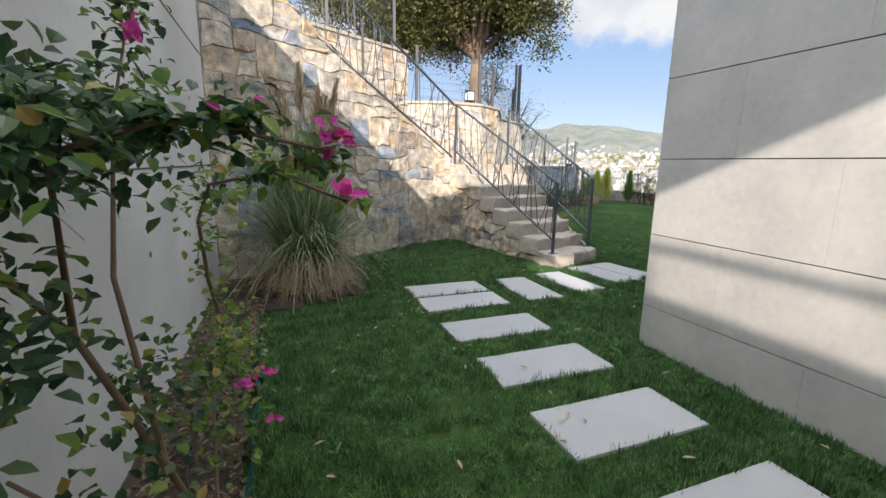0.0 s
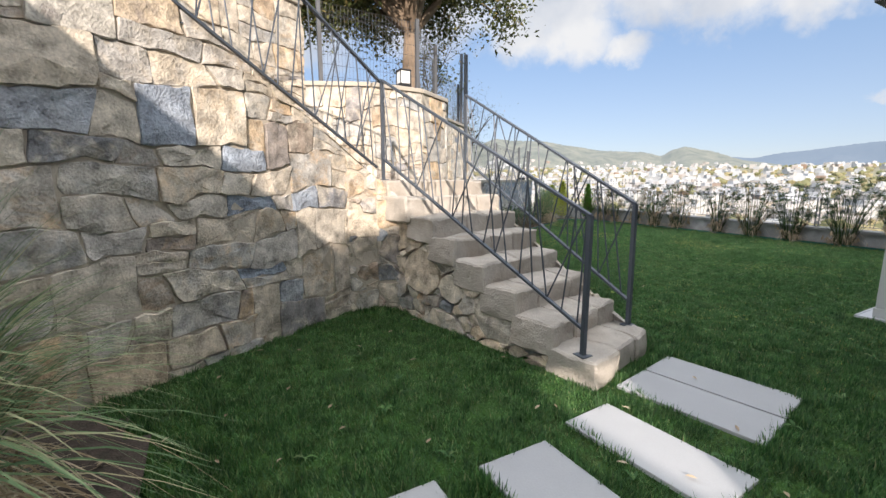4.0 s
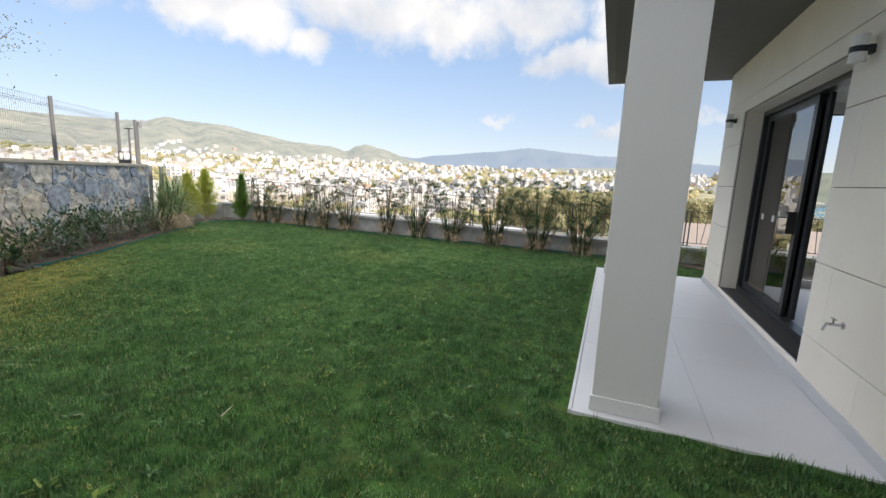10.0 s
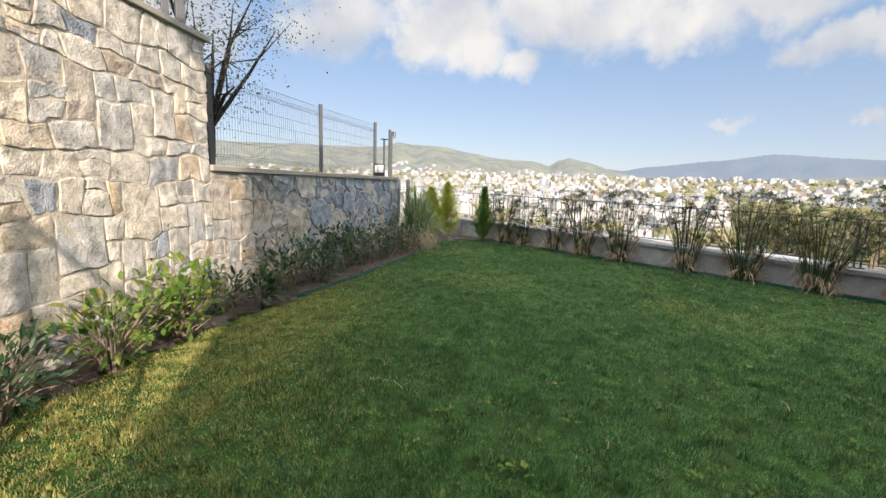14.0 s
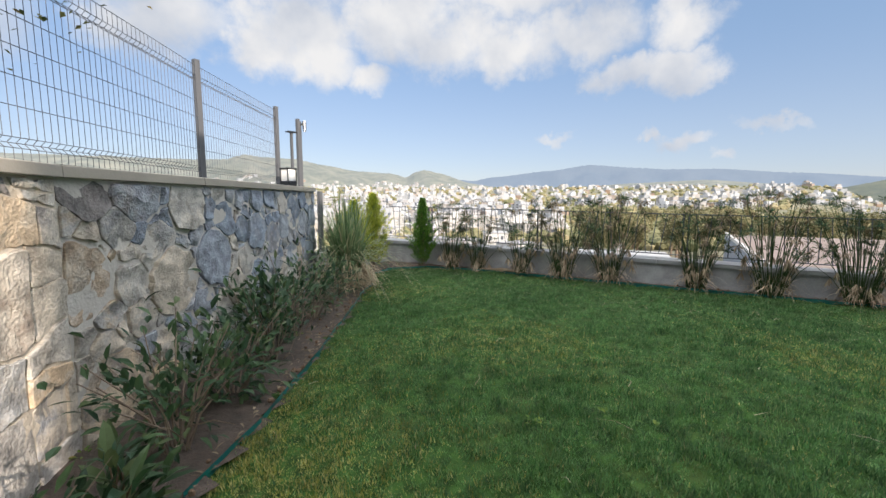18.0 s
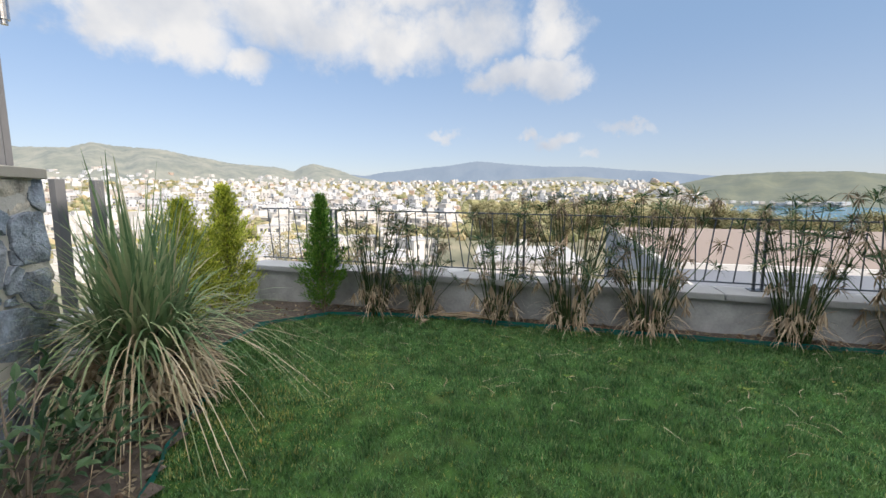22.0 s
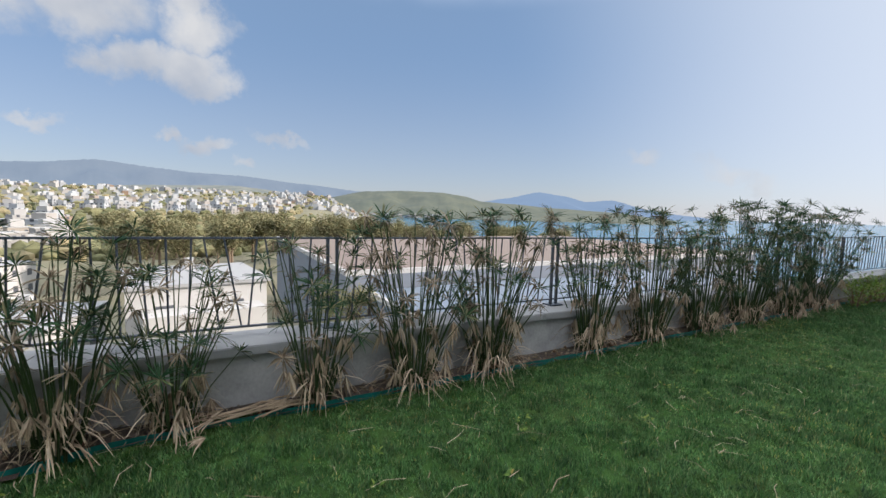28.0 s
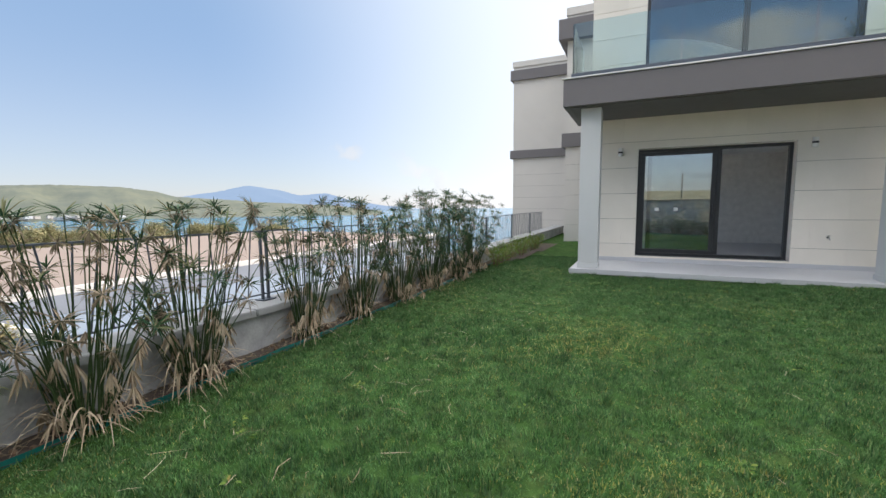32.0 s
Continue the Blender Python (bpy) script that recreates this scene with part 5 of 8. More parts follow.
class Blades:
    """Gathers many thin leaves and turns them into one mesh."""
    def __init__(self):
        self.v, self.f = [], []

    def leaf(self, p, d, n, length, width, fold=0.25, bend=0.0):
        """A pointed leaf from p along d, its face towards n, folded along the middle."""
        d = d.normalized()
        s = d.cross(n)
        if s.length < 1e-4:
            s = d.orthogonal()
        s.normalize()
        n = s.cross(d)
        k = len(self.v)
        m1, m2 = p + d * length * 0.38, p + d * length * 0.75 - n * bend * length * 0.3
        tip = p + d * length - n * bend * length
        self.v += [p, m1 + s * width / 2 + n * fold * width, m1 - s * width / 2 + n * fold * width, m2 + s * width * 0.36 + n * fold * width * 0.7,
                   m2 - s * width * 0.36 + n * fold * width * 0.7, tip, m1, m2]
        self.f += [(k, k + 1, k + 6), (k, k + 6, k + 2), (k + 1, k + 3, k + 7, k + 6), (k + 6, k + 7, k + 4, k + 2), (k + 3, k + 5, k + 7), (k + 7, k + 5, k + 4)]

    def scale(self, p, d, n, length, width):
        """A small folded leaf of two triangles, for crowns that are seen from afar."""
        s = d.cross(n)
        s = s.normalized() * width / 2 if s.length > 1e-4 else d.orthogonal().normalized() * width / 2
        k, m = len(self.v), p + d * length * 0.45 + n * width * 0.15
        self.v += [p, m + s, p + d * length, m - s]
        self.f += [(k, k + 1, k + 2), (k, k + 2, k + 3)]

    def strap(self, pts, w0, w1=0.0, side=None):
        """A long grass blade through points, narrowing to its tip."""
        k, n = len(self.v), len(pts)
        for i, p in enumerate(pts):
            d = (pts[min(i + 1, n - 1)] - pts[max(i - 1, 0)])
            s = side or d.cross(Vector((0, 0, 1)))
            if s.length < 1e-4:
                s = Vector((1, 0, 0))
            s = s.normalized() * (w0 + (w1 - w0) * (i / (n - 1)) ** 1.6) / 2
            self.v += [p - s, p + s]
        for i in range(n - 1):
            a = k + 2 * i
            self.f.append((a, a + 1, a + 3, a + 2))

    def make(self, name, mat, parent=None):
        return sheet(name, self.v, self.f, mat, parent)


def arch(base, head, reach, high, droop, steps=6):
    """Points of a blade that rises and then hangs over."""
    out = []
    for i in range(steps):
        f = i / (steps - 1)
        out.append(base + head * (reach * f ** 1.35) + Vector((0, 0, high * (f - droop * f * f))))
    return out


def heading(a):
    return Vector((math.cos(a), math.sin(a), 0))


def sedge_clump(seed, high, stems, spread, dry_share):
    """Umbrella sedge: a fan of thin stems, each with a whorl of narrow leaves, dead straw at the foot."""
    rng = random.Random(seed)
    plant = thing("umbrella_sedge", "tall umbrella sedge with browned tips beside the low wall", "plant", "umbrella sedges by the wall")
    dr = Blades()
    for i in range(stems):
        a, r = rng.uniform(0, 6.283), spread * 0.35 * math.sqrt(rng.random())
        foot = heading(a) * r
        a2 = a + rng.uniform(-0.5, 0.5)
        h = high * (1.0 - 0.62 * rng.random() ** 1.3)
        lean = spread * rng.uniform(0.25, 1.25)
        mid = foot + heading(a2) * lean * 0.4 + Vector((0, 0, h * 0.55))
        tip = foot + heading(a2) * lean + Vector((0, 0, h))
        stem = part("stem", tapered_tube(bmesh.new(), [foot, mid, tip], [0.0062, 0.005, 0.0034], 4), M_STEM, plant)
        dry = rng.random() < dry_share
        to = Blades()
        n = rng.randint(16, 25)
        up = (tip - mid).normalized()
        for k in range(n):
            b = 6.283 * k / n + rng.uniform(-0.2, 0.2)
            side = (up.orthogonal().normalized())
            d = Matrix.Rotation(b, 3, up) @ side
            el = rng.uniform(-0.1, 0.8) if not dry else rng.uniform(-1.0, 0.6)
            d = (d * math.cos(el) + up * math.sin(el))
            ln = rng.uniform(0.09, 0.175) * (0.8 if dry else 1.0)
            to.leaf(tip, d, up, ln, rng.uniform(0.009, 0.015), 0.3, rng.uniform(0.0, 0.3))
        if rng.random() < 0.35:      # tufts in the middle of the whorl
            for k in range(9):
                d = (up + heading(rng.uniform(0, 6.28)) * 0.7).normalized()
                (dr if rng.random() < 0.5 else to).leaf(tip, d, heading(rng.uniform(0, 6.28)), rng.uniform(0.04, 0.09), 0.008)
        tagged(to.make("whorl", M_BROWN if dry else M_PAPYRUS, stem), kind="stuff")
    for i in range(int(stems * 1.9)):  # dead straw and hanging dry whorls low down
        a = rng.uniform(0, 6.283)
        foot = heading(a) * spread * rng.uniform(0.1, 0.5)
        pts = arch(foot + Vector((0, 0, rng.uniform(0.0, 0.25))), heading(a + rng.uniform(-0.7, 0.7)), rng.uniform(0.08, 0.36), rng.uniform(0.1, 0.7), rng.uniform(0.9, 1.25), 5)
        dr.strap(pts, rng.uniform(0.008, 0.022), 0.003)
    for i in range(rng.randint(14, 20)):
        a = rng.uniform(0, 6.283)
        p = heading(a) * spread * rng.uniform(0.4, 0.85) + Vector((0, 0, rng.uniform(0.14, 0.62)))
        for k in range(12):
            dr.leaf(p, Vector((rng.uniform(-0.5, 0.5), rng.uniform(-0.5, 0.5), -1)), heading(rng.uniform(0, 6.28)), rng.uniform(0.1, 0.2), 0.018)
    dr.make("dry_leaves", M_DRY, plant)["label"] = "browned and straw-dry leaves"
    return plant


def plant_sedges():
    protos = [sedge_clump(21, 1.38, 52, 0.35, 0.3), sedge_clump(22, 1.48, 58, 0.43, 0.5), sedge_clump(23, 1.3, 40, 0.32, 0.42), sedge_clump(24, 1.72, 84, 0.52, 0.16)]
    rows = [(15.52, 15.02, 0, 1.0), (15.56, 14.43, 2, 0.9), (15.58, 13.49, 2, 1.0), (15.55, 12.67, 1, 1.0), (15.6, 11.85, 1, 1.02), (15.6, 10.5, 0, 1.05),
            (15.58, 9.52, 1, 1.06), (15.56, 8.5, 3, 0.88), (15.58, 7.38, 3, 1.0), (15.55, 6.25, 3, 0.97), (15.58, 5.2, 3, 0.92)]
    used = set()
    for i, (x, y, k, s) in enumerate(rows):
        m = pose(x, y, lawn_z(x, y), 0, 0, 77 * i)
        if k in used:
            ob = copy_thing(protos[k], m)
        else:
            ob, _ = protos[k], used.add(k)
            ob.matrix_basis = m
        ob.scale = (s, s, s)


plant_sedges()


def conifer(name, label, x, y, high, rad, seed, mat, loose=1.0):
    """A young conifer: upswept side branches of uneven length, each feathered with small scaly sprays, open towards the tip."""
    rng = random.Random(seed)
    tree = thing(name, label, "conifer", x=x, y=y, z=lawn_z(x, y))
    part("trunk", tapered_tube(bmesh.new(), [(0, 0, -0.03), (0.01, 0, high * 0.5), (0, 0.01, high * 0.95)], [0.022, 0.014, 0.004], 6), M_BARK, tree)
    b = Blades()
    tw = bmesh.new()
    n = int(165 * high)
    for i in range(n):
        f = (i + rng.random()) / n
        a = i * 2.4 + rng.uniform(-0.5, 0.5)
        lobe = 0.72 + 0.45 * noise.noise((1.3 * math.cos(a), 1.3 * math.sin(a) + 4 * f, seed))
        reach = rad * loose * lobe * min(1.0, 0.62 + 2.2 * f) * (1 - f) ** 0.8 * rng.uniform(0.6, 1.2) + 0.025
        p0 = Vector((0, 0, 0.04 + f * (high - 0.16)))
        d = (heading(a) + Vector((0, 0, rng.uniform(0.7, 1.4) + 0.9 * f))).normalized()
        ln = reach * rng.uniform(1.05, 1.5)
        p1 = p0 + d * ln
        p1 = p0 + heading(a) * min((p1 - p0).xy.length, rad * 1.25) + Vector((0, 0, min((p1 - p0).z, high * 1.02 - p0.z + 0.04)))
        tapered_tube(tw, [p0, p0.lerp(p1, 0.6)], [0.004, 0.0015], 3)
        m = int(20 + 95 * ln)
        for k in range(m):
            g = rng.random() ** 0.7
            q = p0.lerp(p1, 0.18 + 0.82 * g) + Vector((rng.gauss(0, 1), rng.gauss(0, 1), rng.gauss(0, 0.8))) * 0.022 * (1.25 - g * 0.6)
            e = (d * 0.9 + Vector((rng.gauss(0, 0.45), rng.gauss(0, 0.45), rng.gauss(0.2, 0.4)))).normalized()
            b.scale(q, e, heading(rng.uniform(0, 6.283)) + Vector((0, 0, 0.4)), rng.uniform(0.03, 0.075), rng.uniform(0.006, 0.013))
    part("branchwork", tw, M_TWIG, tree)
    b.make("crown", mat, tree)
    return tree


conifer("cypress", "small bright green cypress in the bed", 15.36, 15.66, 1.58, 0.27, 31, M_THUJA, 1.9)
conifer("golden_thuja", "young golden-green thuja by the wall corner", 14.78, 16.55, 1.68, 0.36, 32, M_THUJA_GOLD, 1.9)
conifer("golden_thuja", "young golden-green thuja beside the pampas grass", 14.22, 16.6, 1.52, 0.42, 33, M_THUJA_GOLD, 1.9)


def pampas(x, y, high, rad, blades, plumes, seed, label, dead=0.3, wide=1.0, straw=None, arcs=0):
    """A fountain of long arching blades with straw at its heart and plumes above."""
    rng = random.Random(seed)
    plant = thing("pampas_grass", label, "grass clump", x=x, y=y, z=lawn_z(x, y))
    g, dr = Blades(), Blades()
    for i in range(blades):
        a = rng.uniform(0, 6.283)
        foot = heading(rng.uniform(0, 6.283)) * rad * 0.25 * rng.random()
        q = rng.random() ** 0.75
        h, reach, droop = high * (1.05 - 0.5 * q) * rng.uniform(0.75, 1.08), rad * (0.2 + 1.1 * q) * rng.uniform(0.6, 1.15), 0.15 + (0.62 if high > 1.6 else 0.85) * q * rng.uniform(0.7, 1.2)
        g.strap(arch(foot, heading(a), reach, h * (1.1 + 0.75 * q), droop, 9), wide * rng.uniform(0.010, 0.019), 0.002)
    for i in range(int(blades * dead)):
        a = rng.uniform(0, 6.283)
        foot = heading(a) * rad * rng.uniform(0.05, 0.45) + Vector((0, 0, rng.uniform(0, 0.12) * high))
        dr.strap(arch(foot, heading(a + rng.uniform(-1.3, 1.3)), rad * rng.uniform(0.05, 0.6), high * rng.uniform(0.12, 1.0) * (0.55 if arcs else 1.0), rng.uniform(0.8, 1.15), 7), wide * rng.uniform(0.007, 0.018), 0.003)
    for i in range(arcs):       # long thin blades that hang far out
        a = rng.uniform(0, 6.283)
        (dr if rng.random() < 0.55 else g).strap(arch(Vector((0, 0, 0.15)), heading(a), rad * rng.uniform(1.2, 1.9) * (0.72 if rad > 0.8 else 1.0), min(high, 1.5) * rng.uniform(0.9, 1.6), rng.uniform(0.95, 1.12), 11), rng.uniform(0.009, 0.014), 0.003)
    g.make("blades", M_PAMPAS, plant)
    dr.make("straw", straw or M_DRY, plant)["label"] = "dead straw-coloured blades at the foot"
    for i in range(plumes):
        a = rng.uniform(0, 6.283)
        h = high * rng.uniform(1.05, 1.35)
        pts = arch(Vector((0, 0, 0.2)), heading(a), rad * rng.uniform(0.15, 0.6), h, 0.12, 6)
        st = part("plume_stem", tapered_tube(bmesh.new(), pts, [0.005, 0.005, 0.004, 0.004, 0.003, 0.003], 5), M_DRY, plant)
        p = Blades()
        d = (pts[-1] - pts[-2]).normalized()
        for k in range(170):
            f = rng.random()
            q = pts[-1] - d * 0.5 * f
            p.leaf(q, (d + heading(rng.uniform(0, 6.283)) * rng.uniform(0.2, 0.5)).normalized(), heading(rng.uniform(0, 6.28)), 0.15 * (0.4 + f), 0.009)
        p.make("plume", M_STRAW, st)
    return plant


pampas(0.15, 4.95, 2.05, 0.86, 1500, 10, 41, "big grey-green pampas grass with dry plumes against the stone wall", 1.1, 1.2, M_STRAW, 60)
pampas(12.98, 15.70, 1.78, 0.80, 480, 0, 42, "pampas grass with a thatch of dead leaves by the low wall end", 2.8, 2.2, M_STRAW, 110)
pampas(5.68, 9.02, 0.62, 0.95, 120, 0, 43, "loose arching ornamental grass at the foot of the stone wall", 0.25)
pampas(5.45, 10.0, 0.75, 0.55, 160, 0, 45, "loose arching ornamental grass at the foot of the stone wall", 0.25)
pampas(5.05, 9.05, 0.8, 0.5, 200, 0, 44, "grey-green ornamental grass beside the stair landing", 0.3)


def shrub(x, y, high, rad, leaves, seed, mat, label, leaf=0.055, name="shrub", twigs=14, lean=(0, 0), group="shrubs in the stone wall bed", slim=(0.4, 0.6), bare=0):
    """A leafy shrub: branching twigs with pairs of leaves along them and at their tips."""
    rng = random.Random(seed)
    plant = thing(name, label, "shrub", group, x=x, y=y, z=lawn_z(x, y))
    tw, b = bmesh.new(), Blades()
    per = max(6, leaves // twigs)
    for i in range(twigs):
        a = rng.uniform(0, 6.283)
        top = heading(a) * rad * math.sqrt(rng.random()) + Vector((lean[0], lean[1], high * rng.uniform(0.45, 1.0)))
        mid = heading(a) * rad * 0.3 + Vector((lean[0] * 0.4, lean[1] * 0.4, top.z * 0.5))
        foot = heading(a) * 0.05
        tapered_tube(tw, [foot, mid, top], [0.009, 0.006, 0.003], 4)
        for k in range(per):
            f = rng.random() ** 0.6
            p = (mid.lerp(top, f) if rng.random() < 0.75 else foot.lerp(mid, 0.4 + 0.6 * f)) + Vector((rng.gauss(0, 1), rng.gauss(0, 1), rng.gauss(0, 0.8))) * rad * 0.17
            d = ((p - Vector((0, 0, high * 0.3))).normalized() + Vector((rng.uniform(-1, 1), rng.uniform(-1, 1), rng.uniform(-0.5, 0.9)))).normalized()
            b.leaf(p, d, Vector((rng.uniform(-0.5, 0.5), rng.uniform(-0.5, 0.5), 1)), leaf * rng.uniform(0.7, 1.35), leaf * rng.uniform(*slim), 0.18, rng.uniform(0, 0.4))
    for i in range(bare):       # leafless side twigs low down
        a = rng.uniform(0, 6.283)
        p = heading(a) * rad * rng.uniform(0.1, 0.5) + Vector((0, 0, high * rng.uniform(0.05, 0.35)))
        q = p + heading(a + rng.uniform(-0.8, 0.8)) * rad * rng.uniform(0.4, 0.9) + Vector((0, 0, high * rng.uniform(0.1, 0.6)))
        tapered_tube(tw, [p, p.lerp(q, 0.5) + Vector((0, 0, 0.03)), q], [0.005, 0.004, 0.002], 3)
    part("stem", tw, M_BARETWIG if bare else M_TWIG, plant)
    b.make("leaves", mat, plant)
    return plant


DARK = "dark glossy-leaved shrub against the stone wall"
LIGHT = "sunlit yellow-green shrub at the foot of the stone wall"
for k, (x, y, h, r, n, mat, lab) in enumerate([
        (6.15, 11.0, 0.62, 0.36, 330, M_LEAF_DARK, DARK), (6.75, 11.55, 0.55, 0.34, 330, M_LEAF_LIGHT, LIGHT), (7.3, 12.12, 0.62, 0.40, 520, M_LEAF_LIGHT, LIGHT), (7.85, 12.72, 0.66, 0.34, 380, M_LEAF_DARK, DARK),
        (8.75, 13.4, 0.72, 0.38, 520, M_LEAF_DARK, DARK), (9.35, 13.75, 0.86, 0.40, 640, M_LEAF_DARK, DARK), (9.95, 14.1, 0.84, 0.38, 620, M_LEAF_DARK, DARK), (10.55, 14.45, 0.80, 0.38, 600, M_LEAF_DARK, DARK),
        (11.15, 14.8, 0.72, 0.38, 520, M_LEAF_DARK, DARK), (11.75, 15.15, 0.66, 0.36, 430, M_LEAF_DARK, DARK), (12.35, 15.5, 0.55, 0.32, 320, M_LEAF_DARK, DARK)]):
    if k > 3:
        x, y = x + 0.07, y - 0.12
    if mat is M_LEAF_DARK:
        shrub(x, y, h * (0.8 + 0.4 * ((k * 7) % 5) / 4), r * 1.15, int(n * 0.58), 60 + k, mat, lab, 0.088, twigs=16, slim=(0.34, 0.48), bare=9)
    else:
        shrub(x, y, h * 1.15, r * 1.1, int(n * 0.7), 60 + k, mat, lab, 0.095, twigs=26, bare=14)
shrub(10.42, 14.48, 0.62, 0.24, 64, 85, M_LEAF_DARK, "dark shrub with long leathery leaves in the wall bed", 0.19, twigs=9, slim=(0.28, 0.36))
shrub(8.25, 12.75, 0.5, 0.26, 90, 86, M_LEAF_DARK, "dark shrub with long leathery leaves in the wall bed", 0.15, twigs=9, slim=(0.3, 0.4))
for k, y in enumerate((4.3, 3.75, 3.2, 2.6, 1.9, 1.2, 0.3, -0.6)):
    shrub(15.3 + 0.08 * (k % 2), y, 0.52, 0.36, 360, 90 + k, M_LEAF_LIGHT, "low yellow-flowered bedding plant by the low wall", 0.05, "bedding_plant", 10, group="bedding plants")


def bougainvillea():
    """A climber tied up on the concrete wall and arching over the bed."""
    rng = random.Random(77)
    plant = thing("bougainvillea", "bougainvillea with dark leaves and magenta bracts on the concrete wall", "climber")
    limbs = [([(-0.40, 1.42, 0.12), (-0.46, 1.12, 0.72), (-0.55, 0.92, 1.22), (-0.50, 0.80, 1.62), (-0.30, 0.86, 1.70), (0.03, 0.95, 1.64)], 0.012),
             ([(-0.46, 1.12, 0.72), (-0.60, 1.35, 1.25), (-0.62, 1.6, 1.75), (-0.58, 1.9, 2.3)], 0.010), ([(-0.40, 1.42, 0.12), (-0.55, 1.0, 0.6), (-0.62, 0.75, 1.0)], 0.010),
             ([(-0.40, 1.42, 0.12), (-0.45, 1.9, 0.5), (-0.50, 2.5, 0.72)], 0.009), ([(-0.55, 0.92, 1.22), (-0.64, 0.7, 1.55), (-0.66, 0.5, 1.8)], 0.008), ([(-0.47, 2.85, 0.08), (-0.46, 2.52, 0.6), (-0.47, 2.2, 1.0), (-0.46, 2.0, 1.34), (-0.36, 1.7, 1.52), (-0.12, 1.3, 1.58), (0.08, 1.08, 1.50)], 0.012), ([(-0.46, 2.3, 0.9), (-0.3, 2.35, 1.1), (-0.25, 2.5, 1.0)], 0.006)]
    for pts, r in limbs:
        part("stem", tapered_tube(bmesh.new(), pts, [r * (1 - 0.6 * i / (len(pts) - 1)) for i in range(len(pts))], 6), M_TWIG, plant, smooth_faces=True)
    dark, light, pink = Blades(), Blades(), Blades()
    zones = [((-0.52, 0.85, 1.66), (0.16, 0.34, 0.13), 420, 0.15), ((-0.26, 0.90, 1.70), (0.22, 0.12, 0.06), 180, 0.25), ((-0.60, 1.45, 1.75), (0.12, 0.5, 0.17), 300, 0.2), ((-0.60, 0.72, 1.30), (0.13, 0.22, 0.22), 170, 0.15),
             ((-0.58, 1.75, 2.2), (0.10, 0.26, 0.3), 150, 0.45), ((-0.50, 1.25, 0.92), (0.16, 0.34, 0.2), 120, 0.35), ((-0.55, 0.85, 0.62), (0.14, 0.32, 0.26), 110, 0.3), ((-0.42, 1.85, 0.50), (0.20, 0.45, 0.26), 130, 0.6),
             ((-0.42, 2.7, 0.40), (0.18, 0.5, 0.2), 80, 0.9), ((-0.45, 3.3, 0.2), (0.16, 0.45, 0.1), 30, 0.5), ((-0.02, 0.97, 1.63), (0.08, 0.08, 0.06), 46, 0.5), ((0.11, 1.10, 1.50), (0.06, 0.05, 0.025), 14, 1.5), ((-0.46, 2.1, 1.25), (0.10, 0.2, 0.26), 60, 1.0), ((-0.44, 2.4, 0.8), (0.10, 0.25, 0.25), 36, 1.2), ((-0.40, 1.95, 0.72), (0.14, 0.22, 0.22), 90, 0.8), ((-0.36, 1.75, 1.5), (0.14, 0.2, 0.10), 60, 0.7), ((-0.14, 1.3, 1.6), (0.12, 0.16, 0.08), 80, 0.7)]
    for c, r, n, lt in zones:
        for i in range(int(n * 1.25)):
            p = Vector(c) + Vector((rng.gauss(0, 0.5) * r[0], rng.gauss(0, 0.5) * r[1], rng.gauss(0, 0.5) * r[2]))
            p.x = max(p.x, -0.80)
            d = Vector((rng.uniform(-0.7, 1), rng.uniform(-1, 1), rng.uniform(-0.9, 0.6)))
            (light if rng.random() < lt * 0.9 + 0.05 else dark).leaf(p, d, Vector((rng.uniform(-0.6, 0.8), rng.uniform(-0.8, 0.3), 1)), rng.uniform(0.034, 0.060), rng.uniform(0.024, 0.040), 0.16, rng.uniform(0, 0.35))
    for c, n, s in (((0.035, 0.95, 1.668), 15, 0.02), ((0.079, 1.085, 1.52), 15, 0.018), ((0.02, 0.945, 1.62), 6, 0.014), ((-0.52, 1.7, 2.28), 22, 0.035), ((-0.50, 2.05, 2.35), 16, 0.03), ((-0.30, 1.75, 0.62), 8, 0.015), ((-0.22, 2.1, 0.5), 8, 0.015),
                    ((-0.2, 2.0, 0.28), 8, 0.015), ((-0.45, 0.6, 0.66), 10, 0.02), ((-0.5, 1.5, 2.0), 10, 0.03), ((-0.2, 0.9, 1.72), 7, 0.02)):
        for i in range(n):
            p = Vector(c) + Vector((rng.gauss(0, s), rng.gauss(0, s), rng.gauss(0, s * 0.7)))
            pink.leaf(p, Vector((rng.uniform(-1, 1), rng.uniform(-1, 1), rng.uniform(-0.3, 1))), Vector((rng.uniform(-1, 1), -1, 0.6)), rng.uniform(0.03, 0.046), rng.uniform(0.024, 0.036), 0.25)
    dark.make("leaves", M_LEAF_DARK, plant)
    light.make("young_leaves", M_LEAF_LIGHT, plant)["label"] = "light green young leaves"
    tagged(pink.make("bracts", M_PINK, plant), "magenta papery bracts", kind="stuff")
    part("tie_wire", rod(bmesh.new(), (-0.84, 0.2, 2.35), (-0.48, 0.85, 1.45), 0.002, 5), M_WHITE, plant, "pale tie wire")


bougainvillea()


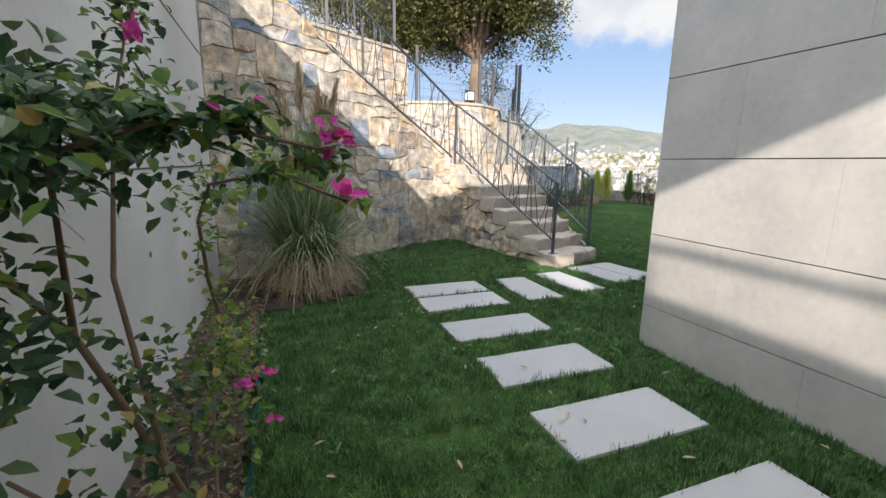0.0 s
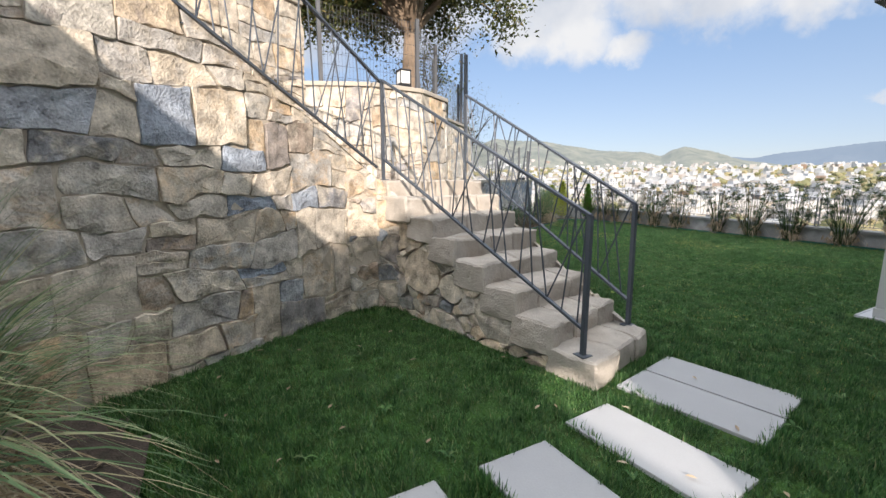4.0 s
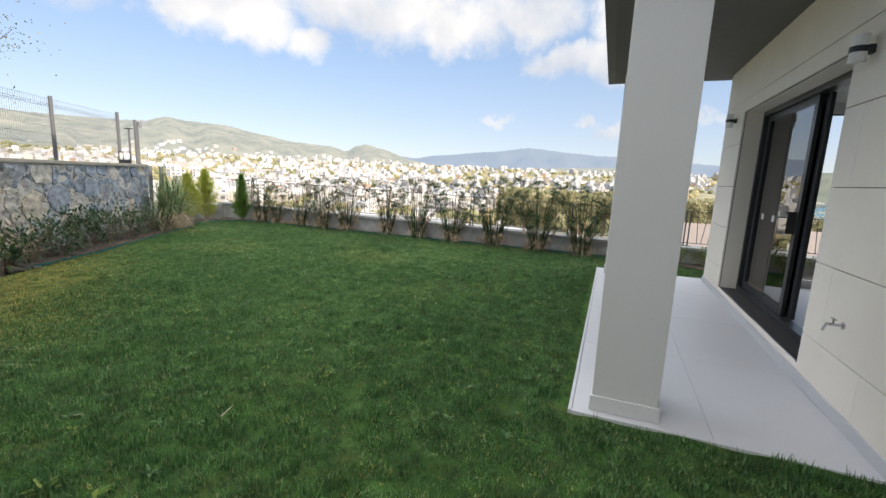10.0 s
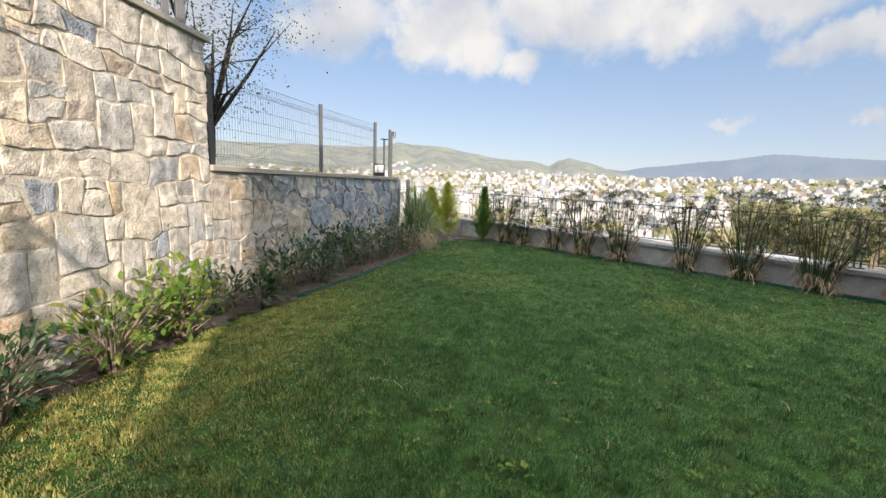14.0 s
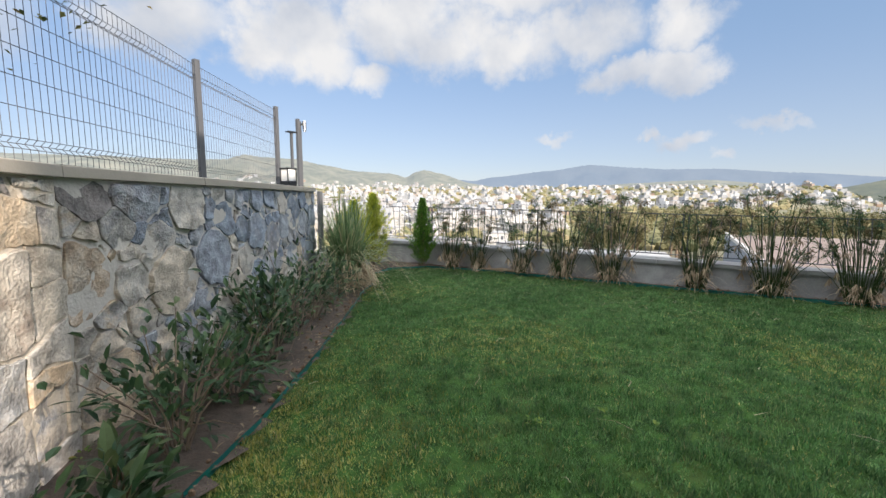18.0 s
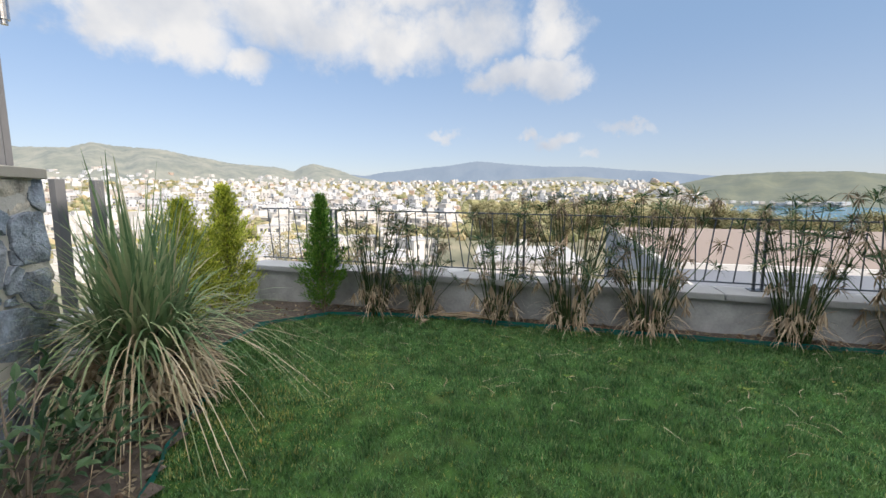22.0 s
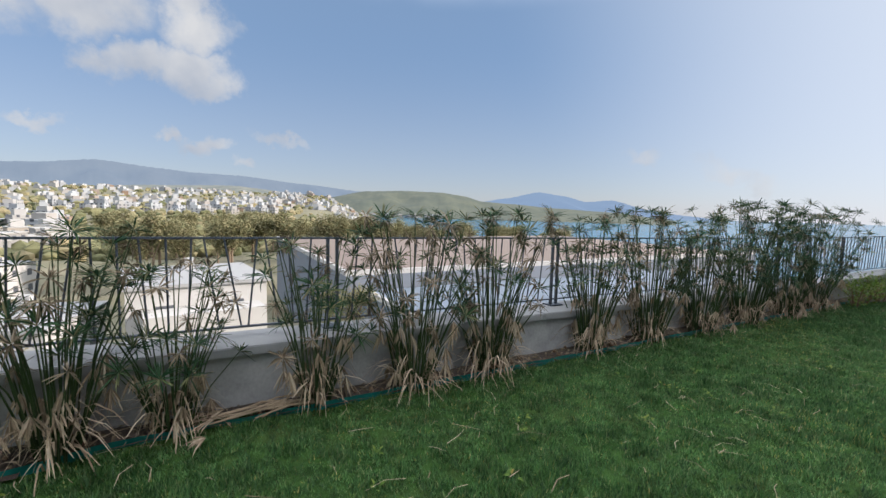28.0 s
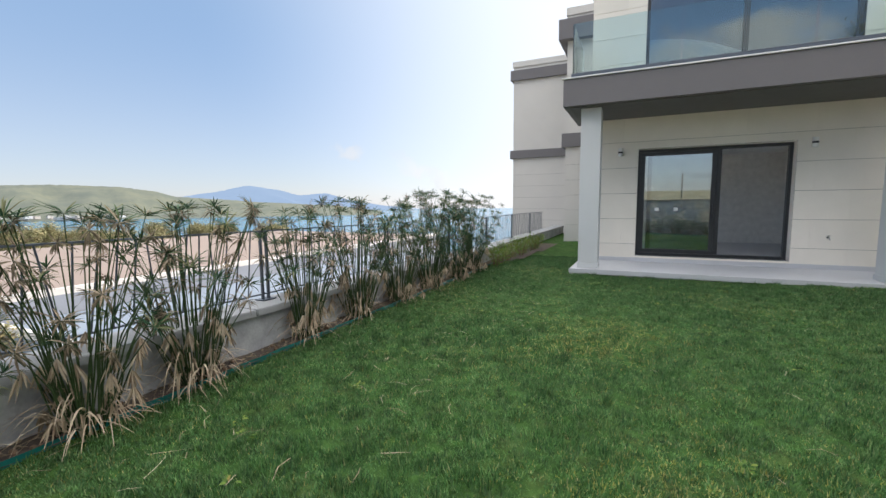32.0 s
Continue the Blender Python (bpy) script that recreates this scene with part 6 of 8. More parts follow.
def broad_tree(name, label, base, fork, crown, rad, leaves, leaf, seed, mat, bark, trunk_r, limbs=9, gaps=0.0):
    """A trunk with limbs, and a crown of leaf sprays gathered in clumps at the limb ends, with gaps between."""
    rng = random.Random(seed)
    tree = thing(name, label, "tree", x=base[0], y=base[1], z=base[2])
    B, F, C = Vector(base), Vector(fork) - Vector(base), Vector(crown) - Vector(base)
    bm = bmesh.new()
    bend = F * 0.5 + Vector((rng.uniform(-0.06, 0.06), rng.uniform(-0.06, 0.06), 0))
    tapered_tube(bm, [Vector((0, 0, -0.1)), bend, F], [trunk_r, trunk_r * 0.85, trunk_r * 0.75], 9)
    clumps = []
    for i in range(limbs):
        a = 6.283 * i / limbs + rng.uniform(-0.4, 0.4)
        f = rng.uniform(0.45, 0.95)
        end = C + Vector((math.cos(a) * rad[0] * f, math.sin(a) * rad[1] * f, rad[2] * rng.uniform(-0.65, 0.75)))
        mid = F.lerp(end, 0.5) + Vector((rng.uniform(-0.15, 0.15), rng.uniform(-0.15, 0.15), 0.12 * rad[2]))
        tapered_tube(bm, [F, mid, end], [trunk_r * 0.5, trunk_r * 0.3, trunk_r * 0.08], 6)
        clumps.append(end)
        for k in range(3):
            e2 = mid.lerp(end, rng.uniform(0.2, 0.9)) + Vector((rng.gauss(0, 1) * rad[0], rng.gauss(0, 1) * rad[1], rng.gauss(0, 0.8) * rad[2])) * 0.28
            tapered_tube(bm, [mid.lerp(end, 0.3), e2], [trunk_r * 0.16, trunk_r * 0.04], 5)
            clumps.append(e2)
    part("trunk", bm, bark, tree, smooth_faces=True)
    b = Blades()
    if leaves:
        for i in range(leaves):
            c = clumps[rng.randrange(len(clumps))]
            s = 0.20 * (1 - gaps)
            p = c + Vector((rng.gauss(0, s) * rad[0], rng.gauss(0, s) * rad[1], rng.gauss(0, s) * rad[2]))
            d = Vector((rng.uniform(-1, 1), rng.uniform(-1, 1), rng.uniform(-0.8, 0.8)))
            b.scale(p, d.normalized(), Vector((rng.uniform(-0.8, 0.8), rng.uniform(-0.8, 0.8), 1)), leaf * rng.uniform(0.7, 1.3), leaf * rng.uniform(0.45, 0.7))
        b.make("crown", mat, tree)
    return tree


broad_tree("holm_oak", "holm oak with small dull green leaves above the stone wall", (4.75, 10.25, 2.75), (4.83, 10.45, 4.25), (4.6, 10.5, 6.0), (1.85, 1.8, 1.75), 62000, 0.092, 51, M_OAK, M_BARK, 0.19, 24, 0.32)
broad_tree("almond_tree", "thin dark-branched tree with sparse leaves at the high wall's end", (7.9, 13.85, 1.40), (8.12, 14.02, 2.12), (8.15, 14.2, 3.35), (1.05, 1.05, 1.15), 3000, 0.042, 52, M_OAK, M_DARKBARK, 0.078, 12, 0.0)
broad_tree("young_tree", "small sparse tree behind the stone wall", (5.9, 11.9, 2.75), (6.0, 12.0, 3.4), (6.0, 12.1, 4.1), (0.8, 0.8, 0.9), 1500, 0.07, 53, M_OAK, M_DARKBARK, 0.04, 8, 0.0)
broad_tree("olive_tree", "grey-green tree on the terrace above the stone wall", (2.6, 11.6, 2.75), (2.7, 11.7, 4.2), (2.6, 11.8, 5.6), (1.7, 1.7, 1.5), 22000, 0.085, 54, M_OAK, M_BARK, 0.11, 9, 0.1)

# ---- beds, edging, grass ----
BED_N = [(4.9, 9.2), (5.4, 9.0), (6.05, 10.95), (7.0, 11.75), (8.1, 12.55), (9.47, 13.22), (11.48, 14.36), (12.5, 15.0), (13.35, 15.42), (13.9, 15.95), (14.7, 16.1), (15.3, 15.55), (15.48, 14.8), (15.49, 4.0), (15.0, 2.5), (14.95, -2.0), (15.73, -2.0), (15.73, 16.9),
         (12.95, 16.9), (12.8, 16.25), (8.4, 13.7), (6.1, 11.5), (5.5, 10.5)]
BED_W = [(-0.84, -3.0), (-0.32, -3.0), (-0.30, 3.6), (-0.42, 4.1), (0.75, 4.5), (0.95, 5.6), (0.5, 6.25), (-0.84, 5.5)]


def soil_bed(name, outline, label):
    step = 0.14
    xs = [p[0] for p in outline]; ys = [p[1] for p in outline]
    nx, ny = int((max(xs) - min(xs)) / step) + 2, int((max(ys) - min(ys)) / step) + 2
    verts, faces, idx = [], [], {}
    for i in range(nx + 1):
        for j in range(ny + 1):
            x, y = min(xs) + step * (i - 0.5), min(ys) + step * (j - 0.5)
            idx[i, j] = len(verts)
            verts.append((x, y, lawn_z(x, y) + 0.022 + 0.02 * noise.noise((x * 4, y * 4, 1)) + 0.014 * noise.noise((x * 13, y * 13, 5))))
    for i in range(nx):
        for j in range(ny):
            if inside(min(xs) + step * i, min(ys) + step * j, outline):
                faces.append((idx[i, j], idx[i + 1, j], idx[i + 1, j + 1], idx[i, j + 1]))
    tagged(sheet(name, verts, faces, M_SOIL, smooth_faces=True), label, "soil bed", kind="structure")


soil_bed("bed_north", BED_N, "red-brown soil bed along the garden walls")
soil_bed("bed_west", BED_W, "dark soil bed along the concrete wall")


def edging(pts, label, high=0.052):
    bm = bmesh.new()
    prev = None
    for (x, y) in pts:
        z = lawn_z(x, y)
        cur = [bm.verts.new((x, y, z - 0.02)), bm.verts.new((x, y, z + high))]
        if prev:
            bm.faces.new((prev[0], cur[0], cur[1], prev[1]))
        prev = cur
    r = bmesh.ops.solidify(bm, geom=bm.faces[:], thickness=0.012)
    tagged(part("lawn_edging", bm, M_EDGING), label, "lawn edging")


def along(pts, step=0.2):
    out = []
    for a, b in zip(pts, pts[1:]):
        n = max(1, int(math.dist(a, b) / step))
        out += [(a[0] + (b[0] - a[0]) * i / n + 0.012 * math.sin(9 * i), a[1] + (b[1] - a[1]) * i / n + 0.012 * math.cos(7 * i)) for i in range(n)]
    return out + [pts[-1]]


edging(along([(8.6, 12.82), (9.47, 13.22), (11.48, 14.36), (12.5, 15.0), (13.35, 15.42)]), "green plastic lawn edging beside the stone wall bed")
edging(along([(13.9, 15.95), (14.7, 16.1), (15.3, 15.55), (15.48, 14.8), (15.49, 4.0)]), "green plastic lawn edging along the low wall bed")
edging(along([(-0.31, -2.5), (-0.30, 3.4)]), "green plastic lawn edging in the passage", 0.10)

PAVED = [(1.24, 2.18, y, y + 0.45) for y in (-1.4, -0.62, 0.13, 0.55, 1.33, 2.1, 2.88, 3.66, 4.15)] + [(2.43, 2.89, 3.68, 4.58), (3.16, 3.58, 3.80, 4.68), (3.86, 4.30, 3.97, 4.87), (4.29, 4.73, 4.04, 4.95), (7.80, 13.56, 2.9, 4.85)]


M_GRASS_DEEP = ramp_material("deep_grass_blade", [(0.0, (0.016, 0.06, 0.018)), (0.5, (0.048, 0.135, 0.038)), (0.9, (0.10, 0.21, 0.063)), (1.0, (0.23, 0.28, 0.12))], 0.55, 7.0, 40.0, 0.0, True, 0.5, 0.6, 0.0, 0.6)
CELL = 0.05


def lawn_grid():
    """What grows where, on a fine raster: open lawn, lushness, tufts, longer grass along the pavers."""
    nx, ny = int(16.4 / CELL), int(19.0 / CELL)
    free, lush, tuft, edge, high = (np.zeros((nx, ny)) for _ in range(5))
    for i in range(nx):
        for j in range(ny):
            x, y = -0.6 + (i + 0.5) * CELL, -1.6 + (j + 0.5) * CELL
            if not inside(x, y, GARDEN) or inside(x, y, BED_N) or inside(x, y, BED_W):
                continue
            if 2.9 < x < 4.6 and y > 4.85 + 0.3 * (x - 3.65) and x > 3.68 - 0.22 * (y - 4.88):
                continue
            free[i, j] = 1
            lush[i, j] = noise.noise((x * 0.55, y * 0.55, 9)) * 0.6 + noise.noise((x * 2.3, y * 2.3, 4)) * 0.5
            tuft[i, j] = noise.noise((x * 5.5, y * 5.5, 2)) + 0.7 * noise.noise((x * 15, y * 15, 6))
            gap = min(max(a - x, x - b, c - y, y - d) for a, b, c, d in PAVED)
            edge[i, j] = 1.0 + 0.6 * max(0.0, 1 - max(gap, 0.0) / 0.08)
            high[i, j] = lawn_z(x, y) + lawn_lump(x, y)
    return free, lush, tuft, edge, high


LAWN_GRID = lawn_grid()


def worn_sunlit_share(x, y, lush):
    """How yellow the lawn is: worn and brightened for the sunlit strip along the high wall, worn in loose patches
    towards the low wall, less where lush.
    """
    # the strip puts sunlight into the grass colour, on top of the wear
    strip = np.clip(1.5 - np.abs((x - 6.6) * 0.72 - (y - 10.9) * 0.69 + 0.15) / 1.35, 0, 1) * np.clip((11.5 - x) / 3, 0, 1) * np.clip((y - 8.2) / 2.2, 0, 1)
    patches = np.clip((np.sin(x * 1.3 + 1.1 * np.sin(y * 0.9)) * np.sin(y * 1.1 + 0.6) - 0.15), 0, 1) * np.clip((x + y - 15) / 6, 0, 1)
    return np.clip(0.9 * strip + 0.42 * patches - 0.25 * lush, 0.02, 0.97)


def grass(name, x0, x1, y0, y1, per_m2, high, label, seed, mat, share):
    """Mown grass, two short blades a tuft; share tells how much of a place this kind of grass takes."""
    rs = np.random.RandomState(seed)
    n = int((x1 - x0) * (y1 - y0) * per_m2)
    xs, ys = rs.uniform(x0, x1, n), rs.uniform(y0, y1, n)
    free, lush, tuft, edge, zg = LAWN_GRID
    ci, cj = np.clip(((xs + 0.6) / CELL).astype(int), 0, free.shape[0] - 1), np.clip(((ys + 1.6) / CELL).astype(int), 0, free.shape[1] - 1)
    keep = (free[ci, cj] > 0) & (rs.uniform(0, 1, n) < share(xs, ys, lush[ci, cj]) * np.clip(0.9 + 0.5 * tuft[ci, cj], 0.6, 1))
    for a, b, c, d in PAVED:
        keep &= ~((xs > a) & (xs < b) & (ys > c) & (ys < d))
    xs, ys, ci, cj = xs[keep], ys[keep], ci[keep], cj[keep]
    n = len(xs)
    lush, tuft, edge, zs = lush[ci, cj], tuft[ci, cj], edge[ci, cj], zg[ci, cj]
    V, F = np.zeros((n * 6, 3)), np.zeros((n * 2, 3), dtype=np.int64)
    for k in range(2):
        a = rs.uniform(0, 6.283, n)
        h = high * np.clip(0.85 + 0.45 * lush + 1.15 * tuft, 0.35, 2.2) * rs.uniform(0.4, 1.3, n) * edge
        lean = high * rs.uniform(0.3, 1.3, n)
        w = 0.0050 * rs.uniform(0.7, 1.4, n)
        bx, by = xs + rs.normal(0, 0.012, n), ys + rs.normal(0, 0.012, n)
        b0 = a + 1.57
        i = np.arange(n) * 6 + k * 3
        V[i] = np.stack([bx - np.cos(b0) * w, by - np.sin(b0) * w, zs - 0.012], 1)
        V[i + 1] = np.stack([bx + np.cos(b0) * w, by + np.sin(b0) * w, zs - 0.012], 1)
        V[i + 2] = np.stack([bx + np.cos(a) * lean, by + np.sin(a) * lean, zs + h], 1)
        F[np.arange(n) * 2 + k] = np.stack([i, i + 1, i + 2], 1)
    me = bpy.data.meshes.new(name)
    me.vertices.add(len(V)); me.vertices.foreach_set("co", V.ravel())
    me.loops.add(F.size); me.loops.foreach_set("vertex_index", F.ravel().astype(np.int32))
    me.polygons.add(len(F)); me.polygons.foreach_set("loop_start", np.arange(0, F.size, 3, dtype=np.int32))
    me.update(); me.validate()
    me.materials.append(mat)
    tagged(new(name, me), label, "grass", kind="stuff")


def deep_share(x, y, lush):
    # more dark grass towards the house puts its shade into the lawn colour
    return np.clip(0.3 + 0.55 * np.clip((7.5 - y) / 4, 0, 1) * np.clip((x - 0.8) / 3, 0, 1) + 0.5 * lush, 0.08, 0.8)


grass("grass", -0.5, 5.0, -1.5, 8.0, 6600, 0.034, "short green grass of the passage lawn", 1, M_GRASS, lambda x, y, l: 1 - deep_share(x, y, l))
grass("grass", -0.5, 5.0, -1.5, 8.0, 6600, 0.038, "deep green grass of the passage lawn, darkened for shade towards the house", 5, M_GRASS_DEEP, deep_share)
grass("grass", 5.0, 15.7, 1.8, 16.5, 6000, 0.029, "short green grass of the garden lawn", 2, M_GRASS, lambda x, y, l: (1 - deep_share(x, y, l)) * (1 - worn_sunlit_share(x, y, l)))
grass("grass", 5.0, 15.7, 1.8, 16.5, 6000, 0.033, "deep green grass of the garden lawn, darkened for shade towards the house", 6, M_GRASS_DEEP, lambda x, y, l: deep_share(x, y, l) * (1 - worn_sunlit_share(x, y, l)))
grass("dry_grass", 5.0, 15.7, 1.8, 16.5, 7500, 0.022, "yellow grass of the worn patches, brightened for the sunlit strip by the high wall", 3, M_WORN_SUNLIT_GRASS, worn_sunlit_share)


def litter():
    """Dry leaves, straw and cut stalks strewn on the lawn and beds."""
    rng = random.Random(99)
    b = Blades()
    for i in range(420):
        x, y = rng.uniform(4, 15.6), rng.uniform(3, 16)
        if rng.random() < 0.6:
            x, y = rng.uniform(13.2, 15.7), rng.uniform(3, 15.8)
        if not inside(x, y, GARDEN) or (7.8 < x < 13.6 and y < 4.8):
            continue
        a = rng.uniform(0, 6.283)
        ln = rng.uniform(0.05, 0.24)
        p = Vector((x, y, lawn_z(x, y) + rng.uniform(0.02, 0.05)))
        b.strap([p, p + heading(a) * ln * 0.5 + Vector((0, 0, 0.012)), p + heading(a + 0.2) * ln], rng.uniform(0.003, 0.007), 0.002)
    for i in range(110):
        x, y = rng.uniform(-0.2, 4.5), rng.uniform(0, 7)
        if inside(x, y, GARDEN):
            p = Vector((x, y, lawn_z(x, y) + 0.035))
            b.leaf(p, heading(rng.uniform(0, 6.28)), Vector((rng.uniform(-0.3, 0.3), 0, 1)), rng.uniform(0.04, 0.08), 0.02)
    tagged(b.make("fallen_straw", M_DRY), "dry straw and fallen leaves scattered over the lawn", "litter", kind="stuff")


litter()


def lawn_weeds():
    """Broad-leaved weed rosettes scattered in the lawn."""
    rng = random.Random(123)
    b = Blades()
    for i in range(150):
        x, y = rng.uniform(5.2, 15.2), rng.uniform(5.0, 15.2)
        if not inside(x, y, GARDEN):
            continue
        r = rng.uniform(0.03, 0.085)
        for k in range(rng.randint(5, 13)):
            a = rng.uniform(0, 6.283)
            p = Vector((x, y, lawn_z(x, y) + rng.uniform(0.022, 0.045))) + heading(a) * r * rng.random()
            b.leaf(p, heading(a) + Vector((0, 0, rng.uniform(0.1, 0.7))), Vector((rng.uniform(-0.4, 0.4), rng.uniform(-0.4, 0.4), 1)), rng.uniform(0.025, 0.05), rng.uniform(0.014, 0.026), 0.15, 0.2)
    tagged(b.make("weeds", M_LEAF_LIGHT), "small broad-leaved weeds scattered in the lawn", "weeds", kind="stuff")


lawn_weeds()


def fallen_stalks(x, y, head, count, long, seed):
    """Cut sedge stalks thrown down in the bed, with their dead whorls."""
    rng = random.Random(seed)
    pile = thing("fallen_sedge_stalks", "pale dry sedge stalks lying in the bed by the low wall", "dead stalks", x=x, y=y, z=lawn_z(x, y) + 0.03)
    for i in range(count):
        d = heading(head + rng.gauss(0, 0.10))
        side = Vector((-d.y, d.x, 0))
        a = side * rng.gauss(0, 0.04) + d * rng.uniform(-0.12, 0.12) + Vector((0, 0, 0.012 + 0.006 * (i % 5)))
        ln = long * rng.uniform(0.55, 1.1)
        pts = [a, a + d * ln * 0.5 + Vector((0, 0, rng.uniform(0.02, 0.07))), a + d * ln]
        part("stalk", tapered_tube(bmesh.new(), pts, [0.008, 0.007, 0.005], 5), M_DRY, pile)
    b = Blades()
    for i in range(5):
        d = heading(head + rng.uniform(-0.3, 0.3))
        c = d * long * rng.uniform(0.8, 1.1) + Vector((rng.gauss(0, 0.05), rng.gauss(0, 0.05), rng.uniform(0.02, 0.06)))
        for k in range(11):
            b.leaf(c, d + heading(rng.uniform(0, 6.283)) * 0.8, Vector((rng.uniform(-0.3, 0.3), rng.uniform(-0.3, 0.3), 1)), rng.uniform(0.08, 0.17), 0.016, 0.2, 0.2)
    tagged(b.make("dead_whorls", M_DRY, pile), kind="stuff")


fallen_stalks(15.53, 13.55, 1.68, 14, 0.68, 201)


def bed_litter():
    """Clods, pebbles and brown fallen leaves in the beds."""
    rng = random.Random(55)
    b, st = Blades(), bmesh.new()
    for i in range(5200):
        if rng.random() < 0.35:
            x, y = rng.uniform(-0.82, -0.3), rng.uniform(0.6, 4.6)
        elif rng.random() < 0.5:
            f = rng.random()
            x, y = 6.2 + 6.6 * f + rng.uniform(-0.1, 0.45), 11.1 + 4.3 * f + rng.uniform(-0.3, 0.2)
        elif rng.random() < 0.25:
            x, y = rng.uniform(13.3, 15.6), rng.uniform(15.4, 16.9)
        else:
            x, y = rng.uniform(15.45, 15.72), rng.uniform(4.0, 16.0)
        if not (inside(x, y, BED_N) or inside(x, y, BED_W)):
            continue
        z = lawn_z(x, y) + 0.035
        if rng.random() < 0.10:
            r = rng.uniform(0.012, 0.035)
            bmesh.ops.create_icosphere(st, subdivisions=1, radius=r, matrix=pose(x, y, z - 0.004, rng.uniform(0, 360), rng.uniform(0, 360), 0) @ Matrix.Diagonal((1.0, 0.7, 0.6, 1)))
        else:
            a = rng.uniform(0, 6.283)
            b.leaf(Vector((x, y, z)), heading(a) + Vector((0, 0, rng.uniform(-0.05, 0.25))), Vector((rng.uniform(-0.5, 0.5), rng.uniform(-0.5, 0.5), 1)), rng.uniform(0.02, 0.085), rng.uniform(0.006, 0.03), 0.2, rng.uniform(0, 0.4))
    tagged(b.make("fallen_leaves", M_BROWN), "brown fallen leaves in the soil beds", "litter", kind="stuff")
    tagged(part("pebbles", st, M_TWIG), "pebbles and clods in the soil beds", "pebbles", kind="stuff")


bed_litter()


def irrigation_hose():
    hose = thing("irrigation_hose", "thin black irrigation hose lying on the passage bed", "hose")
    pts = [Vector((-0.56 + 0.05 * math.sin(2.3 * k * 0.2) + 0.02 * math.sin(7 * k * 0.2), 0.4 + 0.2 * k, lawn_z(-0.5, 1.0) + 0.055 + 0.008 * math.sin(k))) for k in range(20)]
    part("tube", tapered_tube(bmesh.new(), pts, [0.009] * len(pts), 8), M_BLACK, hose, smooth_faces=True)


irrigation_hose()


def weeds():
    rng = random.Random(17)
    b = Blades()
    for i in range(260):
        x, y = rng.uniform(-0.2, 9), rng.uniform(1.0, 8.0)
        if not inside(x, y, GARDEN) or any(a < x < bb and c < y < d for a, bb, c, d in PAVED) or (2.9 < x < 4.6 and y > 4.8):
            continue
        for k in range(rng.randint(4, 8)):
            a = rng.uniform(0, 6.283)
            p = Vector((x, y, lawn_z(x, y) + 0.01))
            b.leaf(p, heading(a) + Vector((0, 0, rng.uniform(0.4, 1.0))), Vector((0, 0, 1)), rng.uniform(0.03, 0.07), rng.uniform(0.014, 0.026), 0.15, 0.5)
    tagged(b.make("lawn_weeds", M_GRASS), "small broad-leaved weeds in the shaded lawn", "weeds", kind="stuff")


weeds()

# ---- fixtures ----
def wall_lamp(x):
    lamp = thing("wall_lamp", "small white cylinder wall lamp with a black band", "wall lamp", "patio wall lamps", x, 3.03, 2.64)
    for nm, z0, z1, r, mat in (("upper_shade", 0.02, 0.10, 0.05, M_WHITE), ("band", -0.02, 0.02, 0.054, M_BLACK), ("lower_shade", -0.09, -0.02, 0.05, M_WHITE)):
        part(nm, rod(bmesh.new(), (0, 0.085, z0), (0, 0.085, z1), r, 20), mat, lamp)
    part("back_plate", boxed(-0.03, 0.03, 0.0, 0.04, -0.03, 0.03, bevel=0.003), M_BLACK, lamp)


wall_lamp(9.0)
wall_lamp(12.62)

tap = thing("garden_tap", "small chrome garden tap on the patio wall", "tap", x=8.66, y=3.03, z=0.72)
part("spout", rod(rod(bmesh.new(), (0, 0, 0), (0, 0.10, 0), 0.011, 10), (0, 0.095, 0.004), (0, 0.115, -0.05), 0.009, 10), M_CHROME, tap)
part("lever", bar(rod(bmesh.new(), (0, 0.06, 0), (0, 0.06, 0.04), 0.006, 8), (-0.035, 0.06, 0.042), (0.035, 0.06, 0.042), 0.012, 0.008), M_CHROME, tap)
part("rosette", rod(bmesh.new(), (0, -0.002, 0), (0, 0.008, 0), 0.025, 14), M_CHROME, tap)

vent = thing("meter_box", "black metal meter box set on the stone-clad wall", "meter box", x=7.55, y=2.43, z=0.785)
part("box", boxed(-0.175, 0.175, 0.0, 0.035, -0.215, 0.215, bevel=0.006), M_BLACK, vent)
part("door", boxed(-0.15, 0.15, 0.036, 0.046, -0.19, 0.19, bevel=0.004), M_BLACK, vent)
part("latch", boxed(0.10, 0.125, 0.047, 0.056, -0.03, 0.03, bevel=0.003), M_FRAME, vent)


def lantern(x, y, z, label):
    la = thing("wall_lantern", label, "lantern", "wall lanterns", x, y, z)
    part("base", boxed(-0.088, 0.088, -0.088, 0.088, 0.0, 0.085, bevel=0.004), M_BLACK, la)
    part("shade", boxed(-0.074, 0.074, -0.074, 0.074, 0.085, 0.265, bevel=0.004), M_OPAL, la, "white opal glass")
    part("lid", boxed(-0.092, 0.092, -0.092, 0.092, 0.265, 0.285, bevel=0.004), M_BLACK, la)
    for sx in (-1, 1):
        for sy in (-1, 1):
            part("corner_bar", boxed(sx * 0.081 - 0.006, sx * 0.081 + 0.006, sy * 0.081 - 0.006, sy * 0.081 + 0.006, 0.085, 0.265), M_BLACK, la)


lantern(12.15, 16.08, 1.62, "black cube lantern with white glass on the low wall cap")
lantern(4.05, 9.1, 2.96, "black cube lantern with white glass on the curved wall cap")


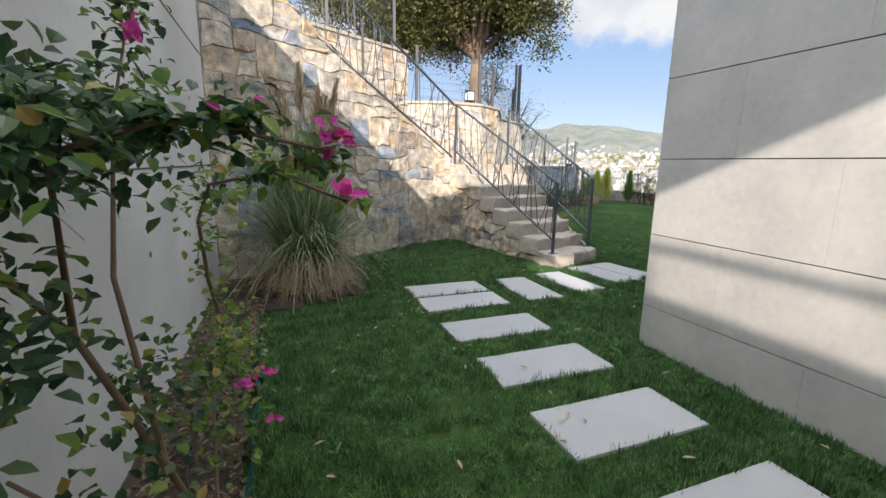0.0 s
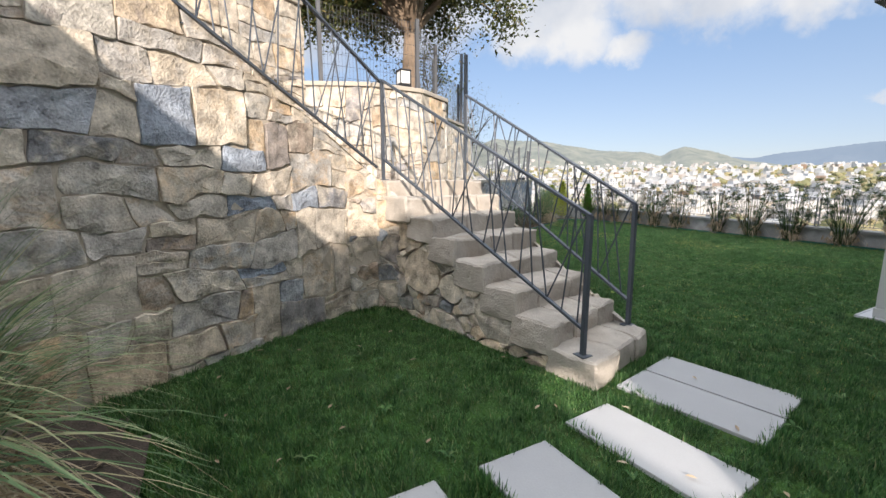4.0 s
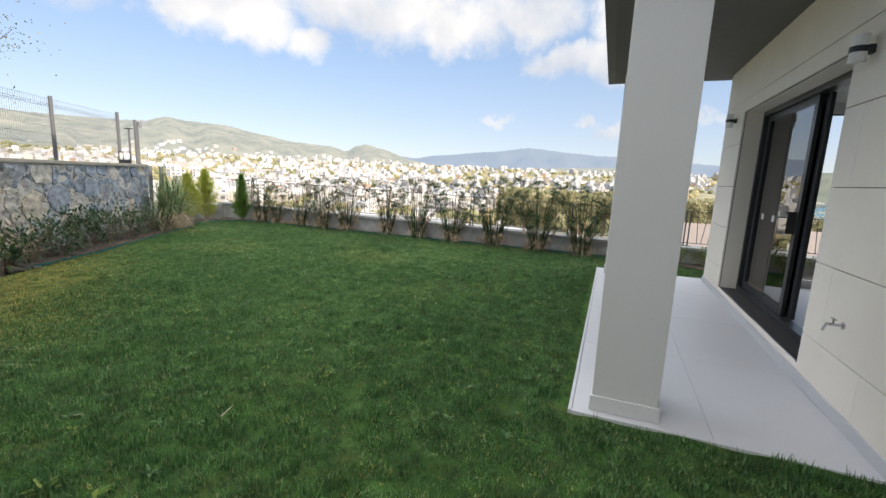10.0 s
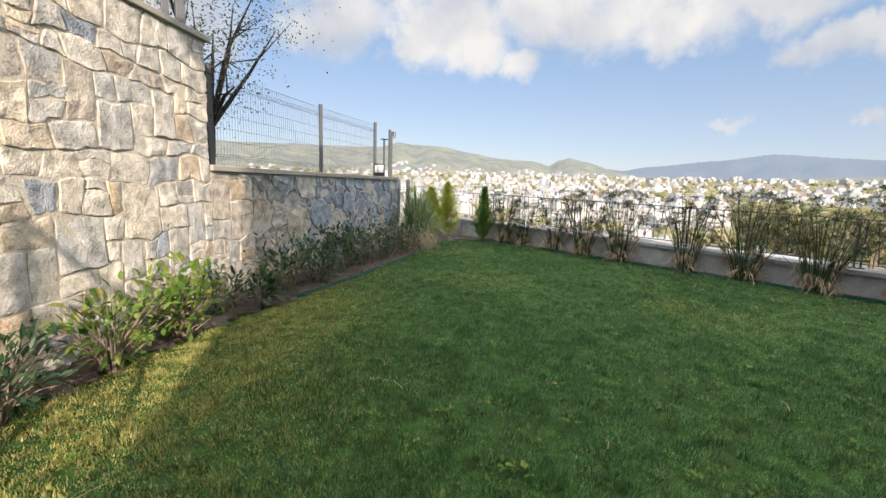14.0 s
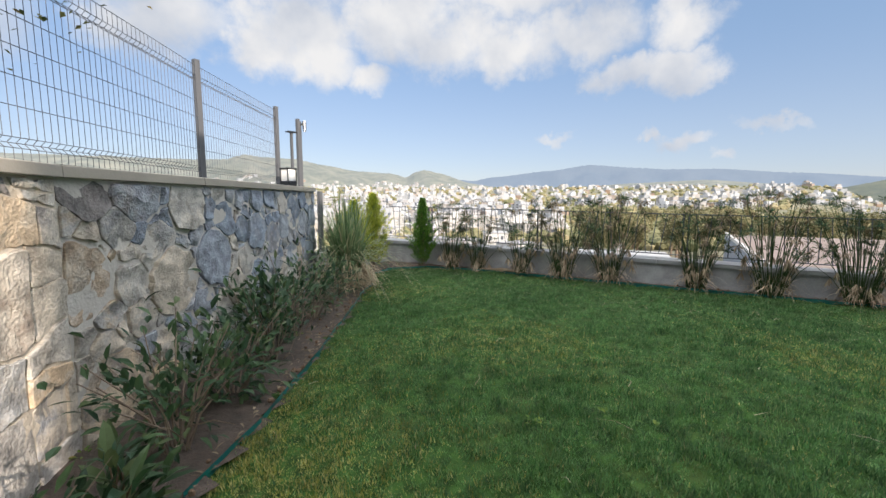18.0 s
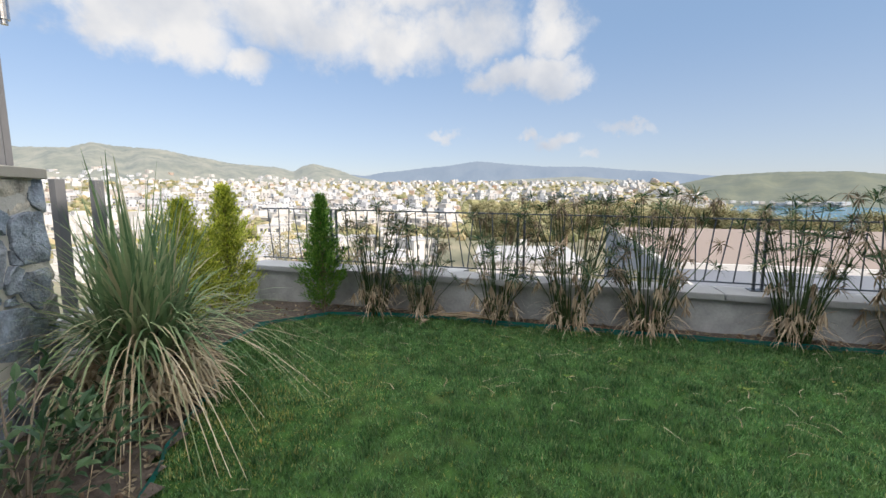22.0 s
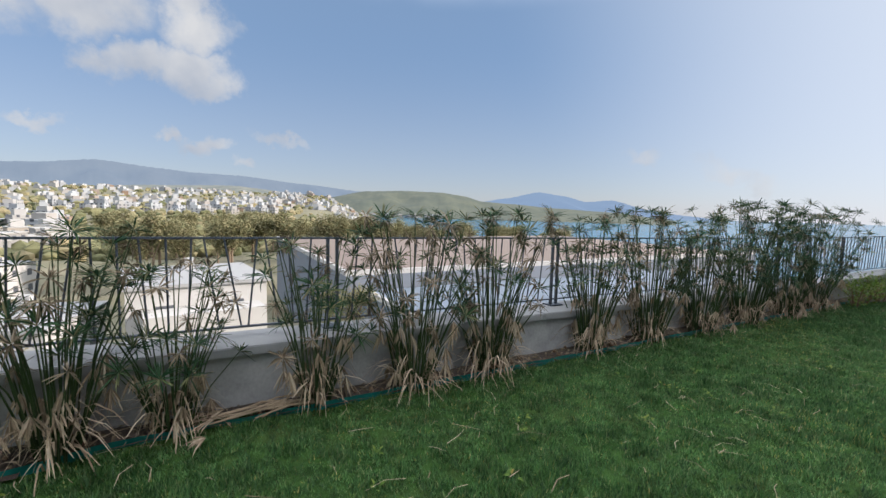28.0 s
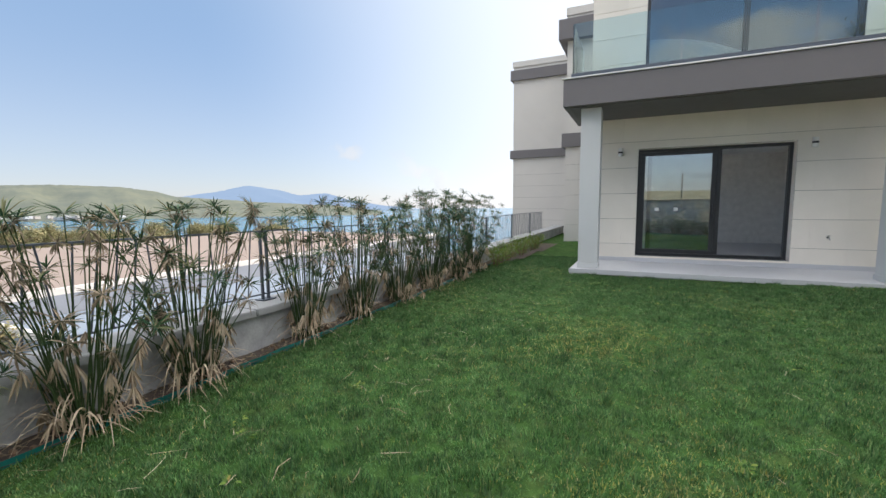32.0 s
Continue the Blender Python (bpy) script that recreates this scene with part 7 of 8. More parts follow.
def mesh_fence(posts, z0, high, label):
    """Grey weld-mesh fence: square posts, panels of thin wires with folded ribs."""
    fence = thing("mesh_fence", label, "fence")
    for (p, q) in zip(posts, posts[1:]):
        pan = new("mesh_panel")
        pan.parent = fence
        P, Q = Vector((*p, 0)), Vector((*q, 0))
        d = (Q - P).normalized()
        nrm = Vector((-d.y, d.x, 0))
        part("post", bar(bmesh.new(), P + Vector((0, 0, z0)), P + Vector((0, 0, z0 + high + 0.06)), 0.055, 0.055), M_FENCE, pan)
        if q == posts[-1]:
            part("post", bar(bmesh.new(), Q + Vector((0, 0, z0)), Q + Vector((0, 0, z0 + high + 0.06)), 0.055, 0.055), M_FENCE, pan)
        verts, faces = [], []

        def wire(a, b, r=0.0023):
            dd = (b - a).normalized()
            s = dd.orthogonal().normalized() * r
            t = dd.cross(s)
            k = len(verts)
            for e in (a, b):
                verts.extend([e + s, e - s * 0.5 + t * 0.87, e - s * 0.5 - t * 0.87])
            for i in range(3):
                faces.append((k + i, k + (i + 1) % 3, k + 3 + (i + 1) % 3, k + 3 + i))
        length = (Q - P).length
        prof = [(0.03, 0), (0.10, 0), (0.13, 0.03), (0.16, 0), (high - 0.16, 0), (high - 0.13, 0.03), (high - 0.10, 0), (high, 0)]
        n = int(length / 0.055)
        for i in range(n + 1):
            b = P + d * (length * i / n)
            for (za, oa), (zb, ob_) in zip(prof, prof[1:]):
                wire(b + nrm * oa + Vector((0, 0, z0 + za)), b + nrm * ob_ + Vector((0, 0, z0 + zb)))
        for z, o in prof + [(high * f, 0) for f in (0.28, 0.42, 0.56, 0.70)]:
            wire(P + nrm * o + Vector((0, 0, z0 + z)), Q + nrm * o + Vector((0, 0, z0 + z)), 0.003)
        sheet("wire_panel", verts, faces, M_FENCE, pan)


mesh_fence([(8.06, 13.78), (10.32, 15.30), (12.28, 16.46)], 1.62, 1.2, "grey weld-mesh fence on the low stone wall")
mesh_fence([(2.9, 9.45), (4.5, 9.55), (5.4, 10.6), (5.9, 11.6), (7.55, 13.3)], 2.96, 1.15, "grey weld-mesh fence on the high stone wall")
mesh_fence([(-0.8, 7.75), (0.9, 8.7), (2.4, 9.5)], 3.98, 1.15, "grey weld-mesh fence on the terrace wall")


def camera_post():
    p = thing("camera_post", "grey steel post with a small cylinder camera at the wall end", "post", x=12.68, y=16.42, z=1.62)
    part("pole", bar(bmesh.new(), (0, 0, 0), (0, 0, 1.13), 0.05, 0.05), M_FENCE, p)
    part("pole", bar(bmesh.new(), (0.07, 0.03, 0), (0.07, 0.03, 1.10), 0.04, 0.04), M_FENCE, p)
    part("camera_head", rod(rod(bmesh.new(), (0.10, -0.05, 0.96), (0.10, -0.05, 1.10), 0.032, 14), (0.10, -0.05, 0.93), (0.10, -0.05, 0.96), 0.02, 14), M_CHROME, p, "grey cylinder camera")
    part("bracket", boxed(0.06, 0.12, -0.05, 0.02, 1.04, 1.07, bevel=0.004), M_CHROME, p)
    q = thing("sensor_post", "thin grey post with a flat black lamp head", "post", x=12.45, y=16.32, z=1.62)
    part("pole", bar(bmesh.new(), (0, 0, 0), (0, 0, 0.87), 0.035, 0.035), M_FENCE, q)
    part("head", boxed(-0.08, 0.08, -0.05, 0.05, 0.87, 0.89, bevel=0.004), M_BLACK, q)


camera_post()
for x, y, w in ((7.50, 13.06, 0.06), (7.64, 13.07, 0.085)):
    post = thing("steel_post", "tall dark steel post on the high wall cap", "post", "posts on the high wall", x=x, y=y, z=2.99)
    part("pole", boxed(-w / 2, w / 2, -w / 2, w / 2, 0.008, 1.9, bevel=0.004), M_FENCE, post)
    part("foot_plate", boxed(-0.08, 0.08, -0.08, 0.08, 0.0, 0.008), M_FENCE, post)
for (x, y) in ((13.4, 17.02), (13.75, 17.05)):
    ob = part("fence_post", boxed(-0.04, 0.04, -0.04, 0.04, 0, 1.2, bevel=0.004), M_FENCE)
    ob.matrix_basis = pose(x, y, 0.38)
    tagged(ob, "dark square fence post on the corner wall", "post", "corner posts")

hose = part("hose", tapered_tube(bmesh.new(), [Vector((5.2 + 0.16 * math.cos(a), 2.9 + 0.10 * math.sin(a), lawn_z(5.2, 2.9) + 0.03 + 0.02 * math.sin(3 * a))) for a in [i * 0.4 for i in range(12)]], [0.006] * 12, 6), M_DRY)
tagged(hose, "loop of pale drip hose lying in the grass", "hose")


# ---- houses next door ----
def neighbour(name, x0, x1, y0, y1, bands, top, label):
    """A rendered block with grey string courses and a parapet."""
    h = tagged(new(name), label, "house")
    part("wall", boxed(x0, x1, y0, y1, -1.0, top), M_NEIGHBOUR, h)
    for a, b, o in bands:
        part("string_course", boxed(x0 - o, x1 + o, y0 - o, y1 + o, a, b, bevel=0.01), M_FASCIA, h)
    part("parapet", boxed(x0 - 0.05, x1 + 0.05, y0 - 0.05, y1 + 0.05, top + 0.004, top + 0.28), M_NEIGHBOUR, h)
    for z in (0.6, 1.2, 1.8, 2.4, 3.0):
        part("joint", boxed(x0 + 0.02, x1 - 0.02, y1 - 0.01, y1 + 0.003, z, z + 0.006), M_JOINT, h)
    return h


neighbour("house", 9.0, 14.95, -20.0, -3.67, [(3.69, 4.22, 0.14), (7.75, 8.5, 0.30)], 8.7, "beige house wing with dark grey string courses")
neighbour("house", 15.0, 18.42, -22.0, -8.48, [(3.86, 4.28, 0.14), (7.87, 8.38, 0.14)], 8.55, "beige neighbouring house with grey string courses")

# ---- below the garden: terrace roofs, a white villa, woods, town ----
M_TAN = material("tan_paving", (0.22, 0.175, 0.15), 0.85, (0.18, 0.145, 0.125), 0.8, 9, 0.05)
M_SHADEWALL = material("shade_blue_render", (0.20, 0.225, 0.27), 0.8, (0.165, 0.19, 0.23), 0.5, 8, 0.05)
M_POOLWHITE = material("pale_blue_roof", (0.17, 0.21, 0.26), 0.7, (0.14, 0.175, 0.22), 0.5, 8, 0.05)
M_TOWN = ramp_material("town_walls", [(0.0, (0.30, 0.315, 0.335)), (0.5, (0.445, 0.465, 0.49)), (0.75, (0.33, 0.31, 0.285)), (0.9, (0.40, 0.40, 0.40)), (1.0, (0.24, 0.17, 0.12))], 0.8, 0.2, 2.0, 0.0, True, 0.0, 0.1)
M_TOWN_WHITE = material("town_white", (0.46, 0.455, 0.44), 0.8, (0.38, 0.375, 0.36), 0.4, 4, 0.0)
M_TOWN_CREAM = material("town_cream", (0.40, 0.365, 0.31), 0.8, (0.33, 0.30, 0.25), 0.4, 4, 0.0)
M_TOWN_GREY = material("town_grey", (0.34, 0.335, 0.325), 0.8, (0.28, 0.275, 0.265), 0.4, 4, 0.0)
M_TOWNGLASS = material("town_windows", (0.10, 0.11, 0.13), 0.3, bump=0.0)
M_VILLA = material("villa_render", (0.50, 0.495, 0.485), 0.8, (0.44, 0.435, 0.425), 1.0, 12, 0.05)
M_SEA = material("sea_water", (0.020, 0.13, 0.22), 0.18, (0.016, 0.11, 0.19), 0.02, 0.15, 0.15)

ter = tagged(new("terrace_building"), "wide flat-roofed building below with tan paving and white parapets", "building")
# facade colour is blue-grey to stand for shade on a white wall
part("body", boxed(47.0, 90.0, -60.0, 4.5, -14.0, -4.30), M_SHADEWALL, ter)
part("roof_paving", boxed(47.4, 89.6, -59.6, 4.1, -4.296, -4.2), M_TAN, ter)
part("parapet", boxed(47.0, 47.35, -60.0, 4.5, -4.29, -3.85), M_VILLA, ter)
part("parapet", boxed(47.4, 90.0, 4.15, 4.5, -4.29, -3.85), M_VILLA, ter)
part("lower_roof", boxed(21.5, 46.9, -40.0, 3.2, -9.0, -5.6), M_POOLWHITE, ter)
part("lower_parapet", boxed(21.4, 21.7, -40.0, 3.2, -5.596, -5.2), M_VILLA, ter)
part("lower_parapet", boxed(21.8, 46.9, 2.9, 3.2, -5.596, -5.2), M_VILLA, ter)
for k in range(5):
    part("roof_light", boxed(23.0, 24.2, -6.0 * k - 3.0, -6.0 * k - 1.4, -5.59, -5.3, bevel=0.03), M_VILLA, ter)


def villa(x, y, z, w, d, h, rz, label, seed, arches=True):
    rng = random.Random(seed)
    v = thing("villa", label, "house", "white villas", x, y, z, rz)
    part("wall", boxed(-w / 2, w / 2, -d / 2, d / 2, -3.0, h), M_VILLA, v)
    part("roof", boxed(-w / 2 - 0.25, w / 2 + 0.25, -d / 2 - 0.25, d / 2 + 0.25, h + 0.003, h + 0.22), M_CAPGREY, v)
    part("annex", boxed(-w / 2 - 2.2, -w / 2 - 0.003, -d / 2 + 0.6, d / 2 - 0.8, -3.0, h * 0.62), M_VILLA, v)
    part("chimney", boxed(w * 0.2, w * 0.2 + 0.5, -0.3, 0.3, h + 0.225, h + 1.1), M_VILLA, v)
    n = max(2, int(w / 2.4))
    for s in range(1 if h < 4 else 2):
        for k in range(n):
            cx = -w / 2 + w * (k + 0.5) / n
            for sy in (-1, 1):
                win = part("window", boxed(cx - 0.55, cx + 0.55, sy * d / 2 - 0.02, sy * d / 2 + 0.03, 0.9 + 2.9 * s, 2.3 + 2.9 * s), M_VILLA, v)
                part("pane", boxed(cx - 0.46, cx + 0.46, sy * d / 2 - 0.03, sy * d / 2 + 0.036, 0.98 + 2.9 * s, 2.22 + 2.9 * s), M_TOWNGLASS, win)
        m = max(1, int(d / 3))
        for k in range(m):
            cy = -d / 2 + d * (k + 0.5) / m
            win = part("window", boxed(-w / 2 - 0.03, -w / 2 + 0.02, cy - 0.6, cy + 0.6, 0.4 + 2.9 * s, 2.4 + 2.9 * s), M_VILLA, v)
            part("pane", boxed(-w / 2 - 0.036, -w / 2 + 0.03, cy - 0.5, cy + 0.5, 0.5 + 2.9 * s, 2.3 + 2.9 * s), M_TOWNGLASS, win)
    return v


villa(48.0, 15.5, -7.2, 9.0, 8.0, 3.4, 8, "low white villa with a flat roof below the garden", 1)
villa(45.0, 24.5, -8.6, 6.5, 6.5, 3.2, -12, "small white house with a domed annex below the garden", 2)
rng_v = random.Random(61)
for k in range(26):
    az, r = rng_v.uniform(34, 84), rng_v.uniform(70, 190)
    if 76 < az and r > 85:
        continue
    x, y = EYE_C[0] + r * math.sin(radians(az)), EYE_C[1] + r * math.cos(radians(az))
    villa(x, y, land_z(x, y), rng_v.uniform(8, 13), rng_v.uniform(7, 10), rng_v.choice((3.2, 6.1, 6.1)), rng_v.uniform(-30, 60), "white flat-roofed house on the slope below", 100 + k)


def town():
    """The white town on the valley floor and up the slopes, with gardens between."""
    rng = random.Random(123)
    V, F, WV, WF, TV, TF = [], [], [], [], [], []
    near = []

    def cube(vs, fs, c, s, rot):
        k = len(vs)
        for dz in (0, 1):
            for dx, dy in ((-1, -1), (1, -1), (1, 1), (-1, 1)):
                X, Y = dx * s[0] / 2, dy * s[1] / 2
                vs.append((c[0] + X * math.cos(rot) - Y * math.sin(rot), c[1] + X * math.sin(rot) + Y * math.cos(rot), c[2] + dz * s[2]))
        fs.extend([(k, k + 3, k + 2, k + 1), (k + 4, k + 5, k + 6, k + 7)] + [(k + i, k + (i + 1) % 4, k + 4 + (i + 1) % 4, k + 4 + i) for i in range(4)])

    for i in range(2700):
        az = rng.uniform(18, 108)
        r = 200 * (1750 / 200) ** rng.random()
        if az > 76 and r < 560:
            continue
        if az > 98 and r < 700:
            continue
        dens = noise.noise((r * 0.006, az * 0.13, 2)) + 0.35
        if rng.random() > dens + 0.35:
            continue
        x, y = EYE_C[0] + r * math.sin(radians(az)), EYE_C[1] + r * math.cos(radians(az))
        z = land_z(x, y) - 1.0
        g = 1.0 + r / 2500
        s = (rng.uniform(7, 14) * g, rng.uniform(6, 10) * g, rng.choice((3.4, 5, 5.5, 7.5)) * g)
        rot = rng.choice((0.3, 0.5, -0.2, 1.0)) + rng.uniform(-0.15, 0.15)
        if r < 300:
            near.append((x, y, z, s, rot, rng.random()))
            continue
        cube(V, F, (x, y, z), s, rot)
        if rng.random() < 0.6:
            off = rng.uniform(-0.3, 0.3) * s[0]
            cube(V, F, (x + off * math.cos(rot), y + off * math.sin(rot), z + s[2] + 0.01), (s[0] * 0.5, s[1] * 0.6, 3.0 * g), rot)
        if r < 700:
            fl = int(s[2] / 2.5)
            for f in range(fl):
                for k in range(3):
                    for sy in (-1, 1):
                        X, Y = (k - 1) * s[0] * 0.3, sy * s[1] / 2
                        c = (x + X * math.cos(rot) - Y * math.sin(rot), y + X * math.sin(rot) + Y * math.cos(rot), z + 1.6 + f * 2.5 * g)
                        cube(WV, WF, c, (s[0] * 0.14, 0.12, 1.3 * g), rot)
                for k in range(2):
                    for sx in (-1, 1):
                        X, Y = sx * s[0] / 2, (k - 0.5) * s[1] * 0.45
                        c = (x + X * math.cos(rot) - Y * math.sin(rot), y + X * math.sin(rot) + Y * math.cos(rot), z + 1.6 + f * 2.5 * g)
                        cube(WV, WF, c, (0.12, s[1] * 0.16, 1.3 * g), rot)
    pane = mesh_of(boxed(-0.5, 0.5, -0.5, 0.5, -0.5, 0.5), "window"); pane.materials.append(M_TOWNGLASS)
    for x, y, z, s, rot, f in near:
        away = Vector((x - EYE_C[0], y - EYE_C[1], 0))
        house = thing("town_house", "white flat-roofed town house in the valley", "house", "town houses in the valley", x, y, z, math.degrees(rot))
        part("wall", boxed(-s[0] / 2, s[0] / 2, -s[1] / 2, s[1] / 2, 0, s[2]), (M_TOWN_WHITE, M_TOWN_CREAM, M_TOWN_GREY)[int(f * 2.99)], house)
        part("roof", boxed(-s[0] / 2 - 0.3, s[0] / 2 + 0.3, -s[1] / 2 - 0.3, s[1] / 2 + 0.3, s[2] + 0.005, s[2] + 0.35), M_TOWN_WHITE, house)
        if f < 0.65:
            off = (f - 0.3) * 0.6 * s[0]
            part("upper_storey", boxed(off - s[0] * 0.25, off + s[0] * 0.25, -s[1] * 0.3, s[1] * 0.3, s[2] + 0.355, s[2] + 3.2), M_TOWN_WHITE, house)
        elif f > 0.8:
            part("parapet", boxed(-s[0] * 0.5, s[0] * 0.5, -s[1] * 0.5 - 0.05, -s[1] * 0.5 + 0.15, s[2] + 0.355, s[2] + 1.1), M_TOWN_CREAM, house)
        for k in range(int(s[2] / 2.5)):
            for ax in (0, 1):
                for sg in (-1, 1):
                    nrm = Vector((sg * math.cos(rot), sg * math.sin(rot), 0)) if ax == 0 else Vector((-sg * math.sin(rot), sg * math.cos(rot), 0))
                    if nrm.dot(away) > -0.2 * away.length:
                        continue
                    for j in ((-0.28, 0.28) if ax == 0 else (-0.33, 0.0, 0.33)):
                        wide = 1.1 + 0.8 * ((k + int(j * 10) + int(f * 10)) % 3 == 0)
                        m = pose(sg * s[0] / 2, j * s[1], 1.7 + k * 2.5) @ Matrix.Diagonal((0.12, wide, 1.4, 1)) if ax == 0 else pose(j * s[0], sg * s[1] / 2, 1.7 + k * 2.5) @ Matrix.Diagonal((wide, 0.12, 1.4, 1))
                        shared("window", pane, house, m)
    tagged(sheet("town_houses", V, F, M_TOWN), "white flat-roofed town spread over the valley and slopes", "town", kind="stuff")
    tagged(sheet("town_windows", WV, WF, M_TOWNGLASS), "dark windows of the town's houses", "windows", kind="stuff")
    # tree clumps between the houses
    ico = bmesh.new(); bmesh.ops.create_icosphere(ico, subdivisions=1, radius=1.0)
    iv, if_ = [v.co.copy() for v in ico.verts], [[v.index for v in f.verts] for f in ico.faces]
    ico.free()
    for i in range(4600):
        az = rng.uniform(15, 112)
        r = 170 * (1900 / 170) ** rng.random()
        if az > 101 and r < 800:
            continue
        x, y = EYE_C[0] + r * math.sin(radians(az)), EYE_C[1] + r * math.cos(radians(az))
        z = land_z(x, y)
        s = rng.uniform(1.6, 3.8) * (1 + r / 1400)
        k = len(TV)
        for v in iv:
            q = v * (1 + 0.5 * noise.noise(v * 1.7 + Vector((i * 3.1, 0, 0))))
            TV.append((x + q.x * s, y + q.y * s, z + s * 0.4 + q.z * s * 0.75))
        TF.extend([[k + a for a in f] for f in if_])
    tagged(sheet("town_trees", TV, TF, M_WOODS), "dull green trees between the town's houses", "trees", kind="stuff")


town()


def woods():
    """The pine and eucalyptus wood between the garden and the bay."""
    protos = []
    rng = random.Random(71)
    for k in range(4):
        h = (10, 12, 9, 11)[k]
        protos.append(broad_tree("wood_tree", "dull green tree of the wood below the garden", (0, 0, 0), (0.2, 0.1, h * 0.45), (0, 0, h * 0.72), (3.0, 3.0, h * 0.32), 3400, 0.5, 200 + k, M_WOODS, M_BARK, 0.28, 9, 0.0))
        protos[-1]["group"] = "trees of the wood"
    used = 0
    for i in range(74):
        az, r = rng.uniform(78, 133), rng.uniform(95, 190)
        if az > 108:
            r = rng.uniform(125, 200)
        x, y = EYE_C[0] + r * math.sin(radians(az)), EYE_C[1] + r * math.cos(radians(az))
        top = 1.5 - r * math.tan(radians(0.7 + 0.75 * max(0, az - 96) / 22 + rng.uniform(0, 1.6)))
        k = i % 4
        h = (10, 12, 9, 11)[k] * 1.02
        m = pose(x, y, top - h, 0, 0, rng.uniform(0, 360))
        if i < 4:
            protos[k].matrix_basis = m
        else:
            copy_thing(protos[k], m)


woods()
for x, y, h, s in ((24.5, 19.0, 4.2, 81), (30.0, 24.0, 5.0, 82), (27.0, 11.0, 3.6, 83), (36.0, 30.0, 6.0, 84), (33.0, 8.5, 3.8, 85)):
    z = land_z(x, y)
    broad_tree("garden_tree", "olive-green garden tree on the slope below", (x, y, z), (x, y + 0.1, z + h * 0.4), (x, y, z + h * 0.7), (h * 0.36, h * 0.36, h * 0.32), 4500, 0.14, s, M_WOODS, M_BARK, 0.12, 9, 0.0)["group"] = "garden trees below"


# ---- distance: ridges, the bay, far mountains ----
def ridge_point(radius, depth, table, low, az, f):
    crest = 1.5 + radius * math.tan(radians(skyline(az, table)))
    r = radius - depth * (1 - f)
    z = low + (crest - low) * f ** 0.85
    z += (crest - low) * f * (1 - f) * 0.88 * noise.noise((az * 0.35, f * 3.0, radius * 0.01)) + (crest - low) * 0.025 * noise.noise((az * 3.0, f * 9, 1))
    return (EYE_C[0] + r * math.sin(radians(az)), EYE_C[1] + r * math.cos(radians(az)), z)


def ridge(name, radius, depth, table, low, mat, label):
    """A hill range seen from the garden: its crest follows heading and height, its slope runs down towards the viewer."""
    az0, az1 = table[0][0], table[-1][0]
    n, rows = int((az1 - az0) / 0.25), 14
    verts = [ridge_point(radius, depth, table, low, az0 + (az1 - az0) * i / n, j / rows) for j in range(rows + 1) for i in range(n + 1)]
    faces = []
    for j in range(rows):
        for i in range(n):
            a = j * (n + 1) + i
            faces.append((a, a + 1, a + n + 2, a + n + 1))
    return tagged(sheet(name, verts, faces, mat, smooth_faces=True), label, "hills", kind="structure")


# aerial haze is painted into these colours as emission
M_HILL = hazed_material("hazed_hill_scrub", (0.29, 0.27, 0.19), (0.05, 0.068, 0.038), (0.25, 0.28, 0.30), 0.48, 0.012, 0.07)
M_HILL_FAR = hazed_material("hill_haze_blue", (0.16, 0.17, 0.16), (0.09, 0.11, 0.12), (0.21, 0.26, 0.335), 0.78, 0.004, 0.03)
M_CAPE = hazed_material("hazed_cape_scrub", (0.15, 0.155, 0.08), (0.045, 0.06, 0.032), (0.16, 0.18, 0.18), 0.5, 0.011, 0.06)
M_MOUNT = hazed_material("mountain_haze_blue", (0.12, 0.15, 0.18), (0.10, 0.13, 0.16), (0.20, 0.27, 0.38), 0.9, 0.002, 0.02)
HILLS = [(5, 3.8), (20, 4.3), (31, 4.45), (34, 4.6), (36, 5.25), (38, 5.0), (41.7, 4.9), (45.5, 4.2), (49.3, 3.55), (53.8, 3.3), (55.8, 2.8), (57, 3.5), (58.2, 3.8), (60, 3.4), (64.6, 2.0), (68, 1.5), (76, 1.3), (84, 1.9), (92, 2.2), (99, 1.6), (104, 0.4)]
ridge("backdrop_hills", 2500, 1100, HILLS, -10, M_HILL, "grey-green scrub hills with painted haze behind the town")


def hill_houses():
    """White houses on the slopes behind the town, and the terraced estate beside the knoll."""
    rng = random.Random(31)
    verts, faces = [], []
    for i in range(330):
        if i < 90:
            az, f = rng.uniform(54.4, 57.2), rng.uniform(0.30, 0.52)
        else:
            az, f = rng.uniform(32, 98), rng.uniform(0.05, 0.34)
        x, y, z = ridge_point(2500, 1100, HILLS, -10, az, f)
        w, d, h = rng.uniform(9, 20), rng.uniform(8, 12), rng.uniform(5, 9)
        k = len(verts)
        for dz in (-3, h):
            verts += [(x - w / 2, y - d / 2, z + dz), (x + w / 2, y - d / 2, z + dz), (x + w / 2, y + d / 2, z + dz), (x - w / 2, y + d / 2, z + dz)]
        faces += [(k + 4, k + 5, k + 6, k + 7)] + [(k + a, k + (a + 1) % 4, k + 4 + (a + 1) % 4, k + 4 + a) for a in range(4)]
    tagged(sheet("hill_houses", verts, faces, M_TOWN), "white houses scattered on the slopes behind the town", "houses", kind="stuff")


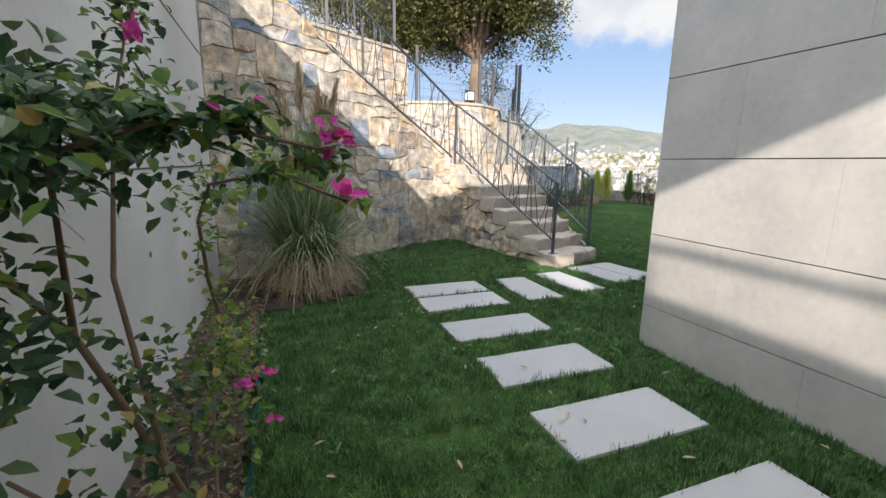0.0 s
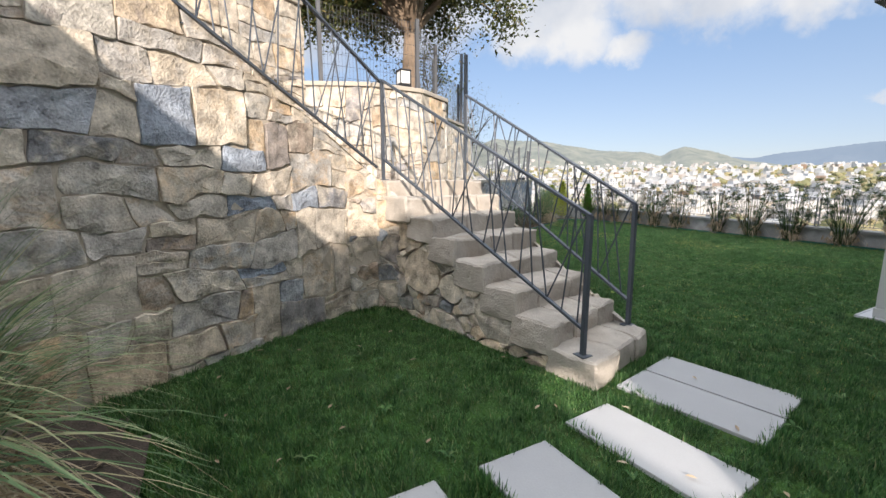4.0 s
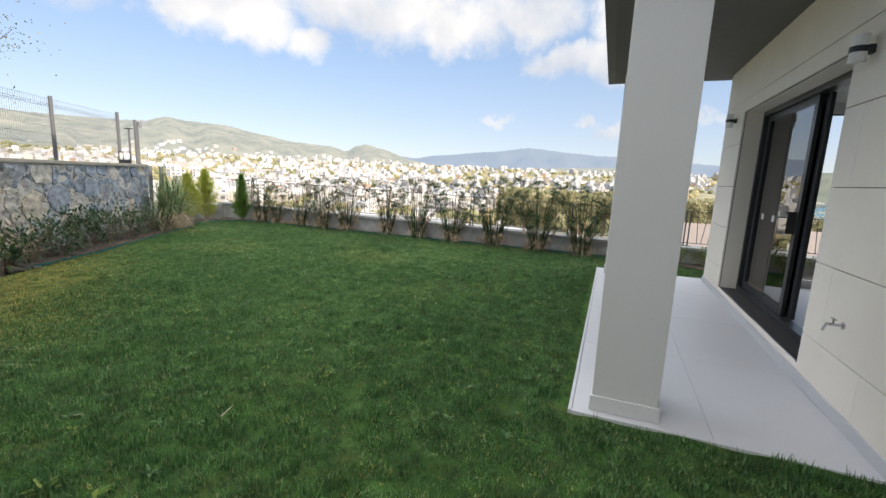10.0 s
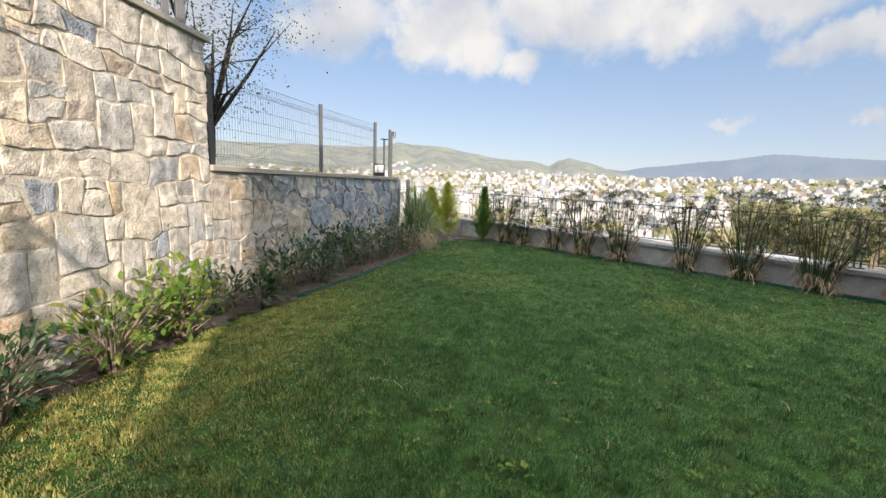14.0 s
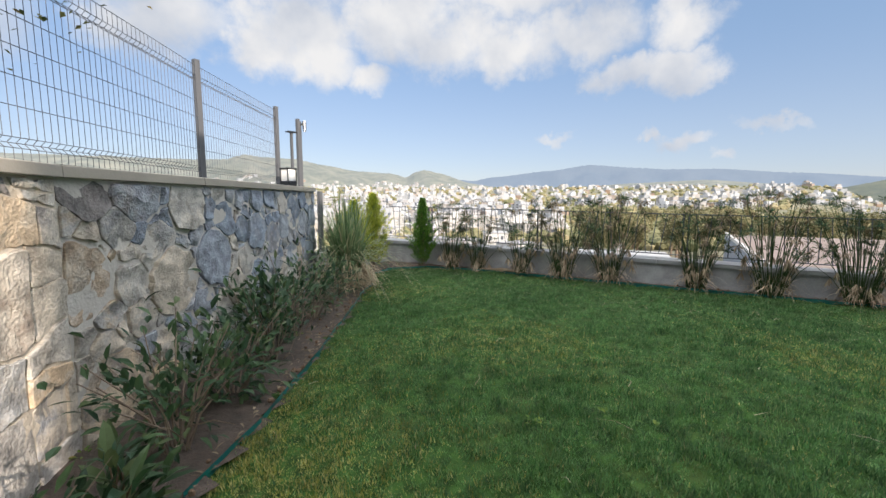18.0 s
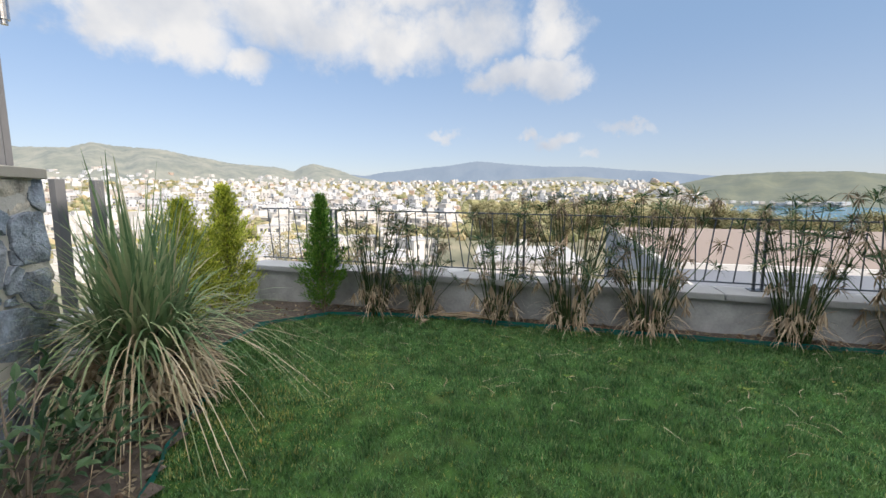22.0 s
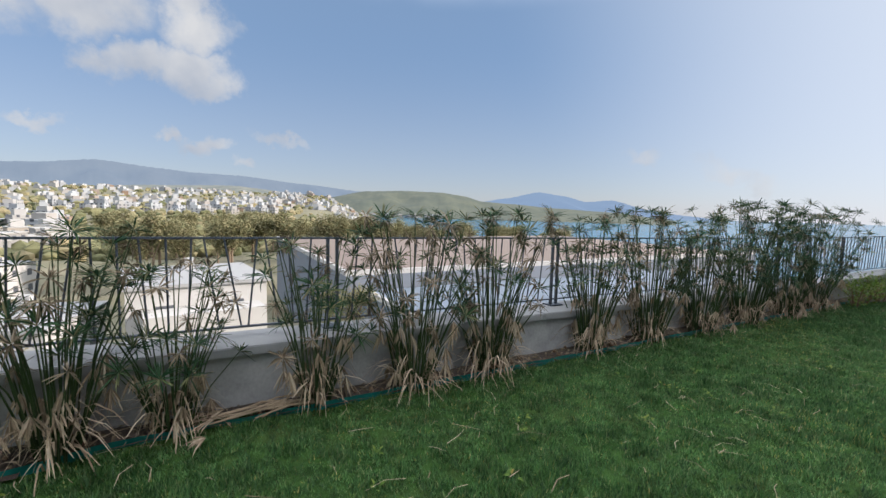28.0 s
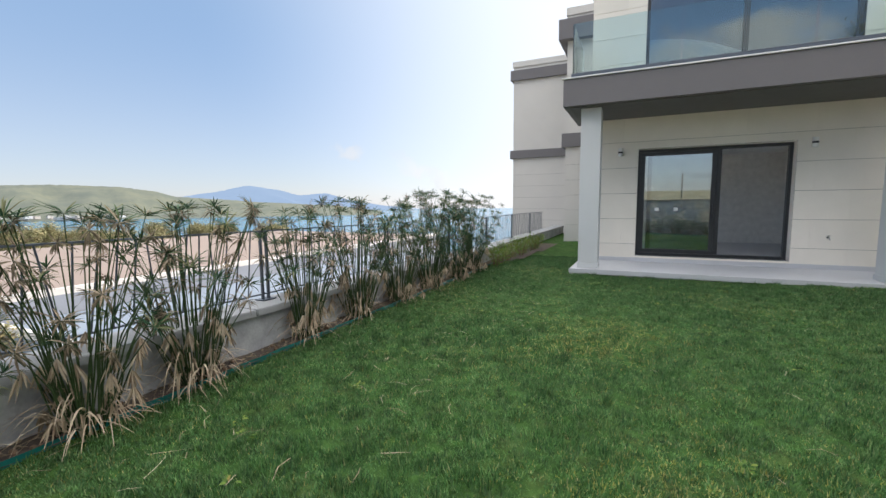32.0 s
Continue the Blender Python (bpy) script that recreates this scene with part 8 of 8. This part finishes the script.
hill_houses()
ridge("backdrop_far_ridge", 3400, 700, [(56, 2.0), (62, 2.6), (64.6, 2.35), (67.4, 2.85), (74.6, 3.6), (79.5, 4.25), (85, 3.75), (88, 3.5), (93, 3.4), (100, 2.75), (108, 2.0), (112, 1.2), (117, 0.2)], -20, M_HILL_FAR, "ridge beyond the town, blue-grey with painted haze")
ridge("backdrop_cape", 2600, 650, [(99, 0.2), (103, 1.1), (108, 2.1), (113, 2.3), (118, 2.2), (121, 1.8), (123.4, 1.15), (127, 0.9), (133, 0.45), (140, 0.1), (147, -0.7)], SEA_Z, M_CAPE, "green scrub headland with painted haze across the bay")
ridge("backdrop_mountains", 4600, 300, [(119, 0.2), (123.4, 1.1), (126.5, 1.6), (130.9, 2.5), (134, 2.05), (136.8, 1.35), (139.8, 1.6), (144, 0.5), (148, -0.1), (152, -0.5)], SEA_Z, M_MOUNT, "far mountains over the sea, blue with painted haze")
verts, faces = [], []
for j, r in enumerate([380, 600, 1000, 1700, 3000, 4900]):
    for i in range(40):
        a = radians(96 + 3.0 * i)
        verts.append((EYE_C[0] + r * math.sin(a), EYE_C[1] + r * math.cos(a), SEA_Z))
for j in range(5):
    for i in range(39):
        a = j * 40 + i
        faces.append((a, a + 1, a + 41, a + 40))
tagged(sheet("water", verts, faces, M_SEA), "blue sea of the bay", "sea", kind="structure")
# the shore: white houses and boats across the bay
rng_s = random.Random(15)
verts, faces = [], []
for i in range(150):
    az, r = rng_s.uniform(100, 118), rng_s.uniform(1930, 2080)
    if az < 108:
        r = rng_s.uniform(1500, 2000)
    x, y = EYE_C[0] + r * math.sin(radians(az)), EYE_C[1] + r * math.cos(radians(az))
    w, h = rng_s.uniform(8, 26), rng_s.uniform(6, 12)
    z = SEA_Z + rng_s.uniform(0, 10)
    k = len(verts)
    for dz in (0, h):
        verts += [(x - w / 2, y - w / 2, z + dz), (x + w / 2, y - w / 2, z + dz), (x + w / 2, y + w / 2, z + dz), (x - w / 2, y + w / 2, z + dz)]
    faces += [(k + 4, k + 5, k + 6, k + 7)] + [(k + a, k + (a + 1) % 4, k + 4 + (a + 1) % 4, k + 4 + a) for a in range(4)]
tagged(sheet("shore_houses", verts, faces, M_TOWN), "white houses along the far shore", "houses", kind="stuff")
